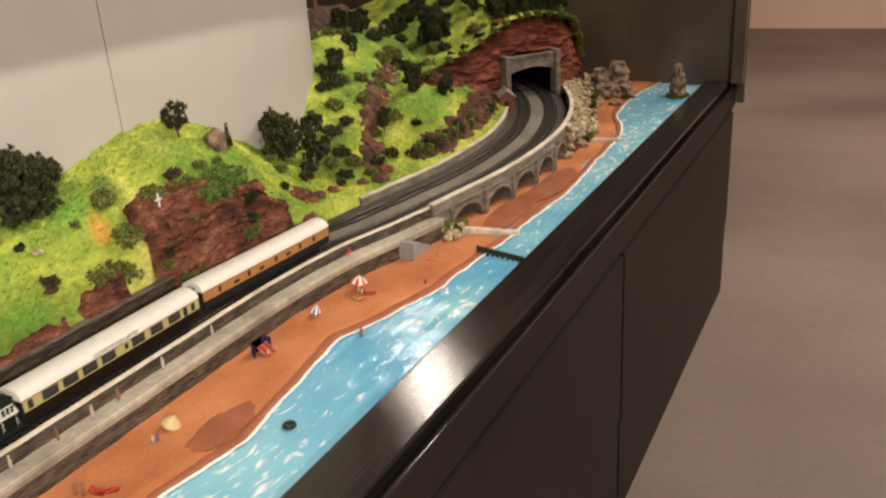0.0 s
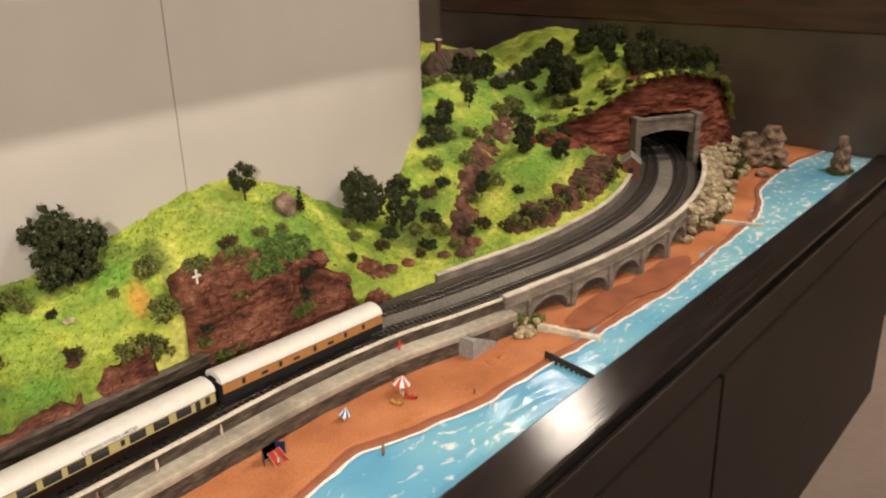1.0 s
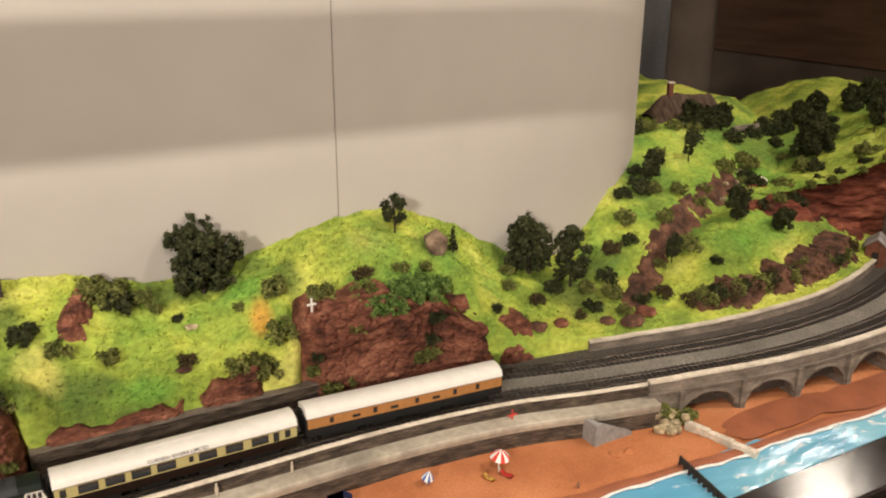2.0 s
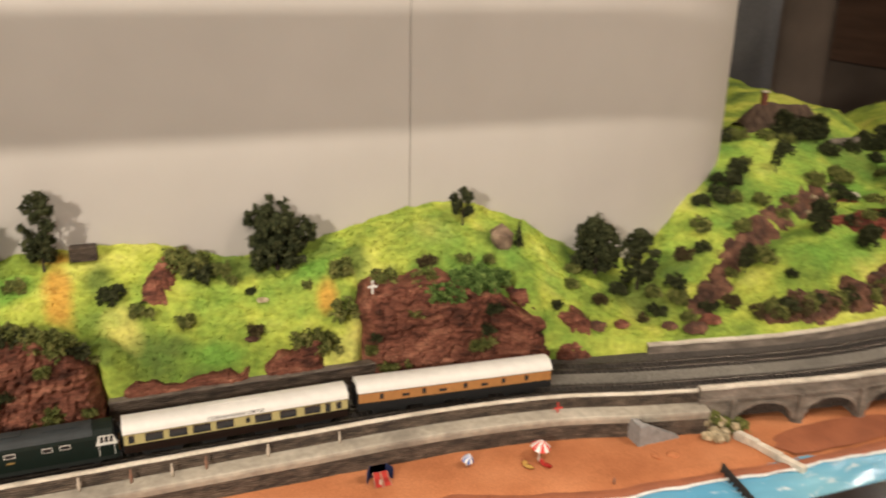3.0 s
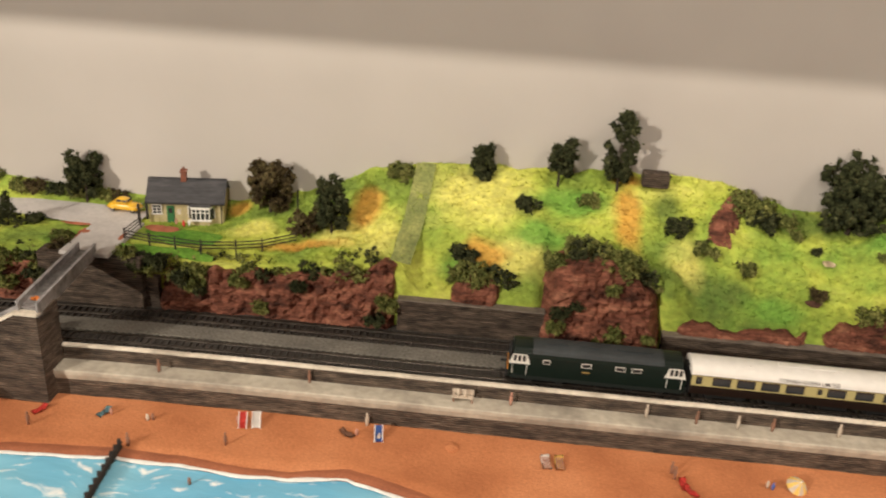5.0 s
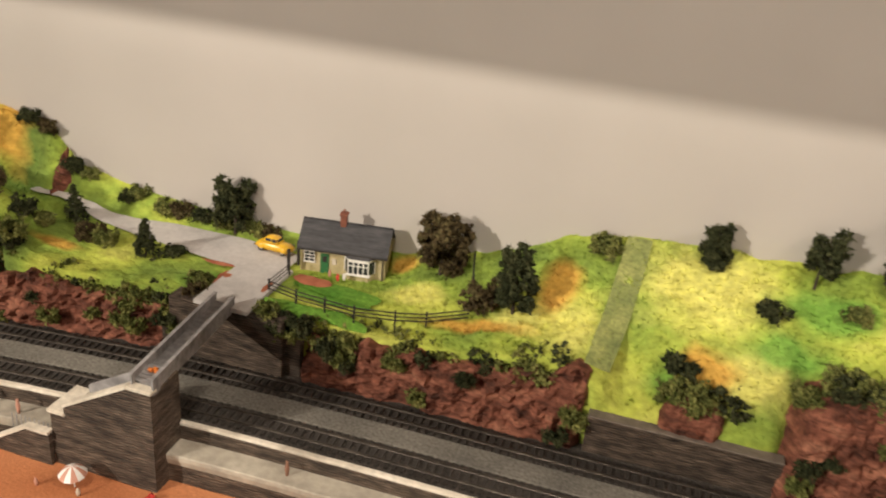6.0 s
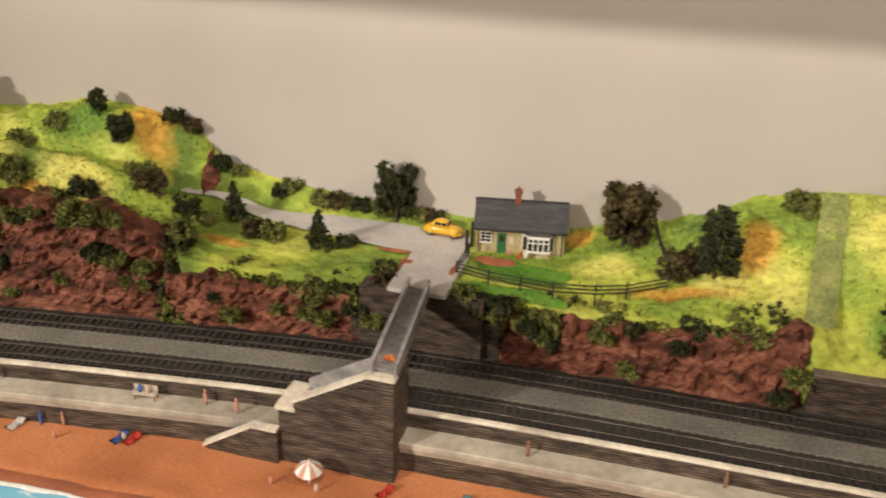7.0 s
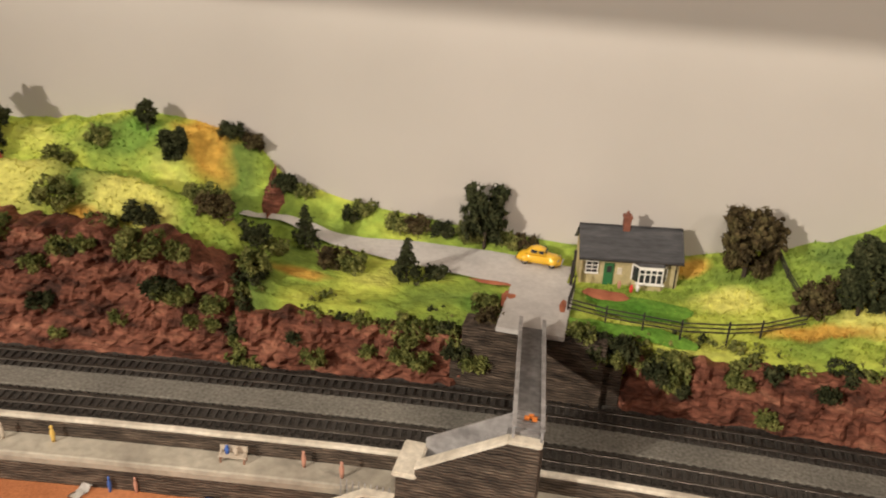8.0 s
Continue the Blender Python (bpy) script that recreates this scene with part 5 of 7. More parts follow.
def cottage():
    c = tagged(empty("cottage", pose(-1.072, -0.026, 0.1035, 0, 0, 10)), "small cream brick cottage with slate roof and bay window", "house")
    part("wall", boxed(-0.049, 0.049, -0.024, 0.020, -0.004, 0.033, bevel=0.0003), CREAM, c)
    g = bmesh.new()
    prism(g, [(-0.024, 0.033), (-0.002, 0.0515), (0.020, 0.033)], -0.049, 0.049)
    bmesh.ops.transform(g, matrix=TURN, verts=g.verts)
    bmesh.ops.recalc_face_normals(g, faces=g.faces)
    part("gable", g, CREAM, c)
    for y0, y1, z0, z1 in ((-0.0285, -0.002, 0.0300, 0.0540), (0.0245, -0.002, 0.0300, 0.0540)):
        r = bmesh.new()
        vs = [r.verts.new(p) for p in ((-0.052, y0, z0), (0.052, y0, z0), (0.052, y1, z1), (-0.052, y1, z1), (-0.052, y0, z0 + .0018), (0.052, y0, z0 + .0018), (0.052, y1, z1 + .0018), (-0.052, y1, z1 + .0018))]
        for f in ((3, 2, 1, 0), (4, 5, 6, 7), (0, 1, 5, 4), (1, 2, 6, 5), (2, 3, 7, 6), (3, 0, 4, 7)):
            r.faces.new([vs[k] for k in f])
        bmesh.ops.recalc_face_normals(r, faces=r.faces)
        part("roof", r, ROOF, c)
    part("ridge_tile", boxed(-0.052, 0.052, -0.0032, -0.0008, 0.0556, 0.0572, bevel=0.0004), ROOF, c)
    chim = part("chimney", boxed(-0.0085, -0.0015, -0.006, 0.003, 0.048, 0.066, bevel=0.0003), BRICK, c, "red brick chimney stack")
    part("chimney_cap", boxed(-0.0095, -0.0005, -0.007, 0.004, 0.0655, 0.068, bevel=0.0003), BRICK, chim)
    pot = tube(bmesh.new(), (-0.005, -0.0015, 0.068), (-0.005, -0.0015, 0.0725), 0.0017, 0.0013, 10)
    part("chimney_pot", pot, BRICK, chim)
    window(c, -0.038, 0.020, 0.011, 0.012, -0.0248, 2, 3)
    d = part("door", boxed(-0.0255, -0.0155, -0.0252, -0.0238, -0.001, 0.025, bevel=0.0003), GREEN, c, "green front door")
    part("door_pane", boxed(-0.0228, -0.0182, -0.0258, -0.0250, 0.015, 0.022), GLASSY, d)
    part("notice", boxed(-0.0120, -0.0075, -0.0250, -0.0236, 0.013, 0.020), COPING, c)
    outline = [(0.0025, -0.024), (0.0085, -0.033), (0.0315, -0.033), (0.0375, -0.024)]
    for z0, z1, m, nm in ((-0.002, 0.0085, CREAM, "bay_wall"), (0.0085, 0.0245, GLASSY, "bay_glass"), (0.0245, 0.0275, WHITE, "bay_head")):
        b = bmesh.new()
        lo, hi = [b.verts.new((x, y, z0)) for x, y in outline], [b.verts.new((x, y, z1)) for x, y in outline]
        b.faces.new(lo), b.faces.new(hi[::-1])
        for k in range(4):
            b.faces.new((lo[k], hi[k], hi[(k + 1) % 4], lo[(k + 1) % 4]))
        bmesh.ops.recalc_face_normals(b, faces=b.faces)
        part(nm, b, m, c)
    part("bay_sill", boxed(0.006, 0.034, -0.0352, -0.0300, 0.0070, 0.0088, bevel=0.0003), WHITE, c)
    for k in range(5):
        x = 0.0085 + 0.023 * k / 4
        part("glazing_bar", boxed(x - .0006, x + .0006, -0.0338, -0.0322, 0.0085, 0.0248), WHITE, c)
    for z in (0.0088, 0.0190, 0.0240):
        part("glazing_bar", boxed(0.0085, 0.0315, -0.0337, -0.0323, z - .0005, z + .0005), WHITE, c)
    for s in (1, -1):
        post = tube(bmesh.new(), (0.020 - s * 0.0172, -0.0245, 0.0085), (0.020 - s * 0.0172, -0.0245, 0.0248), 0.0008, n=6)
        part("glazing_bar", post, WHITE, c)
    broof = bmesh.new()
    lo = [broof.verts.new((x * 1.06 - 0.0012, y - 0.0012, 0.0275)) for x, y in outline]
    hi = [broof.verts.new((x, y, 0.0315)) for x, y in ((0.006, -0.0242), (0.010, -0.027), (0.030, -0.027), (0.034, -0.0242))]
    broof.faces.new(hi[::-1]), broof.faces.new(lo)
    for k in range(4):
        broof.faces.new((lo[k], hi[k], hi[(k + 1) % 4], lo[(k + 1) % 4]))
    bmesh.ops.recalc_face_normals(broof, faces=broof.faces)
    part("bay_roof", broof, ROOF, c)
    gut = tube(bmesh.new(), (-0.052, -0.0295, 0.0296), (0.052, -0.0295, 0.0296), 0.0009, n=8)
    part("gutter", gut, DARKWOOD, c)
    pipe = tube(bmesh.new(), (0.046, -0.0252, 0.0), (0.046, -0.0252, 0.03), 0.0007, n=6)
    part("downpipe", pipe, DARKWOOD, c)
    return c


cottage()
YELLOW = plain("yellow_car_paint", (0.75, 0.44, 0.03), 0.25, vary=0.04, clear=0.5)
TYRE = plain("tyre_rubber", (0.015, 0.015, 0.015), 0.85)
CHROME = plain("chrome", (0.6, 0.6, 0.6), 0.2, metal=1.0)


def small_car(m, paint, label):
    """A rounded little saloon with domed wings."""
    car = tagged(empty("car", m), label, "car")
    L = 0.0235

    def shell(profile, w_low, w_high, name, mat, lab=""):
        bm = bmesh.new()
        rows = []
        for x, z0, z1 in profile:
            ring = []
            for k in range(9):
                a = math.pi * k / 8
                w = w_low * (1 - abs(x / L) ** 3 * 0.35)
                y = -math.cos(a) * w
                z = z0 + (z1 - z0) * math.sin(a) ** 0.55
                ring.append(bm.verts.new((x, y, z)))
            rows.append(ring)
        for a, b in zip(rows, rows[1:]):
            for k in range(8):
                bm.faces.new((a[k], a[k + 1], b[k + 1], b[k]))
        bm.faces.new(rows[0][::-1]), bm.faces.new(rows[-1])
        for a, b in zip(rows, rows[1:]):
            bm.faces.new((a[0], b[0], b[8], a[8]))
        bmesh.ops.recalc_face_normals(bm, faces=bm.faces)
        return part(name, bm, mat, car, lab, True)

    shell([(-L, 0.0035, 0.0075), (-0.021, 0.003, 0.0095), (-0.016, 0.003, 0.0118), (-0.008, 0.003, 0.0125), (0.004, 0.003, 0.0128), (0.012, 0.003, 0.0128), (0.018, 0.003, 0.0112), (0.0225, 0.0035, 0.008), (L, 0.004, 0.006)], 0.0092, 0.0, "body", paint)
    shell([(-0.0075, 0.011, 0.0128), (-0.005, 0.011, 0.0172), (-0.001, 0.011, 0.0188), (0.005, 0.011, 0.0190), (0.010, 0.011, 0.0170), (0.0145, 0.011, 0.0132)], 0.0078, 0.0, "roof", paint)
    for s in (-1, 1):
        for x0, x1 in ((-0.0055, 0.0005), (0.0015, 0.0085)):
            part("window", boxed(x0, x1, s * 0.0068 - 0.0010, s * 0.0068 + 0.0010, 0.0132, 0.0166, bevel=0.0004), GLASSY, car)
        for x in (-0.0145, 0.0140):
            wheel = part("wheel", tube(bmesh.new(), (x, s * 0.0066, 0.0038), (x, s * 0.0092, 0.0038), 0.0038, n=16), TYRE, car)
            part("rim", tube(bmesh.new(), (x, s * 0.0092, 0.0038), (x, s * 0.0095, 0.0038), 0.0020, n=12), CHROME, wheel)
            wing = bmesh.new()
            bmesh.ops.create_uvsphere(wing, u_segments=14, v_segments=8, radius=1, matrix=Matrix.Translation((x, s * 0.0072, 0.0052)) @ Matrix.Diagonal((0.0058, 0.0026, 0.0046, 1)))
            part("wing", wing, paint, car, "", True)
        lamp = bmesh.new()
        bmesh.ops.create_uvsphere(lamp, u_segments=10, v_segments=6, radius=1, matrix=Matrix.Translation((-0.0208, s * 0.0066, 0.0085)) @ Matrix.Diagonal((0.0010, 0.0014, 0.0014, 1)))
        part("headlight", lamp, CHROME, car, "", True)
    part("windscreen", boxed(-0.0074, -0.0060, -0.0054, 0.0054, 0.0132, 0.0164, bevel=0.0003), GLASSY, car)
    for x in (-0.0242, 0.0242):
        part("bumper", boxed(x - 0.0006, x + 0.0006, -0.0078, 0.0078, 0.0042, 0.0056, bevel=0.0003), CHROME, car)
    return car


small_car(pose(-1.160, -0.034, ground_z(-1.16, -0.034) + 0.0045, 0, 0, 176), YELLOW, "small round yellow model car parked on the lane")
small_car(pose(-1.733, -0.134, ground_z(-1.733, -0.134) + 0.002, 0, 0, -6), plain("red_car_paint", (0.45, 0.03, 0.02), 0.3), "small red model car on the western hill")


def fence(pts, label, height=0.0145, level=0.1065):
    f = tagged(empty("fence"), label, "fence")
    for (x0, y0), (x1, y1) in zip(pts, pts[1:]):
        n = max(1, round(math.hypot(x1 - x0, y1 - y0) / 0.030))
        for k in range(n):
            a = Vector((x0 + (x1 - x0) * k / n, y0 + (y1 - y0) * k / n, 0))
            b = Vector((x0 + (x1 - x0) * (k + 1) / n, y0 + (y1 - y0) * (k + 1) / n, 0))
            a.z, b.z = max(level, ground_z(a.x, a.y)), max(level, ground_z(b.x, b.y))
            part("post", boxed(a.x - .0008, a.x + .0008, a.y - .0008, a.y + .0008, a.z - 0.014, a.z + height + 0.001), DARKWOOD, f)
            for h in (0.3, 0.6, 0.9):
                up = Vector((0, -0.001, height * h))
                bm = tube(bmesh.new(), a + up, b + up, 0.0008, n=4)
                part("rail", bm, DARKWOOD, f)
    return f


fence([(-1.119, -0.080), (-1.121, -0.124), (-1.085, -0.132), (-1.017, -0.137), (-0.975, -0.128), (-0.945, -0.116), (-0.905, -0.098)], "dark three-rail model fence round the garden")
fence([(-0.925, -0.012), (-0.918, -0.04), (-0.908, -0.066)], "dark rail fence across the field", 0.010)
for y in (-0.075, -0.05):
    tagged(mesh_object("gatepost", boxed(-1.1245, -1.1215, y, y + 0.003, 0.100, 0.135, bevel=0.0004), DARKWOOD), "tall dark gatepost beside the cottage", "post")

# ---- footbridge ----
CONCRETE = material("grey_concrete", [(0.19, 0.18, 0.178), (0.28, 0.265, 0.26), (0.35, 0.335, 0.33)], scale=40, rough=0.85, fine=(160, 0.15), bump=0.0004, bump_scale=200)
DECK = material("worn_deck", [(0.16, 0.152, 0.15), (0.25, 0.238, 0.232)], scale=50, rough=0.85, fine=(200, 0.2))
bridge = tagged(empty("footbridge"), "grey footbridge on a slate pier with stairs to the promenade", "footbridge")
SKEW = Matrix(((1, -0.115, 0, -1.1298), (0, 1, 0, -0.335), (0, 0, 1, 0), (0, 0, 0, 1)))


def bridge_part(name, x0, x1, y0, y1, z0, z1, mat, rise=0.0):
    bm = boxed(x0, x1, y0, y1, z0, z1)
    for v in bm.verts:
        v.co.z += rise * v.co.y
    bmesh.ops.transform(bm, matrix=SKEW, verts=bm.verts)
    return part(name, bm, mat, bridge)


SL = -0.045
bridge_part("deck", -0.0095, 0.0095, 0.004, 0.168, 0.1125, 0.1155, DECK, SL)
for s in (-1, 1):
    bridge_part("side", s * 0.0105 - 0.001, s * 0.0105 + 0.001, -0.001, 0.168, 0.108, 0.1235, CONCRETE, SL)
    bridge_part("handrail", s * 0.0105 - 0.0017, s * 0.0105 + 0.0017, -0.001, 0.168, 0.1237, 0.1252, CONCRETE, SL)
for k in range(5):
    bridge_part("step", -0.0094, 0.0094, 0.004 + 0.005 * k, 0.0085 + 0.005 * k, 0.1157, 0.1158 + 0.0006 * (k + 1), CONCRETE, SL)
pier = bmesh.new()
prism(pier, [(-1.227, -0.01), (-1.227, 0.060), (-1.212, 0.060), (-1.212, 0.070), (-1.143, 0.110), (-1.1195, 0.110), (-1.1195, -0.01)], -0.339, -0.333)
bmesh.ops.recalc_face_normals(pier, faces=pier.faces)
part("pier_face", pier, SLATE, bridge, "layered slate stair pier")
part("pier_side", boxed(-1.1240, -1.1195, -0.3329, -0.2965, -0.01, 0.110), SLATE, bridge)
part("pier_core", boxed(-1.227, -1.1245, -0.3329, -0.3005, -0.01, 0.050), SLATE, bridge)
for k in range(9):
    part("stair", boxed(-1.205 + 0.0082 * k, -1.205 + 0.0082 * (k + 1), -0.3329, -0.304, 0.050, 0.0545 + 0.0062 * k), CONCRETE, bridge)
back_side = bmesh.new()
prism(back_side, [(-1.212, 0.045), (-1.212, 0.072), (-1.143, 0.112), (-1.125, 0.112), (-1.125, 0.045)], -0.3039, -0.3010)
bmesh.ops.recalc_face_normals(back_side, faces=back_side.faces)
part("stair_side", back_side, CONCRETE, bridge)
cop = bmesh.new()
prism(cop, [(-1.212, 0.0705), (-1.212, 0.0735), (-1.1435, 0.1135), (-1.1435, 0.1105)], -0.3405, -0.3315)
bmesh.ops.recalc_face_normals(cop, faces=cop.faces)
part("coping", cop, COPING, bridge, "pale sloping coping")
part("coping", boxed(-1.1433, -1.1180, -0.3408, -0.3310, 0.1103, 0.1140, bevel=0.0008), COPING, bridge)
part("cap_stone", boxed(-1.230, -1.2105, -0.3410, -0.2990, 0.0603, 0.0650, bevel=0.0012), COPING, bridge)
# steps down to the beach
beach_stair = tagged(empty("beach_steps"), "slate steps with pale coping down to the beach", "steps")
bs = bmesh.new()
prism(bs, [(-1.300, -0.01), (-1.300, 0.006), (-1.252, 0.038), (-1.2275, 0.038), (-1.2275, -0.01)], -0.344, -0.339)
bmesh.ops.recalc_face_normals(bs, faces=bs.faces)
part("wing_wall", bs, SLATE, beach_stair)
bc = bmesh.new()
prism(bc, [(-1.303, 0.0055), (-1.303, 0.0085), (-1.252, 0.0412), (-1.2275, 0.0412), (-1.2275, 0.0382), (-1.252, 0.0382)], -0.3455, -0.3375)
bmesh.ops.recalc_face_normals(bc, faces=bc.faces)
part("coping", bc, COPING, beach_stair, "pale sloping coping")
for k in range(7):
    part("step", boxed(-1.298 + 0.0075 * k, -1.298 + 0.0075 * (k + 1), -0.3388, -0.326, -0.008, 0.004 + 0.0045 * k), CONCRETE, beach_stair)
for k in range(9):
    part("baluster", tube(bmesh.new(), (-1.272 + 0.005 * k, -0.338, 0.036 if k > 3 else 0.022 + 0.004 * k), (-1.272 + 0.005 * k, -0.338, 0.046), 0.0005, n=5), CONCRETE, beach_stair)

# ---- train ----
LOCO = plain("deep_green_paint", (0.005, 0.011, 0.0075), 0.5, spec=0.3, vary=0.1)
LOCOROOF = material("dark_grey_roof", [(0.024, 0.029, 0.031), (0.038, 0.045, 0.048)], scale=30, rough=0.65, fine=(200, 0.1))
IVORY = plain("ivory_cab_surround", (0.68, 0.66, 0.60), 0.5, vary=0.04)
UNDER = plain("black_underframe", (0.010, 0.010, 0.010), 0.7, vary=0.3)
CREAMC = plain("cream_coach_paint", (0.45, 0.38, 0.165), 0.4, vary=0.04)
CHOC = plain("chocolate_coach_paint", (0.018, 0.010, 0.007), 0.4, vary=0.1)
COACHROOF = plain("white_roof_paint", (0.80, 0.78, 0.73), 0.5, vary=0.04)
ORANGEC = plain("teak_orange_paint", (0.42, 0.19, 0.06), 0.45, vary=0.08)
LETTER = plain("dark_lettering", (0.015, 0.010, 0.008), 0.6)
BUFFER = plain("red_buffer_beam", (0.30, 0.07, 0.02), 0.6)


def side_at(x_centre, d=0.041):
    i = index_at(x_centre)
    return at_line(i, d, 0.0046), math.atan2(TAN[i][1], TAN[i][0])


def vehicle(name, xc, label, category):
    p, a = side_at(xc)
    return tagged(empty(name, Matrix.Translation(p) @ Matrix.Rotation(a, 4, "Z")), label, category, group="the passenger train")


def skin(profile, x0, x1, taper=None, n=2):
    """A closed section in y, z carried along x."""
    bm = bmesh.new()
    rows = []
    for k in range(n):
        x = x0 + (x1 - x0) * k / (n - 1)
        s = taper(x) if taper else 1
        rows.append([bm.verts.new((x, y * s, z)) for y, z in profile])
    for a, b in zip(rows, rows[1:]):
        for k in range(len(profile)):
            j = (k + 1) % len(profile)
            bm.faces.new((a[k], a[j], b[j], b[k]))
    bm.faces.new(rows[0]), bm.faces.new(rows[-1][::-1])
    bmesh.ops.recalc_face_normals(bm, faces=bm.faces)
    return bm


def bogie(v, x, n_axles=2, base=0.034):
    b = part("bogie", boxed(x - base / 2 - 0.006, x + base / 2 + 0.006, -0.0125, 0.0125, 0.0035, 0.0100, bevel=0.001), UNDER, v)
    for k in range(n_axles):
        xx = x - base / 2 + base * k / max(1, n_axles - 1)
        for s in (-1, 1):
            part("wheel", tube(bmesh.new(), (xx, s * 0.0072, 0.0062), (xx, s * 0.0095, 0.0062), 0.0062, n=18), UNDER, b)


loco = vehicle("diesel_locomotive", -0.529, "dark green model diesel locomotive with ivory cab windows", "locomotive")
HL = 0.0975
prof = [(-0.0165, 0.0095), (-0.0175, 0.013), (-0.0175, 0.036), (-0.0165, 0.0400), (0.0165, 0.0400), (0.0175, 0.036), (0.0175, 0.013), (0.0165, 0.0095)]
part("body", skin(prof, -HL + 0.010, HL - 0.010), LOCO, loco)
part("solebar", boxed(-HL + 0.003, HL - 0.003, -0.0178, 0.0178, 0.0085, 0.0125), plain("dark_solebar", (0.010, 0.014, 0.012), 0.55), loco)
rprof = [(-0.0163, 0.0401)] + [(-0.0155 * math.cos(math.pi * k / 10), 0.0415 + 0.0068 * math.sin(math.pi * k / 10)) for k in range(11)] + [(0.0163, 0.0401)]
part("roof", skin(rprof, -HL + 0.026, HL - 0.026), LOCOROOF, loco, "grey ribbed roof")
for x in (-0.045, -0.01, 0.03, 0.05):
    part("roof_grille", boxed(x - 0.010, x + 0.010, -0.006, 0.006, 0.0480, 0.0492, bevel=0.0004), LOCOROOF, loco)
for s in (-1, 1):
    cab = bmesh.new()
    xs = [s * (HL - 0.0102), s * (HL - 0.001), s * HL, s * (HL - 0.005), s * (HL - 0.0102)]
    prism(cab, [(s * (HL - 0.0102), 0.0095), (s * (HL - 0.0008), 0.0095), (s * HL, 0.026), (s * (HL - 0.005), 0.0400), (s * (HL - 0.0102), 0.0402)], -0.0168, 0.0168)
    bmesh.ops.recalc_face_normals(cab, faces=cab.faces)
    part("cab", cab, LOCO, loco)
    part("cab_roof", skin([(-0.0163, 0.0402)] + [(-0.0155 * math.cos(math.pi * k / 10), 0.0412 + 0.0060 * math.sin(math.pi * k / 10)) for k in range(11)] + [(0.0163, 0.0402)], s * (HL - 0.0258), s * (HL - 0.005)), LOCO, loco)
    band = bmesh.new()
    prism(band, [(s * (HL - 0.024), 0.0272), (s * (HL - 0.0004), 0.0272), (s * (HL - 0.0048), 0.0388), (s * (HL - 0.020), 0.0388)], -0.0181, 0.0181)
    bmesh.ops.recalc_face_normals(band, faces=band.faces)
    part("cab_surround", band, IVORY, loco, "ivory cab window surround")
    for a, b in ((0.0052, 0.0086), (0.0102, 0.0136), (0.0152, 0.0186)):
        for w in (-1, 1):
            part("cab_window", boxed(min(s * (HL - a), s * (HL - b)), max(s * (HL - a), s * (HL - b)), w * 0.0182 - 0.0004, w * 0.0182 + 0.0004, 0.0306, 0.0380, bevel=0.0002), GLASSY, loco)
    for y in (-0.0085, 0.0085):
        pane = boxed(-0.0006, 0.0006, y - 0.0068, y + 0.0068, -0.0045, 0.0045)
        bmesh.ops.transform(pane, matrix=Matrix.Translation((s * (HL - 0.0018), 0, 0.0335)) @ Matrix.Rotation(-s * 0.37, 4, "Y"), verts=pane.verts)
        part("windscreen", pane, GLASSY, loco)
    part("buffer_beam", boxed(min(s * HL, s * (HL + 0.002)), max(s * HL, s * (HL + 0.002)), -0.016, 0.016, 0.0085, 0.0155), UNDER, loco)
    part("warning_panel", boxed(min(s * (HL - 0.0006), s * (HL + 0.0008)), max(s * (HL - 0.0006), s * (HL + 0.0008)), -0.013, 0.013, 0.0157, 0.0225), plain("yellow_panel", (0.50, 0.20, 0.03), 0.5), loco)
    for y in (-0.0105, 0.0105):
        bf = part("buffer", tube(bmesh.new(), (s * (HL + 0.002), y, 0.0130), (s * (HL + 0.0068), y, 0.0130), 0.0014, n=10), UNDER, loco)
        part("buffer_head", tube(bmesh.new(), (s * (HL + 0.0068), y, 0.0130), (s * (HL + 0.0078), y, 0.0130), 0.0029, n=14), UNDER, bf)
    for w in (-1, 1):
        for a in (0.0045, 0.0205):
            part("handrail", tube(bmesh.new(), (s * (HL - a), w * 0.0180, 0.0145), (s * (HL - a), w * 0.0180, 0.0272), 0.0004, n=5), IVORY, loco)
    bogie(loco, s * 0.056)
for w in (-1, 1):
    for x, wd in ((-0.056, 0.0065), (-0.012, 0.0095), (0.025, 0.0095), (0.043, 0.0095)):
        fr = part("window_frame", boxed(x - wd / 2 - .0007, x + wd / 2 + .0007, w * 0.0176 - .0003, w * 0.0176 + .0003, 0.0293, 0.0347), IVORY, loco)
        part("window", boxed(x - wd / 2, x + wd / 2, w * 0.0179 - .0003, w * 0.0179 + .0003, 0.0300, 0.0340), GLASSY, fr)
    crest = boxed(-0.0160, -0.0080, w * 0.0177 - .0002, w * 0.0177 + .0002, 0.0225, 0.0245)
    part("crest", crest, plain("faded_gold", (0.25, 0.16, 0.05), 0.5), loco, "small gold emblem bar")
part("fuel_tank", boxed(-0.024, 0.024, -0.0135, 0.0135, 0.0045, 0.0090, bevel=0.001), UNDER, loco)


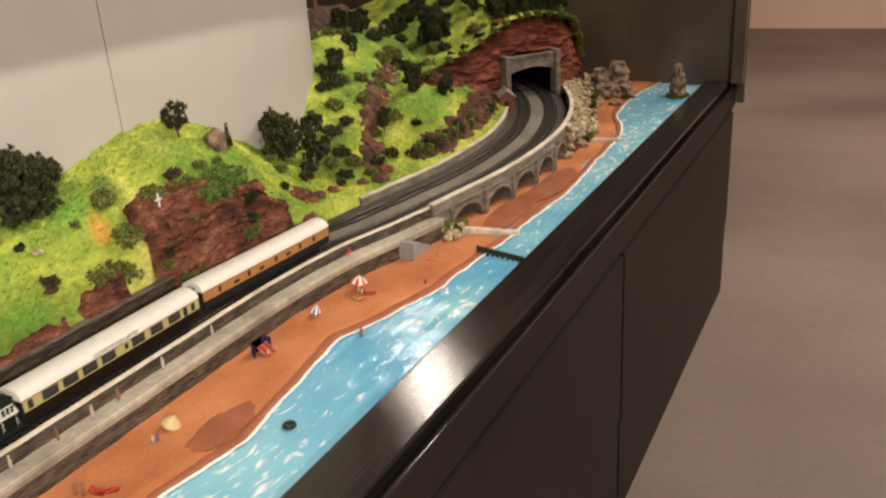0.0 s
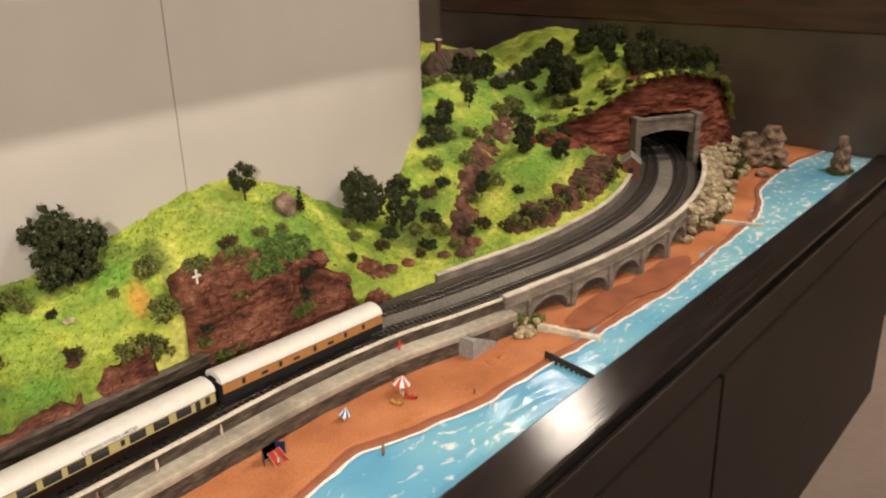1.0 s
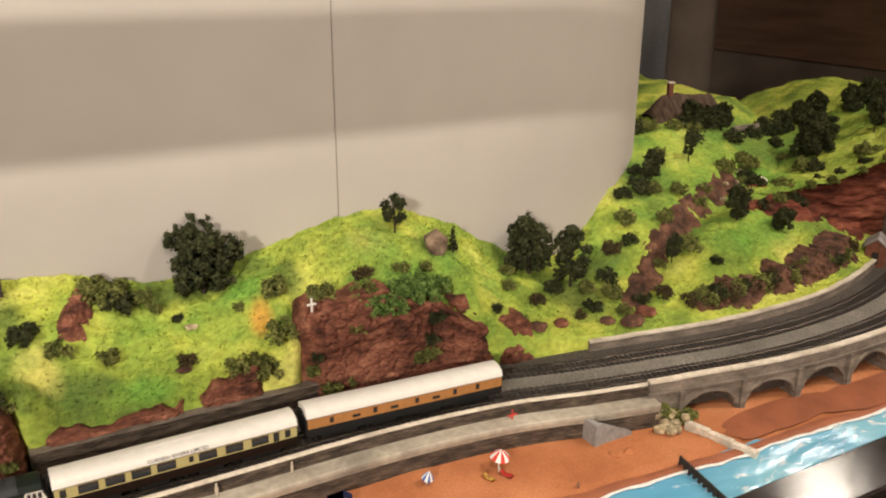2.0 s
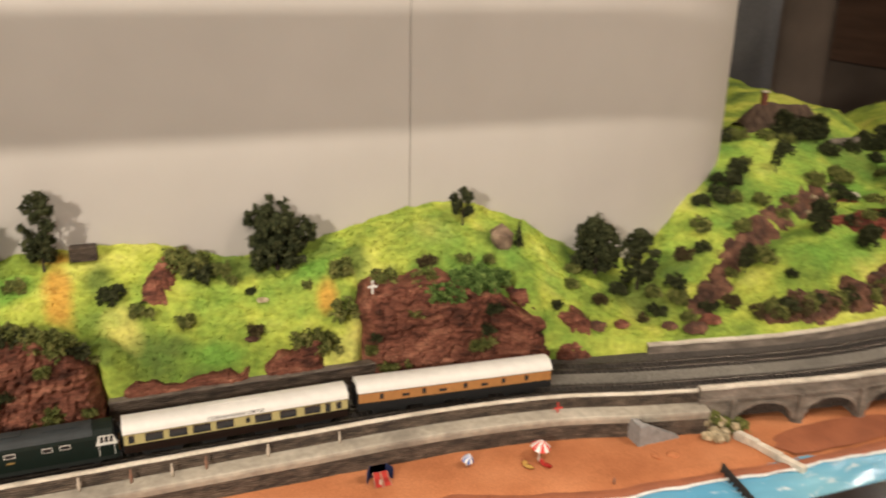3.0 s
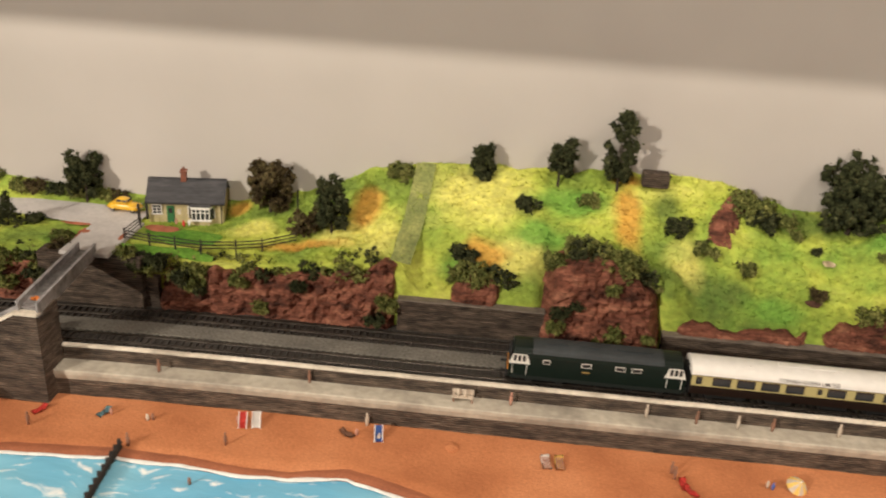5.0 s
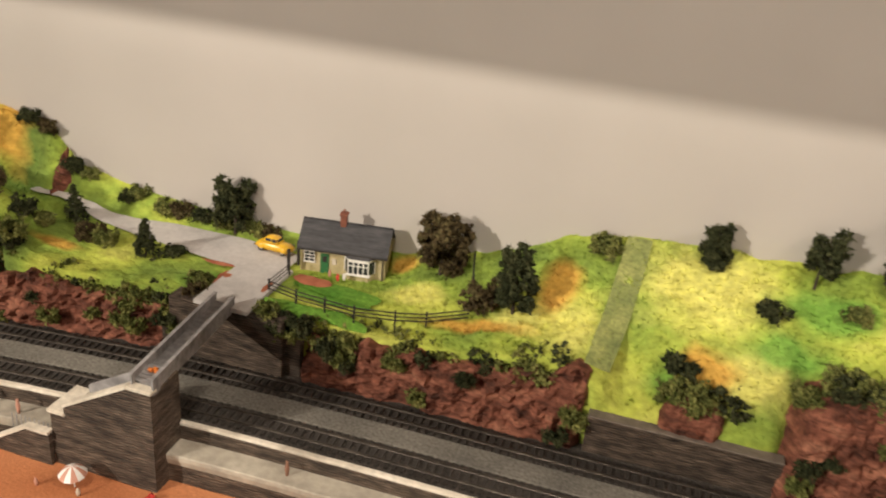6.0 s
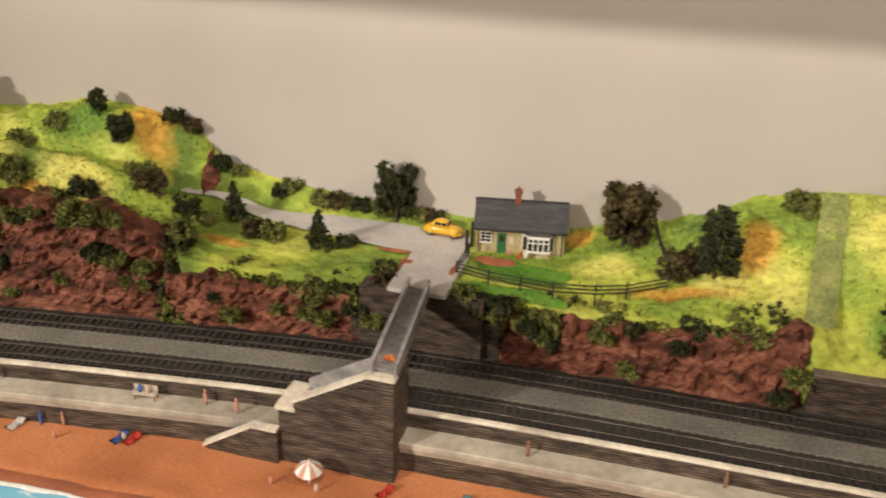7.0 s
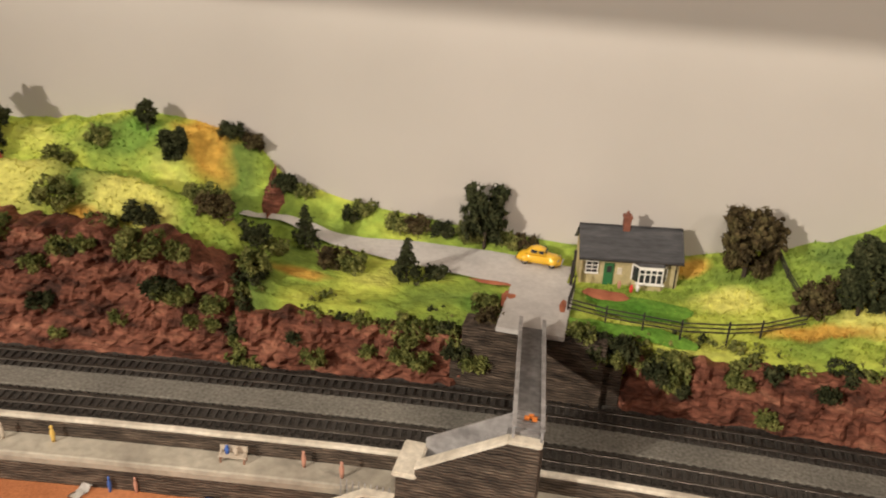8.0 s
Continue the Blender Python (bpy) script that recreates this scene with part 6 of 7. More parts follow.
def coach(name, xc, label, upper, lower, windows, lettering, roof_vents, board):
    c = vehicle(name, xc, label, "railway coach")
    h = 0.129
    part("body", skin([(-0.0172, 0.0105), (-0.0180, 0.0165), (-0.0182, 0.0215), (0.0182, 0.0215), (0.0180, 0.0165), (0.0172, 0.0105)], -h, h), lower, c, "dark lower panels" if lower is CHOC else "")
    part("upper_panel", skin([(-0.0182, 0.02155), (-0.0178, 0.0345), (0.0178, 0.0345), (0.0182, 0.02155)], -h, h), upper, c)
    rp = [(-0.0180 * math.cos(math.pi * k / 14), 0.0347 + 0.0125 * math.sin(math.pi * k / 14) ** 0.8) for k in range(15)]
    part("roof", skin(rp, -h - 0.0012, h + 0.0012), COACHROOF, c, "gleaming white curved roof")
    part("gutter", boxed(-h, h, -0.0184, 0.0184, 0.0343, 0.0349), plain("gutter_brown", (0.10, 0.07, 0.05), 0.6), c)
    for s in (-1, 1):
        part("end", skin([(-0.0165, 0.0105), (-0.0172, 0.034), (-0.011, 0.0435), (0.011, 0.0435), (0.0172, 0.034), (0.0165, 0.0105)], min(s * h, s * (h + 0.001)), max(s * h, s * (h + 0.001))), UNDER, c)
        part("gangway", boxed(min(s * (h + .0012), s * (h + .0046)), max(s * (h + .0012), s * (h + .0046)), -0.0065, 0.0065, 0.0120, 0.0400, bevel=0.0008), UNDER, c)
        part("coupling", boxed(min(s * (h + .001), s * (h + .0075)), max(s * (h + .001), s * (h + .0075)), -0.002, 0.002, 0.0075, 0.0100), UNDER, c)
        bogie(c, s * 0.088)
        part("underframe_box", boxed(s * 0.030 - 0.014, s * 0.030 + 0.014, -0.0135, 0.0135, 0.0040, 0.0104, bevel=0.0006), UNDER, c)
    for x, wd, ht, zc in windows:
        for w in (-1, 1):
            y = w * (0.01795)
            fr = part("window_frame", boxed(x - wd / 2 - .0007, x + wd / 2 + .0007, y - .0005, y + .0005, zc - ht / 2 - .0007, zc + ht / 2 + .0007, bevel=0.0003), lower if upper is CREAMC else plain("beading", (0.30, 0.12, 0.035), 0.5), c)
            part("window", boxed(x - wd / 2, x + wd / 2, y - .0008, y + .0008, zc - ht / 2, zc + ht / 2, bevel=0.0002), GLASSY, fr)
    for k in range(roof_vents):
        x = -h * 0.86 + 2 * h * 0.86 * k / max(1, roof_vents - 1)
        y = (-0.006, 0.005, -0.008)[k % 3]
        part("roof_vent", tube(bmesh.new(), (x, y, 0.0445), (x, y, 0.0475), 0.0013, 0.0010, 8), COACHROOF, c)
    if board:
        part("roof_hatch", boxed(-0.035, 0.033, -0.003, 0.003, 0.0468, 0.0480, bevel=0.0003), COACHROOF, c)
        curve = bpy.data.curves.new("lettering", "FONT")
        curve.body, curve.size, curve.align_x, curve.align_y, curve.extrude = lettering, 0.0054, "CENTER", "CENTER", 0.00005
        curve.offset = 0.00005
        tmp = new("lettering_curve", curve)
        me = bpy.data.meshes.new_from_object(tmp.evaluated_get(bpy.context.evaluated_depsgraph_get()))
        bpy.data.objects.remove(tmp)
        me.materials.clear()
        me.materials.append(LETTER)
        ob = new("lettering", me)
        ob.parent = c
        ob.matrix_local = Matrix.Translation((-0.004, -0.01765, 0.0381)) @ Matrix.Rotation(radians(66), 4, "X")
        ob["label"] = "dark roof-board lettering"
    return c


CW = [(-0.121, 0.0050, 0.0080, 0.0280)] + [(-0.0965 + 0.0262 * k + (0.004 if k > 3 else 0), 0.0185, 0.0090, 0.0280) for k in range(4)] + [(0.0085, 0.0036, 0.0055, 0.0285)]
CW += [(0.0265 + 0.0295 * k, 0.0185, 0.0090, 0.0280) for k in range(3)] + [(0.1045, 0.0055, 0.0100, 0.0275), (0.118, 0.0052, 0.0080, 0.0280)]
coach("passenger_coach", -0.2940, "chocolate and cream model coach with a white roof", CREAMC, CHOC, CW, "CORNISH RIVIERA LIMITED", 11, True)
BW = [(-0.100, 0.0045, 0.0070, 0.0285), (-0.069, 0.0095, 0.0035, 0.0268), (-0.045, 0.0045, 0.0070, 0.0285), (-0.020, 0.0095, 0.0035, 0.0268), (0.010, 0.0045, 0.0070, 0.0285), (0.036, 0.0095, 0.0035, 0.0268),
      (0.062, 0.0045, 0.0070, 0.0285), (0.094, 0.0045, 0.0070, 0.0285)]
coach("passenger_coach", -0.0240, "teak-orange model parcels coach with a white roof", ORANGEC, UNDER, BW, "", 0, False)

# ---- hut and thatched cottage beyond ----
hut = tagged(empty("lineside_hut", pose(0.955, -0.208, float(lift(0.95)) + 0.006, 0, 0, 30) @ Matrix.Diagonal((1.15, 1.15, 1.15, 1))), "small red brick lineside hut with grey roof", "hut")
part("wall", boxed(-0.020, 0.020, -0.015, 0.015, -0.012, 0.028, bevel=0.0004), BRICK, hut)
hg = prism(bmesh.new(), [(-0.015, 0.028), (0.0, 0.040), (0.015, 0.028)], -0.020, 0.020)
bmesh.ops.transform(hg, matrix=TURN, verts=hg.verts)
bmesh.ops.recalc_face_normals(hg, faces=hg.faces)
part("gable", hg, BRICK, hut)
for s in (-1, 1):
    r = bmesh.new()
    vs = [r.verts.new(p) for p in ((-0.023, s * 0.019, 0.0262), (0.023, s * 0.019, 0.0262), (0.023, 0, 0.0410), (-0.023, 0, 0.0410), (-0.023, s * 0.019, 0.0282), (0.023, s * 0.019, 0.0282), (0.023, 0, 0.0430), (-0.023, 0, 0.0430))]
    for f in ((3, 2, 1, 0), (4, 5, 6, 7), (0, 1, 5, 4), (1, 2, 6, 5), (2, 3, 7, 6), (3, 0, 4, 7)):
        r.faces.new([vs[k] for k in f])
    bmesh.ops.recalc_face_normals(r, faces=r.faces)
    part("roof", r, CONCRETE, hut)
part("door", boxed(-0.0206, -0.0198, -0.005, 0.005, 0.0, 0.020), DARKWOOD, hut)
part("window", boxed(-0.006, 0.006, -0.0156, -0.0148, 0.010, 0.020), GLASSY, hut)

THATCH = material("brown_thatch", [(0.045, 0.028, 0.019), (0.085, 0.054, 0.035), (0.125, 0.085, 0.058)], scale=40, rough=0.95, bump=0.0025, bump_scale=220, stretch=(3, 1, 1), fine=(260, 0.3))
PLASTER = plain("pale_plaster", (0.58, 0.52, 0.42), 0.85)
th_c = tagged(empty("thatched_cottage", pose(0.872, 0.215, 0.240, 0, 0, -14) @ Matrix.Diagonal((0.86, 0.86, 0.86, 1))), "half-timbered model cottage with brown thatched roof", "house")
part("wall", boxed(-0.085, 0.085, -0.035, 0.035, -0.02, 0.034), PLASTER, th_c)
tv, tf = [], []
NT = 40
for i in range(NT + 1):
    u = i / NT
    x = -0.098 + 0.196 * u
    hip = min(1, min(u, 1 - u) / 0.16)
    for j in range(17):
        v = j / 16 * 2 - 1
        y = v * 0.050
        z = 0.030 + (0.058 * (1 - abs(v) ** 1.25)) * (0.25 + 0.75 * hip ** 0.7) + 0.006 * math.exp(-((u - 0.35) / 0.1) ** 2) * (1 - abs(v))
        tv.append((x, y, z + 0.0022 * nz(x * 90, y * 90, 3)))
for i in range(NT):
    for j in range(16):
        k = i * 17 + j
        tf.append((k, k + 17, k + 18, k + 1))
base = len(tv)
tv += [(-0.098, -0.05, 0.027), (0.098, -0.05, 0.027), (0.098, 0.05, 0.027), (-0.098, 0.05, 0.027)]
tf.append((base, base + 3, base + 2, base + 1))
raw("roof", tv, tf, THATCH, th_c)
tch = part("chimney", boxed(-0.050, -0.038, -0.006, 0.006, 0.07, 0.118, bevel=0.0006), BRICK, th_c, "tall red brick chimney")
part("chimney_cap", boxed(-0.052, -0.036, -0.008, 0.008, 0.116, 0.120, bevel=0.0006), COPING, tch)
for k in range(12):
    x = -0.083 + 0.166 * k / 11
    part("timber", boxed(x - 0.0014, x + 0.0014, -0.0366, -0.0346, -0.02, 0.034), DARKWOOD, th_c)
for z in (0.005, 0.020, 0.032):
    part("timber", boxed(-0.085, 0.085, -0.0370, -0.0344, z - 0.0013, z + 0.0013), DARKWOOD, th_c)
for k in range(5):
    y = -0.033 + 0.066 * k / 4
    part("timber", boxed(0.0846, 0.0866, y - 0.0013, y + 0.0013, -0.02, 0.034), DARKWOOD, th_c)
for x in (-0.05, 0.0, 0.05):
    window(th_c, x, 0.012, 0.016, 0.010, -0.0356, 3, 2)
yard = tagged(mesh_object("garden_wall", boxed(0.955, 1.03, 0.150, 0.156, 0.20, 0.252, bevel=0.001), STONE), "low grey wall beside the thatched cottage", "wall")

# ---- rocks of the sea embankment ----
rng = np.random.default_rng(21)
for k in range(190):
    x = 0.80 + 0.62 * rng.random() ** 0.9
    i = index_at(min(x, 1.15))
    top = LINE[i] + NOR[i] * -0.012
    foot_y = knots(x, (0.80, -0.412), (0.95, -0.420), (1.05, -0.400), (1.2, -0.345), (1.33, -0.325), (1.45, -0.32))
    top_y = top[1] if x < 1.15 else knots(x, (1.15, -0.285), (1.3, -0.255), (1.45, -0.26))
    v = rng.random()
    y = top_y + (foot_y - top_y) * v
    zt = (float(lift(x)) + 0.016) if x < 1.15 else knots(x, (1.15, 0.085), (1.3, 0.075), (1.45, 0.06))
    boulder("boulder", x, y, zt * (1 - v) + 0.006 * v, 0.008 + 0.007 * rng.random(), 400 + k, label="pale rough boulder of the sea embankment", group="embankment boulders")
fill_v, fill_f = [], []
for i in range(41):
    x = 0.79 + 0.70 * i / 40
    k = index_at(min(x, 1.15))
    ty = (LINE[k] + NOR[k] * -0.008)[1] if x < 1.15 else knots(x, (1.15, -0.282), (1.3, -0.25), (1.5, -0.25))
    fy = knots(x, (0.79, -0.408), (0.95, -0.416), (1.05, -0.396), (1.2, -0.341), (1.33, -0.321), (1.5, -0.31))
    zt = (float(lift(x)) + 0.008) if x < 1.15 else knots(x, (1.15, 0.075), (1.3, 0.065), (1.5, 0.04))
    fill_v += [(x, ty + 0.003, zt), (x, ty, zt), (x, (ty + fy) / 2, zt * 0.55), (x, fy - 0.004, -0.004)]
for i in range(40):
    for j in range(3):
        a = 4 * i + j
        fill_f.append((a, a + 1, a + 5, a + 4))
tagged(raw("ground_embankment", fill_v, fill_f, EARTH), "earth core of the boulder embankment", "embankment", kind="structure")
for k in range(26):
    x = 0.80 + 0.62 * rng.random()
    fy = knots(x, (0.80, -0.410), (0.95, -0.418), (1.05, -0.398), (1.2, -0.343), (1.45, -0.32))
    bush(x, fy + 0.03 * rng.random(), 0.012 + 0.010 * rng.random(), 420 + k, z=0.006 + 0.03 * rng.random(), label="small green tuft between the boulders")


def crag(name, x, y, h, w, seed, label):
    verts, faces = [], []
    rows, cols = 18, 26
    for i in range(rows + 1):
        t = i / rows
        for j in range(cols):
            a = 6.2832 * j / cols
            r = w * 0.5 * (1 - 0.62 * t) * (1 + 0.55 * nz(math.cos(a) * 1.6, math.sin(a) * 1.6, t * 5 + seed) + 0.35 * nz(math.cos(a) * 4, math.sin(a) * 4, t * 9 + seed))
            verts.append((x + r * math.cos(a) + 0.10 * w * t * nz(t * 3, seed), y + r * math.sin(a) * 0.8, -0.005 + (h + 0.005) * t))
    verts.append((x + 0.1 * w * nz(3, seed), y, h * 1.04))
    for i in range(rows):
        for j in range(cols):
            k = i * cols + j
            m = i * cols + (j + 1) % cols
            faces.append((k, m, m + cols, k + cols))
    for j in range(cols):
        faces.append((rows * cols + j, rows * cols + (j + 1) % cols, len(verts) - 1))
    return tagged(raw(name, verts, faces, CRAG), label, "rock")


crag("sea_stack", 1.475, -0.500, 0.088, 0.062, 3, "brown sea stack standing in the water")
crag("rock_crag", 1.455, -0.335, 0.095, 0.12, 8, "brown rock crag at the end of the beach")
crag("rock_crag", 1.40, -0.30, 0.085, 0.10, 12, "brown rock crag at the end of the beach")
for k in range(10):
    a = k * 0.63
    bush(1.475 + 0.028 * math.cos(a), -0.50 + 0.022 * math.sin(a), 0.014, 460 + k, z=0.002, label="weed at the foot of the sea stack")
for k in range(8):
    bush(1.41 + 0.015 * k, -0.372 + 0.004 * k, 0.018, 480 + k, z=0.008, label="weed at the foot of the crag")
boulder("boulder", 1.33, -0.365, 0.008, 0.016, 61, CRAG, "flat brown rock lying on the sand", 0.5)
for k, (x, y, r) in enumerate(((0.282, -0.386, .009), (0.295, -0.380, .010), (0.300, -0.395, .008), (0.31, -0.384, .009), (0.288, -0.398, .007), (0.305, -0.372, .010), (0.318, -0.392, .007), (0.29, -0.37, .009))):
    boulder("boulder", x, y, 0.008 + 0.010 * (k > 4), r, 30 + k, label="pale boulder at the foot of the viaduct", group="viaduct boulders")
bush(0.325, -0.378, 0.030, 41, z=0.006, label="green weed among the boulders")
bush(0.30, -0.368, 0.022, 42, z=0.016, label="yellow green weed among the boulders")


# ---- groynes and jetties ----
def jetty(name, a, b, w, z0, z1, mat, label, n=9):
    a, b = Vector((*a, 0)), Vector((*b, 0))
    j = tagged(empty(name), label, "groyne")
    side = Vector((-(b - a).y, (b - a).x, 0)).normalized() * w / 2
    for k in range(n):
        p, q = a.lerp(b, k / n), a.lerp(b, (k + 0.96) / n)
        top = z0 + (z1 - z0) * (k + 0.5) / n + 0.0006 * ((k * 7) % 3)
        bm = bmesh.new()
        vs = [bm.verts.new((v.x, v.y, z)) for z in (-0.008, top) for v in (p - side, q - side, q + side, p + side)]
        for f in ((3, 2, 1, 0), (4, 5, 6, 7), (0, 1, 5, 4), (1, 2, 6, 5), (2, 3, 7, 6), (3, 0, 4, 7)):
            bm.faces.new([vs[i] for i in f])
        bmesh.ops.recalc_face_normals(bm, faces=bm.faces)
        part("block", bm, mat, j)
    return j


jetty("stone_jetty", (0.318, -0.394), (0.352, -0.484), 0.009, 0.014, 0.005, COPING, "pale stone jetty running into the sea")
jetty("stone_jetty", (0.945, -0.418), (0.985, -0.495), 0.009, 0.010, 0.004, COPING, "pale stone jetty running into the sea")


def groyne(a, b, n, label):
    g = tagged(empty("timber_groyne"), label, "groyne")
    a, b = Vector((*a, 0)), Vector((*b, 0))
    for k in range(n + 1):
        p = a.lerp(b, k / n)
        part("post", tube(bmesh.new(), (p.x, p.y, -0.008), (p.x + 0.0006, p.y, 0.013 - 0.006 * k / n), 0.0024, 0.0020, 8), DARKWOOD, g)
    for h in (0.003, 0.0075):
        bm = tube(bmesh.new(), a + Vector((0.002, 0, h + 0.002)), b + Vector((0.002, 0, h - 0.003)), 0.0022, 0.0022, 6)
        part("beam", bm, DARKWOOD, g)
    return g


groyne((0.252, -0.452), (0.243, -0.533), 9, "dark timber groyne at the water's edge")
groyne((-1.014, -0.398), (-1.008, -0.533), 14, "dark timber groyne at the water's edge")
ramp = tagged(empty("slipway_wall"), "grey concrete slipway wall on the beach", "wall")
rb = prism(bmesh.new(), [(0.186, -0.006), (0.186, 0.030), (0.196, 0.031), (0.246, 0.006), (0.246, -0.006)], -0.372, -0.364)
bmesh.ops.recalc_face_normals(rb, faces=rb.faces)
PALEGREY = material("pale_concrete", [(0.22, 0.21, 0.20), (0.30, 0.29, 0.28)], scale=40, rough=0.85, fine=(160, 0.15))
part("face", rb, PALEGREY, ramp)
rc = boxed(0.184, 0.194, -0.3735, -0.345, -0.006, 0.032, bevel=0.0008)
part("end_pillar", rc, PALEGREY, ramp)
part("marker_post", tube(bmesh.new(), (0.222, -0.355, 0.0), (0.222, -0.355, 0.034), 0.0009, n=6), CONCRETE, ramp)
cross = tagged(empty("hill_cross", pose(-0.104, -0.158, 0.172)), "small white cross marker on the cliff top", "marker")
part("upright", boxed(-0.0012, 0.0012, -0.001, 0.001, -0.006, 0.013), WHITE, cross)
part("arm", boxed(-0.006, 0.006, -0.0012, 0.0012, 0.003, 0.0055), WHITE, cross)

# ---- things on the beach and the promenade ----
RED = plain("red_cloth", (0.62, 0.055, 0.04), 0.8)
BLUE = plain("blue_cloth", (0.05, 0.12, 0.40), 0.8)
NAVY = plain("navy_canvas", (0.02, 0.035, 0.12), 0.8)
TEAL = plain("teal_cloth", (0.13, 0.25, 0.28), 0.8)
YELLOWC = plain("yellow_cloth", (0.72, 0.48, 0.12), 0.8)
PINK = plain("pink_paint", (0.48, 0.24, 0.17), 0.7)
PALE = plain("pale_paint", (0.52, 0.44, 0.35), 0.7)
TANP = plain("tan_paint", (0.24, 0.12, 0.075), 0.7)


def towel(x, y, mat, label, turn=0.0, w=0.0075, l=0.018, z=0.0052, stripe=None):
    t = tagged(empty("beach_towel", pose(x, y, z, 0, 0, turn)), label, "towel", group="beach towels")
    bm = bmesh.new()
    rows = [[bm.verts.new((-w / 2 + w * i / 4, -l / 2 + l * j / 8, 0.0006 * math.sin(j * 1.3 + i) + (0.0025 if j > 6 else 0))) for i in range(5)] for j in range(9)]
    for j in range(8):
        for i in range(4):
            bm.faces.new((rows[j][i], rows[j][i + 1], rows[j + 1][i + 1], rows[j + 1][i]))
    r = bmesh.ops.solidify(bm, geom=bm.faces[:], thickness=0.0009)
    part("cloth", bm, mat, t, "", True)
    if stripe:
        for s in (-0.3, 0.0, 0.3):
            part("stripe", boxed(w * s - 0.0006, w * s + 0.0006, -l / 2, l / 2 - 0.004, 0.0009, 0.0022), stripe, t)
    return t


def figure(x, y, mat, label, h=0.0165, z=0.004, low=False, turn=0.0):
    """A plain peg shape."""
    bm = bmesh.new()
    if low:
        h = 0.0085
    rings = [(0.0014, 0.0), (0.0018, 0.25), (0.0022, 0.55), (0.0018, 0.70), (0.0009, 0.78), (0.0014, 0.86), (0.0014, 0.95), (0.0006, 1.0)]
    prev = None
    for r, t in rings:
        ring = [bm.verts.new((r * math.cos(6.2832 * k / 9), 0.75 * r * math.sin(6.2832 * k / 9), h * t)) for k in range(9)]
        if prev:
            for k in range(9):
                bm.faces.new((prev[k], prev[(k + 1) % 9], ring[(k + 1) % 9], ring[k]))
        else:
            bm.faces.new(ring[::-1])
        prev = ring
    bm.faces.new(prev)
    ob = mesh_object("figurine", bm, mat, True)
    ob.matrix_world = pose(x, y, z, 0, 0, turn)
    return tagged(ob, label, "figurine", group="painted figurines")


def parasol(x, y, a_mat, b_mat, label, z=0.003, h=0.026, r=0.0125, tilt=8):
    p = tagged(empty("parasol", pose(x, y, z, tilt, tilt * 0.4, 0)), label, "parasol", group="parasols")
    part("pole", tube(bmesh.new(), (0, 0, -0.002), (0, 0, h), 0.0006, n=6), WHITE, p)
    for k in range(12):
        bm = bmesh.new()
        a0, a1 = 6.2832 * k / 12, 6.2832 * (k + 1) / 12
        rows = []
        for t in (0.05, 0.4, 0.75, 1.0):
            rows.append([bm.verts.new((r * t * math.cos(a), r * t * math.sin(a), h - 0.0095 * t ** 1.8)) for a in (a0, a1)])
        for u, v in zip(rows, rows[1:]):
            bm.faces.new((u[0], u[1], v[1], v[0]))
        part("panel", bm, (a_mat, b_mat)[k % 2], p)
    part("finial", tube(bmesh.new(), (0, 0, h - 0.0003), (0, 0, h + 0.0025), 0.0008, 0.0004, 6), WHITE, p)
    return p


def deckchair(x, y, mat, label, turn=0.0, z=0.004, wood=WHITE):
    d = tagged(empty("deckchair", pose(x, y, z, 0, 0, turn)), label, "deckchair", group="deckchairs")
    for s in (-0.0042, 0.0042):
        part("frame", tube(bmesh.new(), (s, -0.008, 0.0), (s, 0.008, 0.011), 0.0005, n=5), wood, d)
        part("leg", tube(bmesh.new(), (s, 0.006, 0.0), (s, -0.005, 0.0055), 0.0005, n=5), wood, d)
    bm = bmesh.new()
    rows = []
    for k in range(7):
        t = k / 6
        rows.append([bm.verts.new((sx, -0.0075 + 0.0155 * t, 0.0008 + 0.0102 * t - 0.0024 * math.sin(math.pi * t))) for sx in (-0.0038, 0.0038)])
    for u, v in zip(rows, rows[1:]):
        bm.faces.new((u[0], u[1], v[1], v[0]))
    bmesh.ops.solidify(bm, geom=bm.faces[:], thickness=0.0005)
    part("canvas", bm, mat, d)
    return d


towel(-1.122, -0.353, RED, "bright red towel on the sand", -28)
towel(-1.054, -0.346, TEAL, "blue-grey towel on the sand", -22)
towel(-0.438, -0.362, RED, "red towel on the sand", 6)
towel(-0.578, -0.350, WHITE, "white patterned towel on the sand", 8, 0.0095, 0.021, stripe=PINK)
towel(-0.564, -0.349, YELLOWC, "orange and yellow towel on the sand", 4, 0.0095, 0.021, stripe=PINK)
towel(-1.488, -0.369, WHITE, "white towel on the sand", -14, 0.010)
towel(-1.383, -0.357, BLUE, "blue beach towel on the sand", -14, 0.009)
towel(-1.371, -0.355, RED, "red beach towel on the sand", -14, 0.009)
towel(0.030, -0.368, YELLOWC, "yellow airbed on the sand", 20, 0.0075, 0.017)
towel(0.052, -0.372, RED, "red towel below the parasol", 24)
towel(-0.432, -0.372, RED, "red towel near the water", 40)
towel(-0.790, -0.338, TANP, "pink towel on the sand", 60)
deckchair(-0.903, -0.340, RED, "red deckchair on the sand", 12)
deckchair(-0.889, -0.337, WHITE, "white and blue deckchair on the sand", 12)
deckchair(-0.756, -0.338, BLUE, "blue deckchair on the sand", 10)
deckchair(-0.1525, -0.343, RED, "faded red deckchair before the windbreak", -4, wood=PINK)
deckchair(-0.1425, -0.343, RED, "faded red deckchair before the windbreak", 4, wood=PINK)
screen = tagged(empty("windbreak", pose(-0.148, -0.330, 0.003)), "navy canvas windbreak behind the deckchairs", "windbreak")
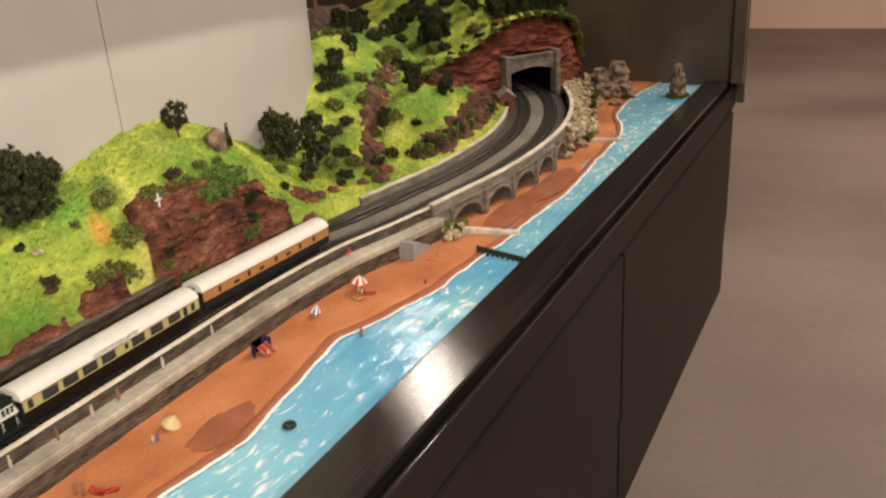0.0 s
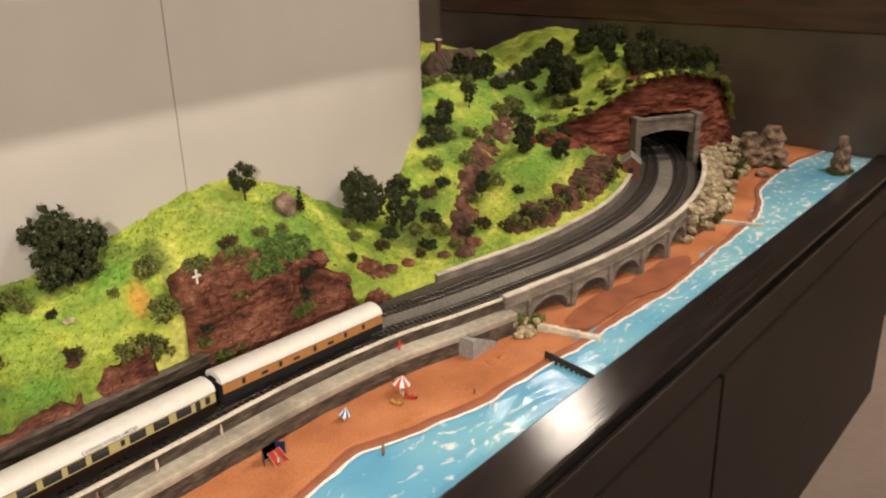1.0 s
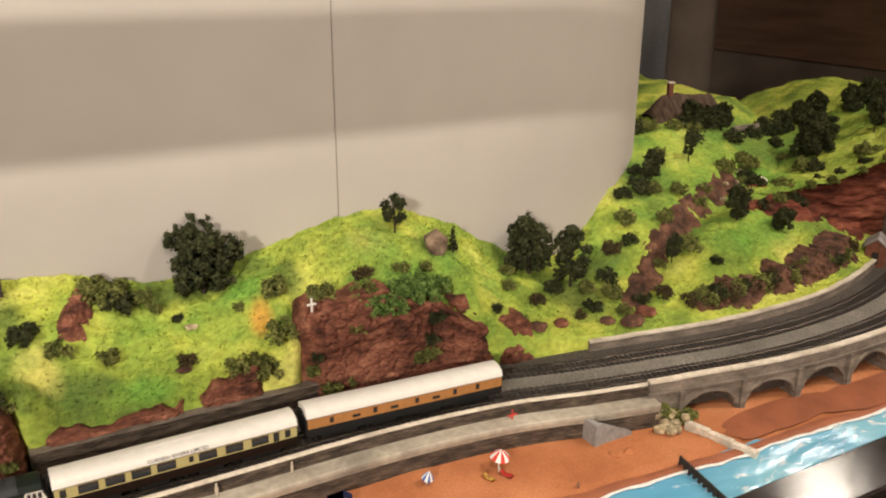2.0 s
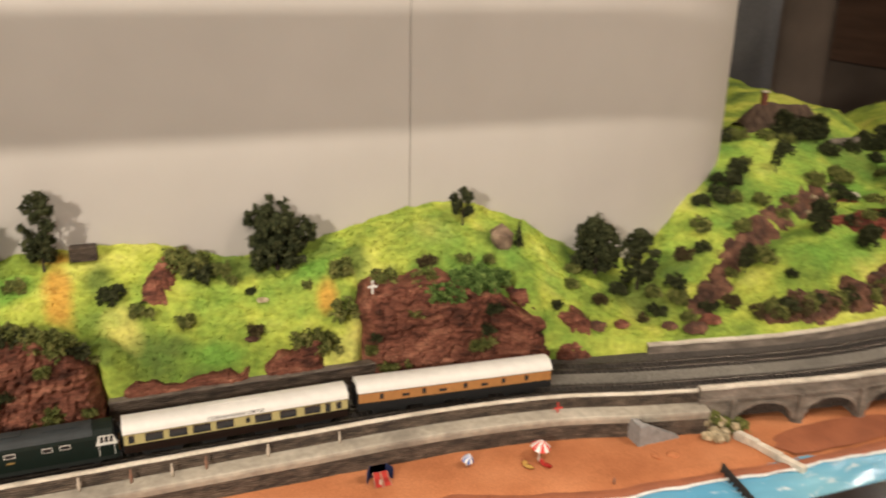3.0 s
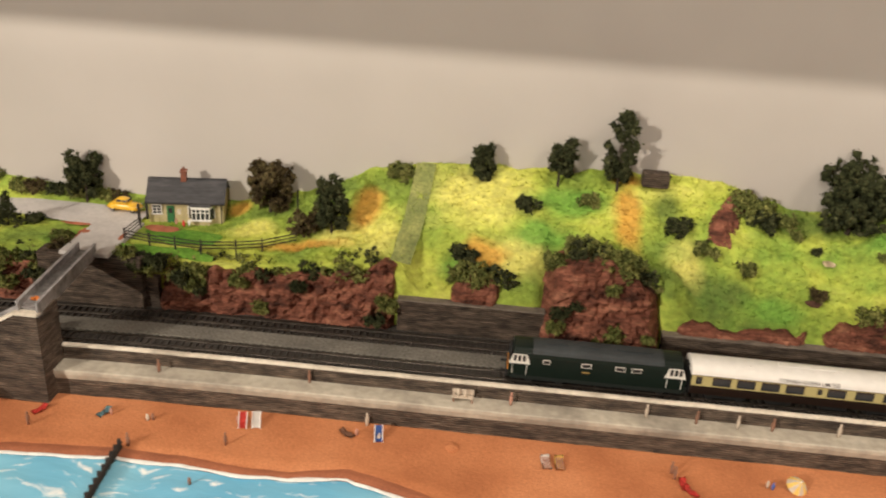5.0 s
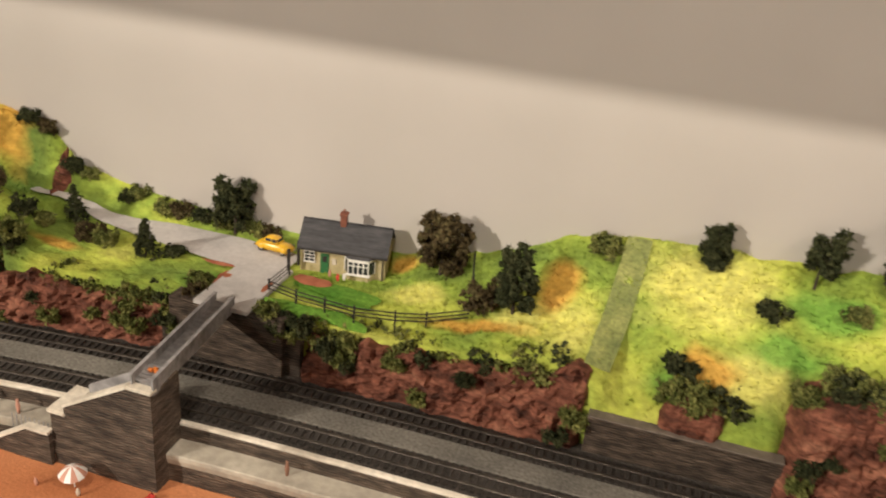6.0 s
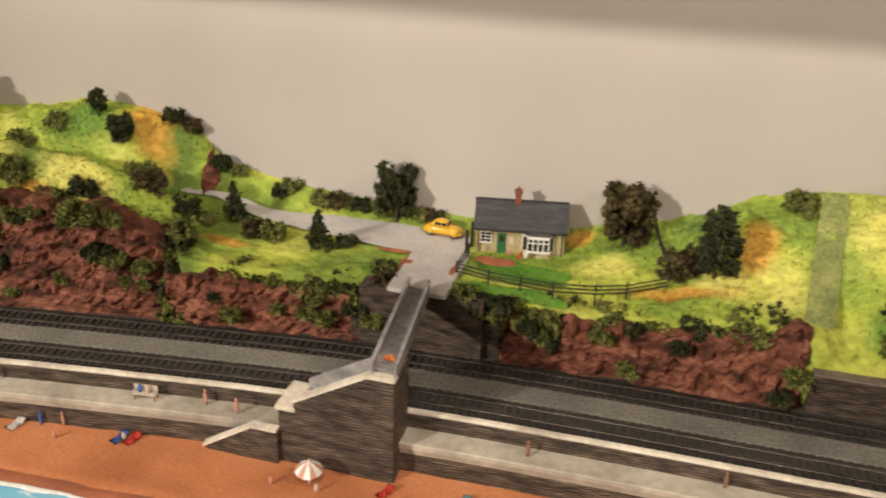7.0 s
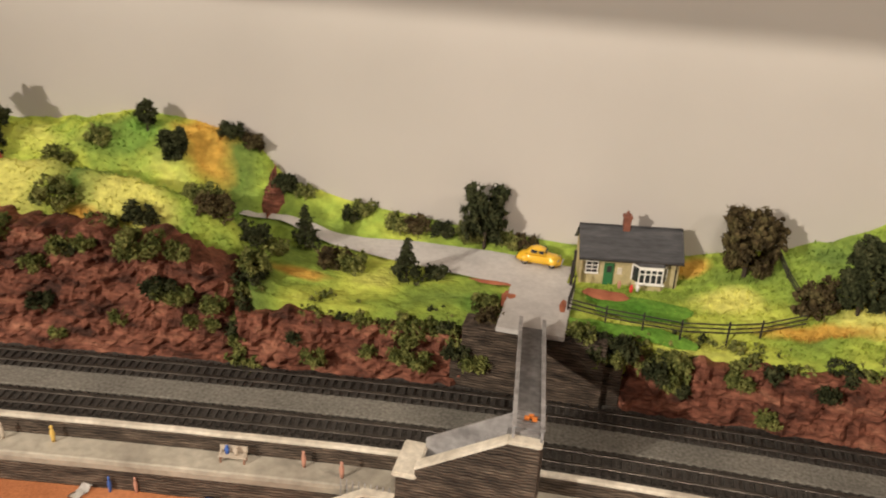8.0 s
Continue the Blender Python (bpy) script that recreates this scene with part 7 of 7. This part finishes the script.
for k, (a, b) in enumerate((((-0.016, -0.008), (-0.010, 0.002)), ((-0.010, 0.002), (0.010, 0.002)), ((0.010, 0.002), (0.016, -0.008)))):
    bm = bmesh.new()
    lo = [bm.verts.new((p[0], p[1], 0)) for p in (a, b)]
    hi = [bm.verts.new((p[0], p[1], 0.017)) for p in (a, b)]
    bm.faces.new((lo[0], lo[1], hi[1], hi[0]))
    bmesh.ops.solidify(bm, geom=bm.faces[:], thickness=0.0006)
    part("panel", bm, NAVY, screen)
    part("post", tube(bmesh.new(), (*a, -0.002), (*a, 0.018), 0.0005, n=5), NAVY, screen)
parasol(0.052, -0.353, RED, WHITE, "red and white striped parasol")
parasol(-0.039, -0.339, BLUE, WHITE, "small blue and white parasol", r=0.0075, h=0.018, tilt=14)
parasol(-0.322, -0.345, YELLOWC, PALE, "pale yellow parasol on the sand", r=0.011, h=0.014, tilt=24)
parasol(-1.190, -0.360, PINK, WHITE, "faded pink and white striped parasol", r=0.0125, h=0.026, tilt=4)
figure(0.048, -0.362, PALE, "pale figurine below the parasol", low=True)
for x, y, m, low in ((-0.999, -0.348, TANP, True), (-1.004, -0.350, PALE, True), (-1.121, -0.378, TANP, False), (-0.910, -0.376, TANP, False), (-0.772, -0.318, PALE, False), (-0.780, -0.336, PINK, True), (-0.755, -0.340, PALE, True),
                     (-0.910, -0.336, PINK, True), (-0.448, -0.344, TANP, False), (-0.346, -0.351, BLUE, True), (-0.351, -0.349, PALE, True), (-0.060, -0.428, TANP, False), (-0.926, -0.436, TANP, True), (-0.150, -0.346, PALE, True),
                     (-1.466, -0.360, BLUE, False), (-1.445, -0.355, PINK, False), (-1.441, -0.374, PINK, True), (-1.379, -0.356, PALE, True), (-1.222, -0.371, PINK, True), (-1.180, -0.368, PALE, True), (-0.039, -0.341, PALE, True),
                     (-1.006, -0.394, TANP, False), (-1.046, -0.346, PINK, True), (0.112, -0.432, TANP, True), (-0.446, -0.352, TANP, False)):
    figure(x, y, m, "tiny painted figurine on the beach", z=0.003 if y > shore(x) else -0.001, low=low, turn=x * 900)
for x, y, m in ((-1.076, -0.066, PINK), (-1.058, -0.067, WHITE), (-1.064, -0.071, RED)):
    figure(x, y, m, "tiny painted figurine on the cottage lawn", z=ground_z(x, y) + 0.004, low=True)
PROM_Z = 0.0362
for x, dy, m in ((-0.619, -0.012, PINK), (-0.841, -0.008, TANP), (-1.007, -0.016, TANP), (-0.473, -0.010, PALE), (-0.377, -0.014, PALE), (-1.562, -0.014, PALE), (-1.520, -0.012, YELLOWC), (-1.309, -0.012, PINK), (-0.27, -0.010, PALE),
                 (-0.185, -0.010, PALE), (-0.34, -0.012, TANP), (-0.42, -0.012, TANP), (-1.275, -0.02, PINK)):
    figure(x, line_y(x, dy), m, "tiny painted figurine on the promenade", z=PROM_Z, turn=x * 700)


def bench(x, dy, mat, label):
    b = tagged(empty("promenade_bench", pose(x, line_y(x, dy), PROM_Z, 0, 0, math.degrees(math.atan2(*TAN[index_at(x)][::-1])))), label, "bench", group="promenade benches")
    part("seat", boxed(-0.0115, 0.0115, -0.0045, 0.0015, 0.0055, 0.0066), PALE, b)
    part("backrest", boxed(-0.0115, 0.0115, 0.0015, 0.0024, 0.0072, 0.0135), PALE, b)
    for s in (-0.0100, 0.0100):
        for y in (-0.0038, 0.0014):
            part("leg", boxed(s - 0.0007, s + 0.0007, y - 0.0006, y + 0.0006, 0.0, 0.0056), TANP, b)
        part("armrest", boxed(s - 0.0007, s + 0.0007, -0.0045, 0.0016, 0.0085, 0.0095), PALE, b)
    for s, m in ((-0.005, mat), (0.003, PALE)):
        figure(x + s, line_y(x, dy - 0.001), m, "tiny painted figurine sitting on the bench", z=PROM_Z + 0.0066, low=True)
    return b


bench(-0.671, -0.013, PALE, "pale wooden promenade bench")
bench(-1.367, -0.013, BLUE, "white promenade bench with a blue seat")
sign = tagged(empty("red_signpost", pose(0.098, line_y(0.098, -0.012), PROM_Z)), "small red lifebelt stand on the promenade", "stand")
part("post", boxed(-0.0007, 0.0007, -0.0007, 0.0007, 0, 0.014), RED, sign)
part("arm", boxed(-0.006, 0.007, -0.0008, 0.0008, 0.005, 0.0068), RED, sign)
ring_float = bmesh.new()
for i in range(20):
    a = 6.2832 * i / 20
    for j in range(8):
        b = 6.2832 * j / 8
        ring_float.verts.new(((0.0058 + 0.0022 * math.cos(b)) * math.cos(a), (0.0058 + 0.0022 * math.cos(b)) * math.sin(a), 0.0022 * math.sin(b)))
ring_float.verts.ensure_lookup_table()
for i in range(20):
    for j in range(8):
        ring_float.faces.new([ring_float.verts[q] for q in (i * 8 + j, i * 8 + (j + 1) % 8, ((i + 1) % 20) * 8 + (j + 1) % 8, ((i + 1) % 20) * 8 + j)])
rf = tagged(mesh_object("swim_ring", ring_float, TYRE, True), "dark rubber ring floating on the sea", "swim ring")
rf.location = (-0.269, -0.466, 0.0022)
for x, y in ((-0.676, -0.340), (0.195, -0.398), (0.215, -0.402)):
    boulder("sandcastle", x, y, 0.003, 0.010, int(x * 99) + 200, SAND, "low mound of orange sand on the beach", 0.45, "sand mounds")
for k in range(3):
    s = tagged(mesh_object("deck_rubble", boxed(-0.002, 0.002, -0.0015, 0.0015, 0, 0.003, bevel=0.0004), plain("orange_paint", (0.6, 0.18, 0.03), 0.7)), "small orange model item on the bridge stairs", "model item")
    s.location = (-1.133 + 0.003 * k, -0.318 + 0.003 * (k % 2), 0.1185)

cable = bpy.data.curves.new("floor_cable", "CURVE")
cable.dimensions, cable.bevel_depth, cable.bevel_resolution = "3D", 0.012, 2
sp = cable.splines.new("NURBS")
spots = [(5.2, -1.35), (5.5, -1.12), (5.9, -1.02), (6.4, -1.06), (6.9, -1.25), (7.3, -1.3)]
sp.points.add(len(spots) - 1)
for pt, (x, y) in zip(sp.points, spots):
    pt.co = (x, y, FLOOR + 0.012, 1)
sp.use_endpoint_u = True
cable_ob = new("floor_cable", cable)
cable.materials.append(TYRE)
tagged(cable_ob, "dark cable lying on the floor", "cable")
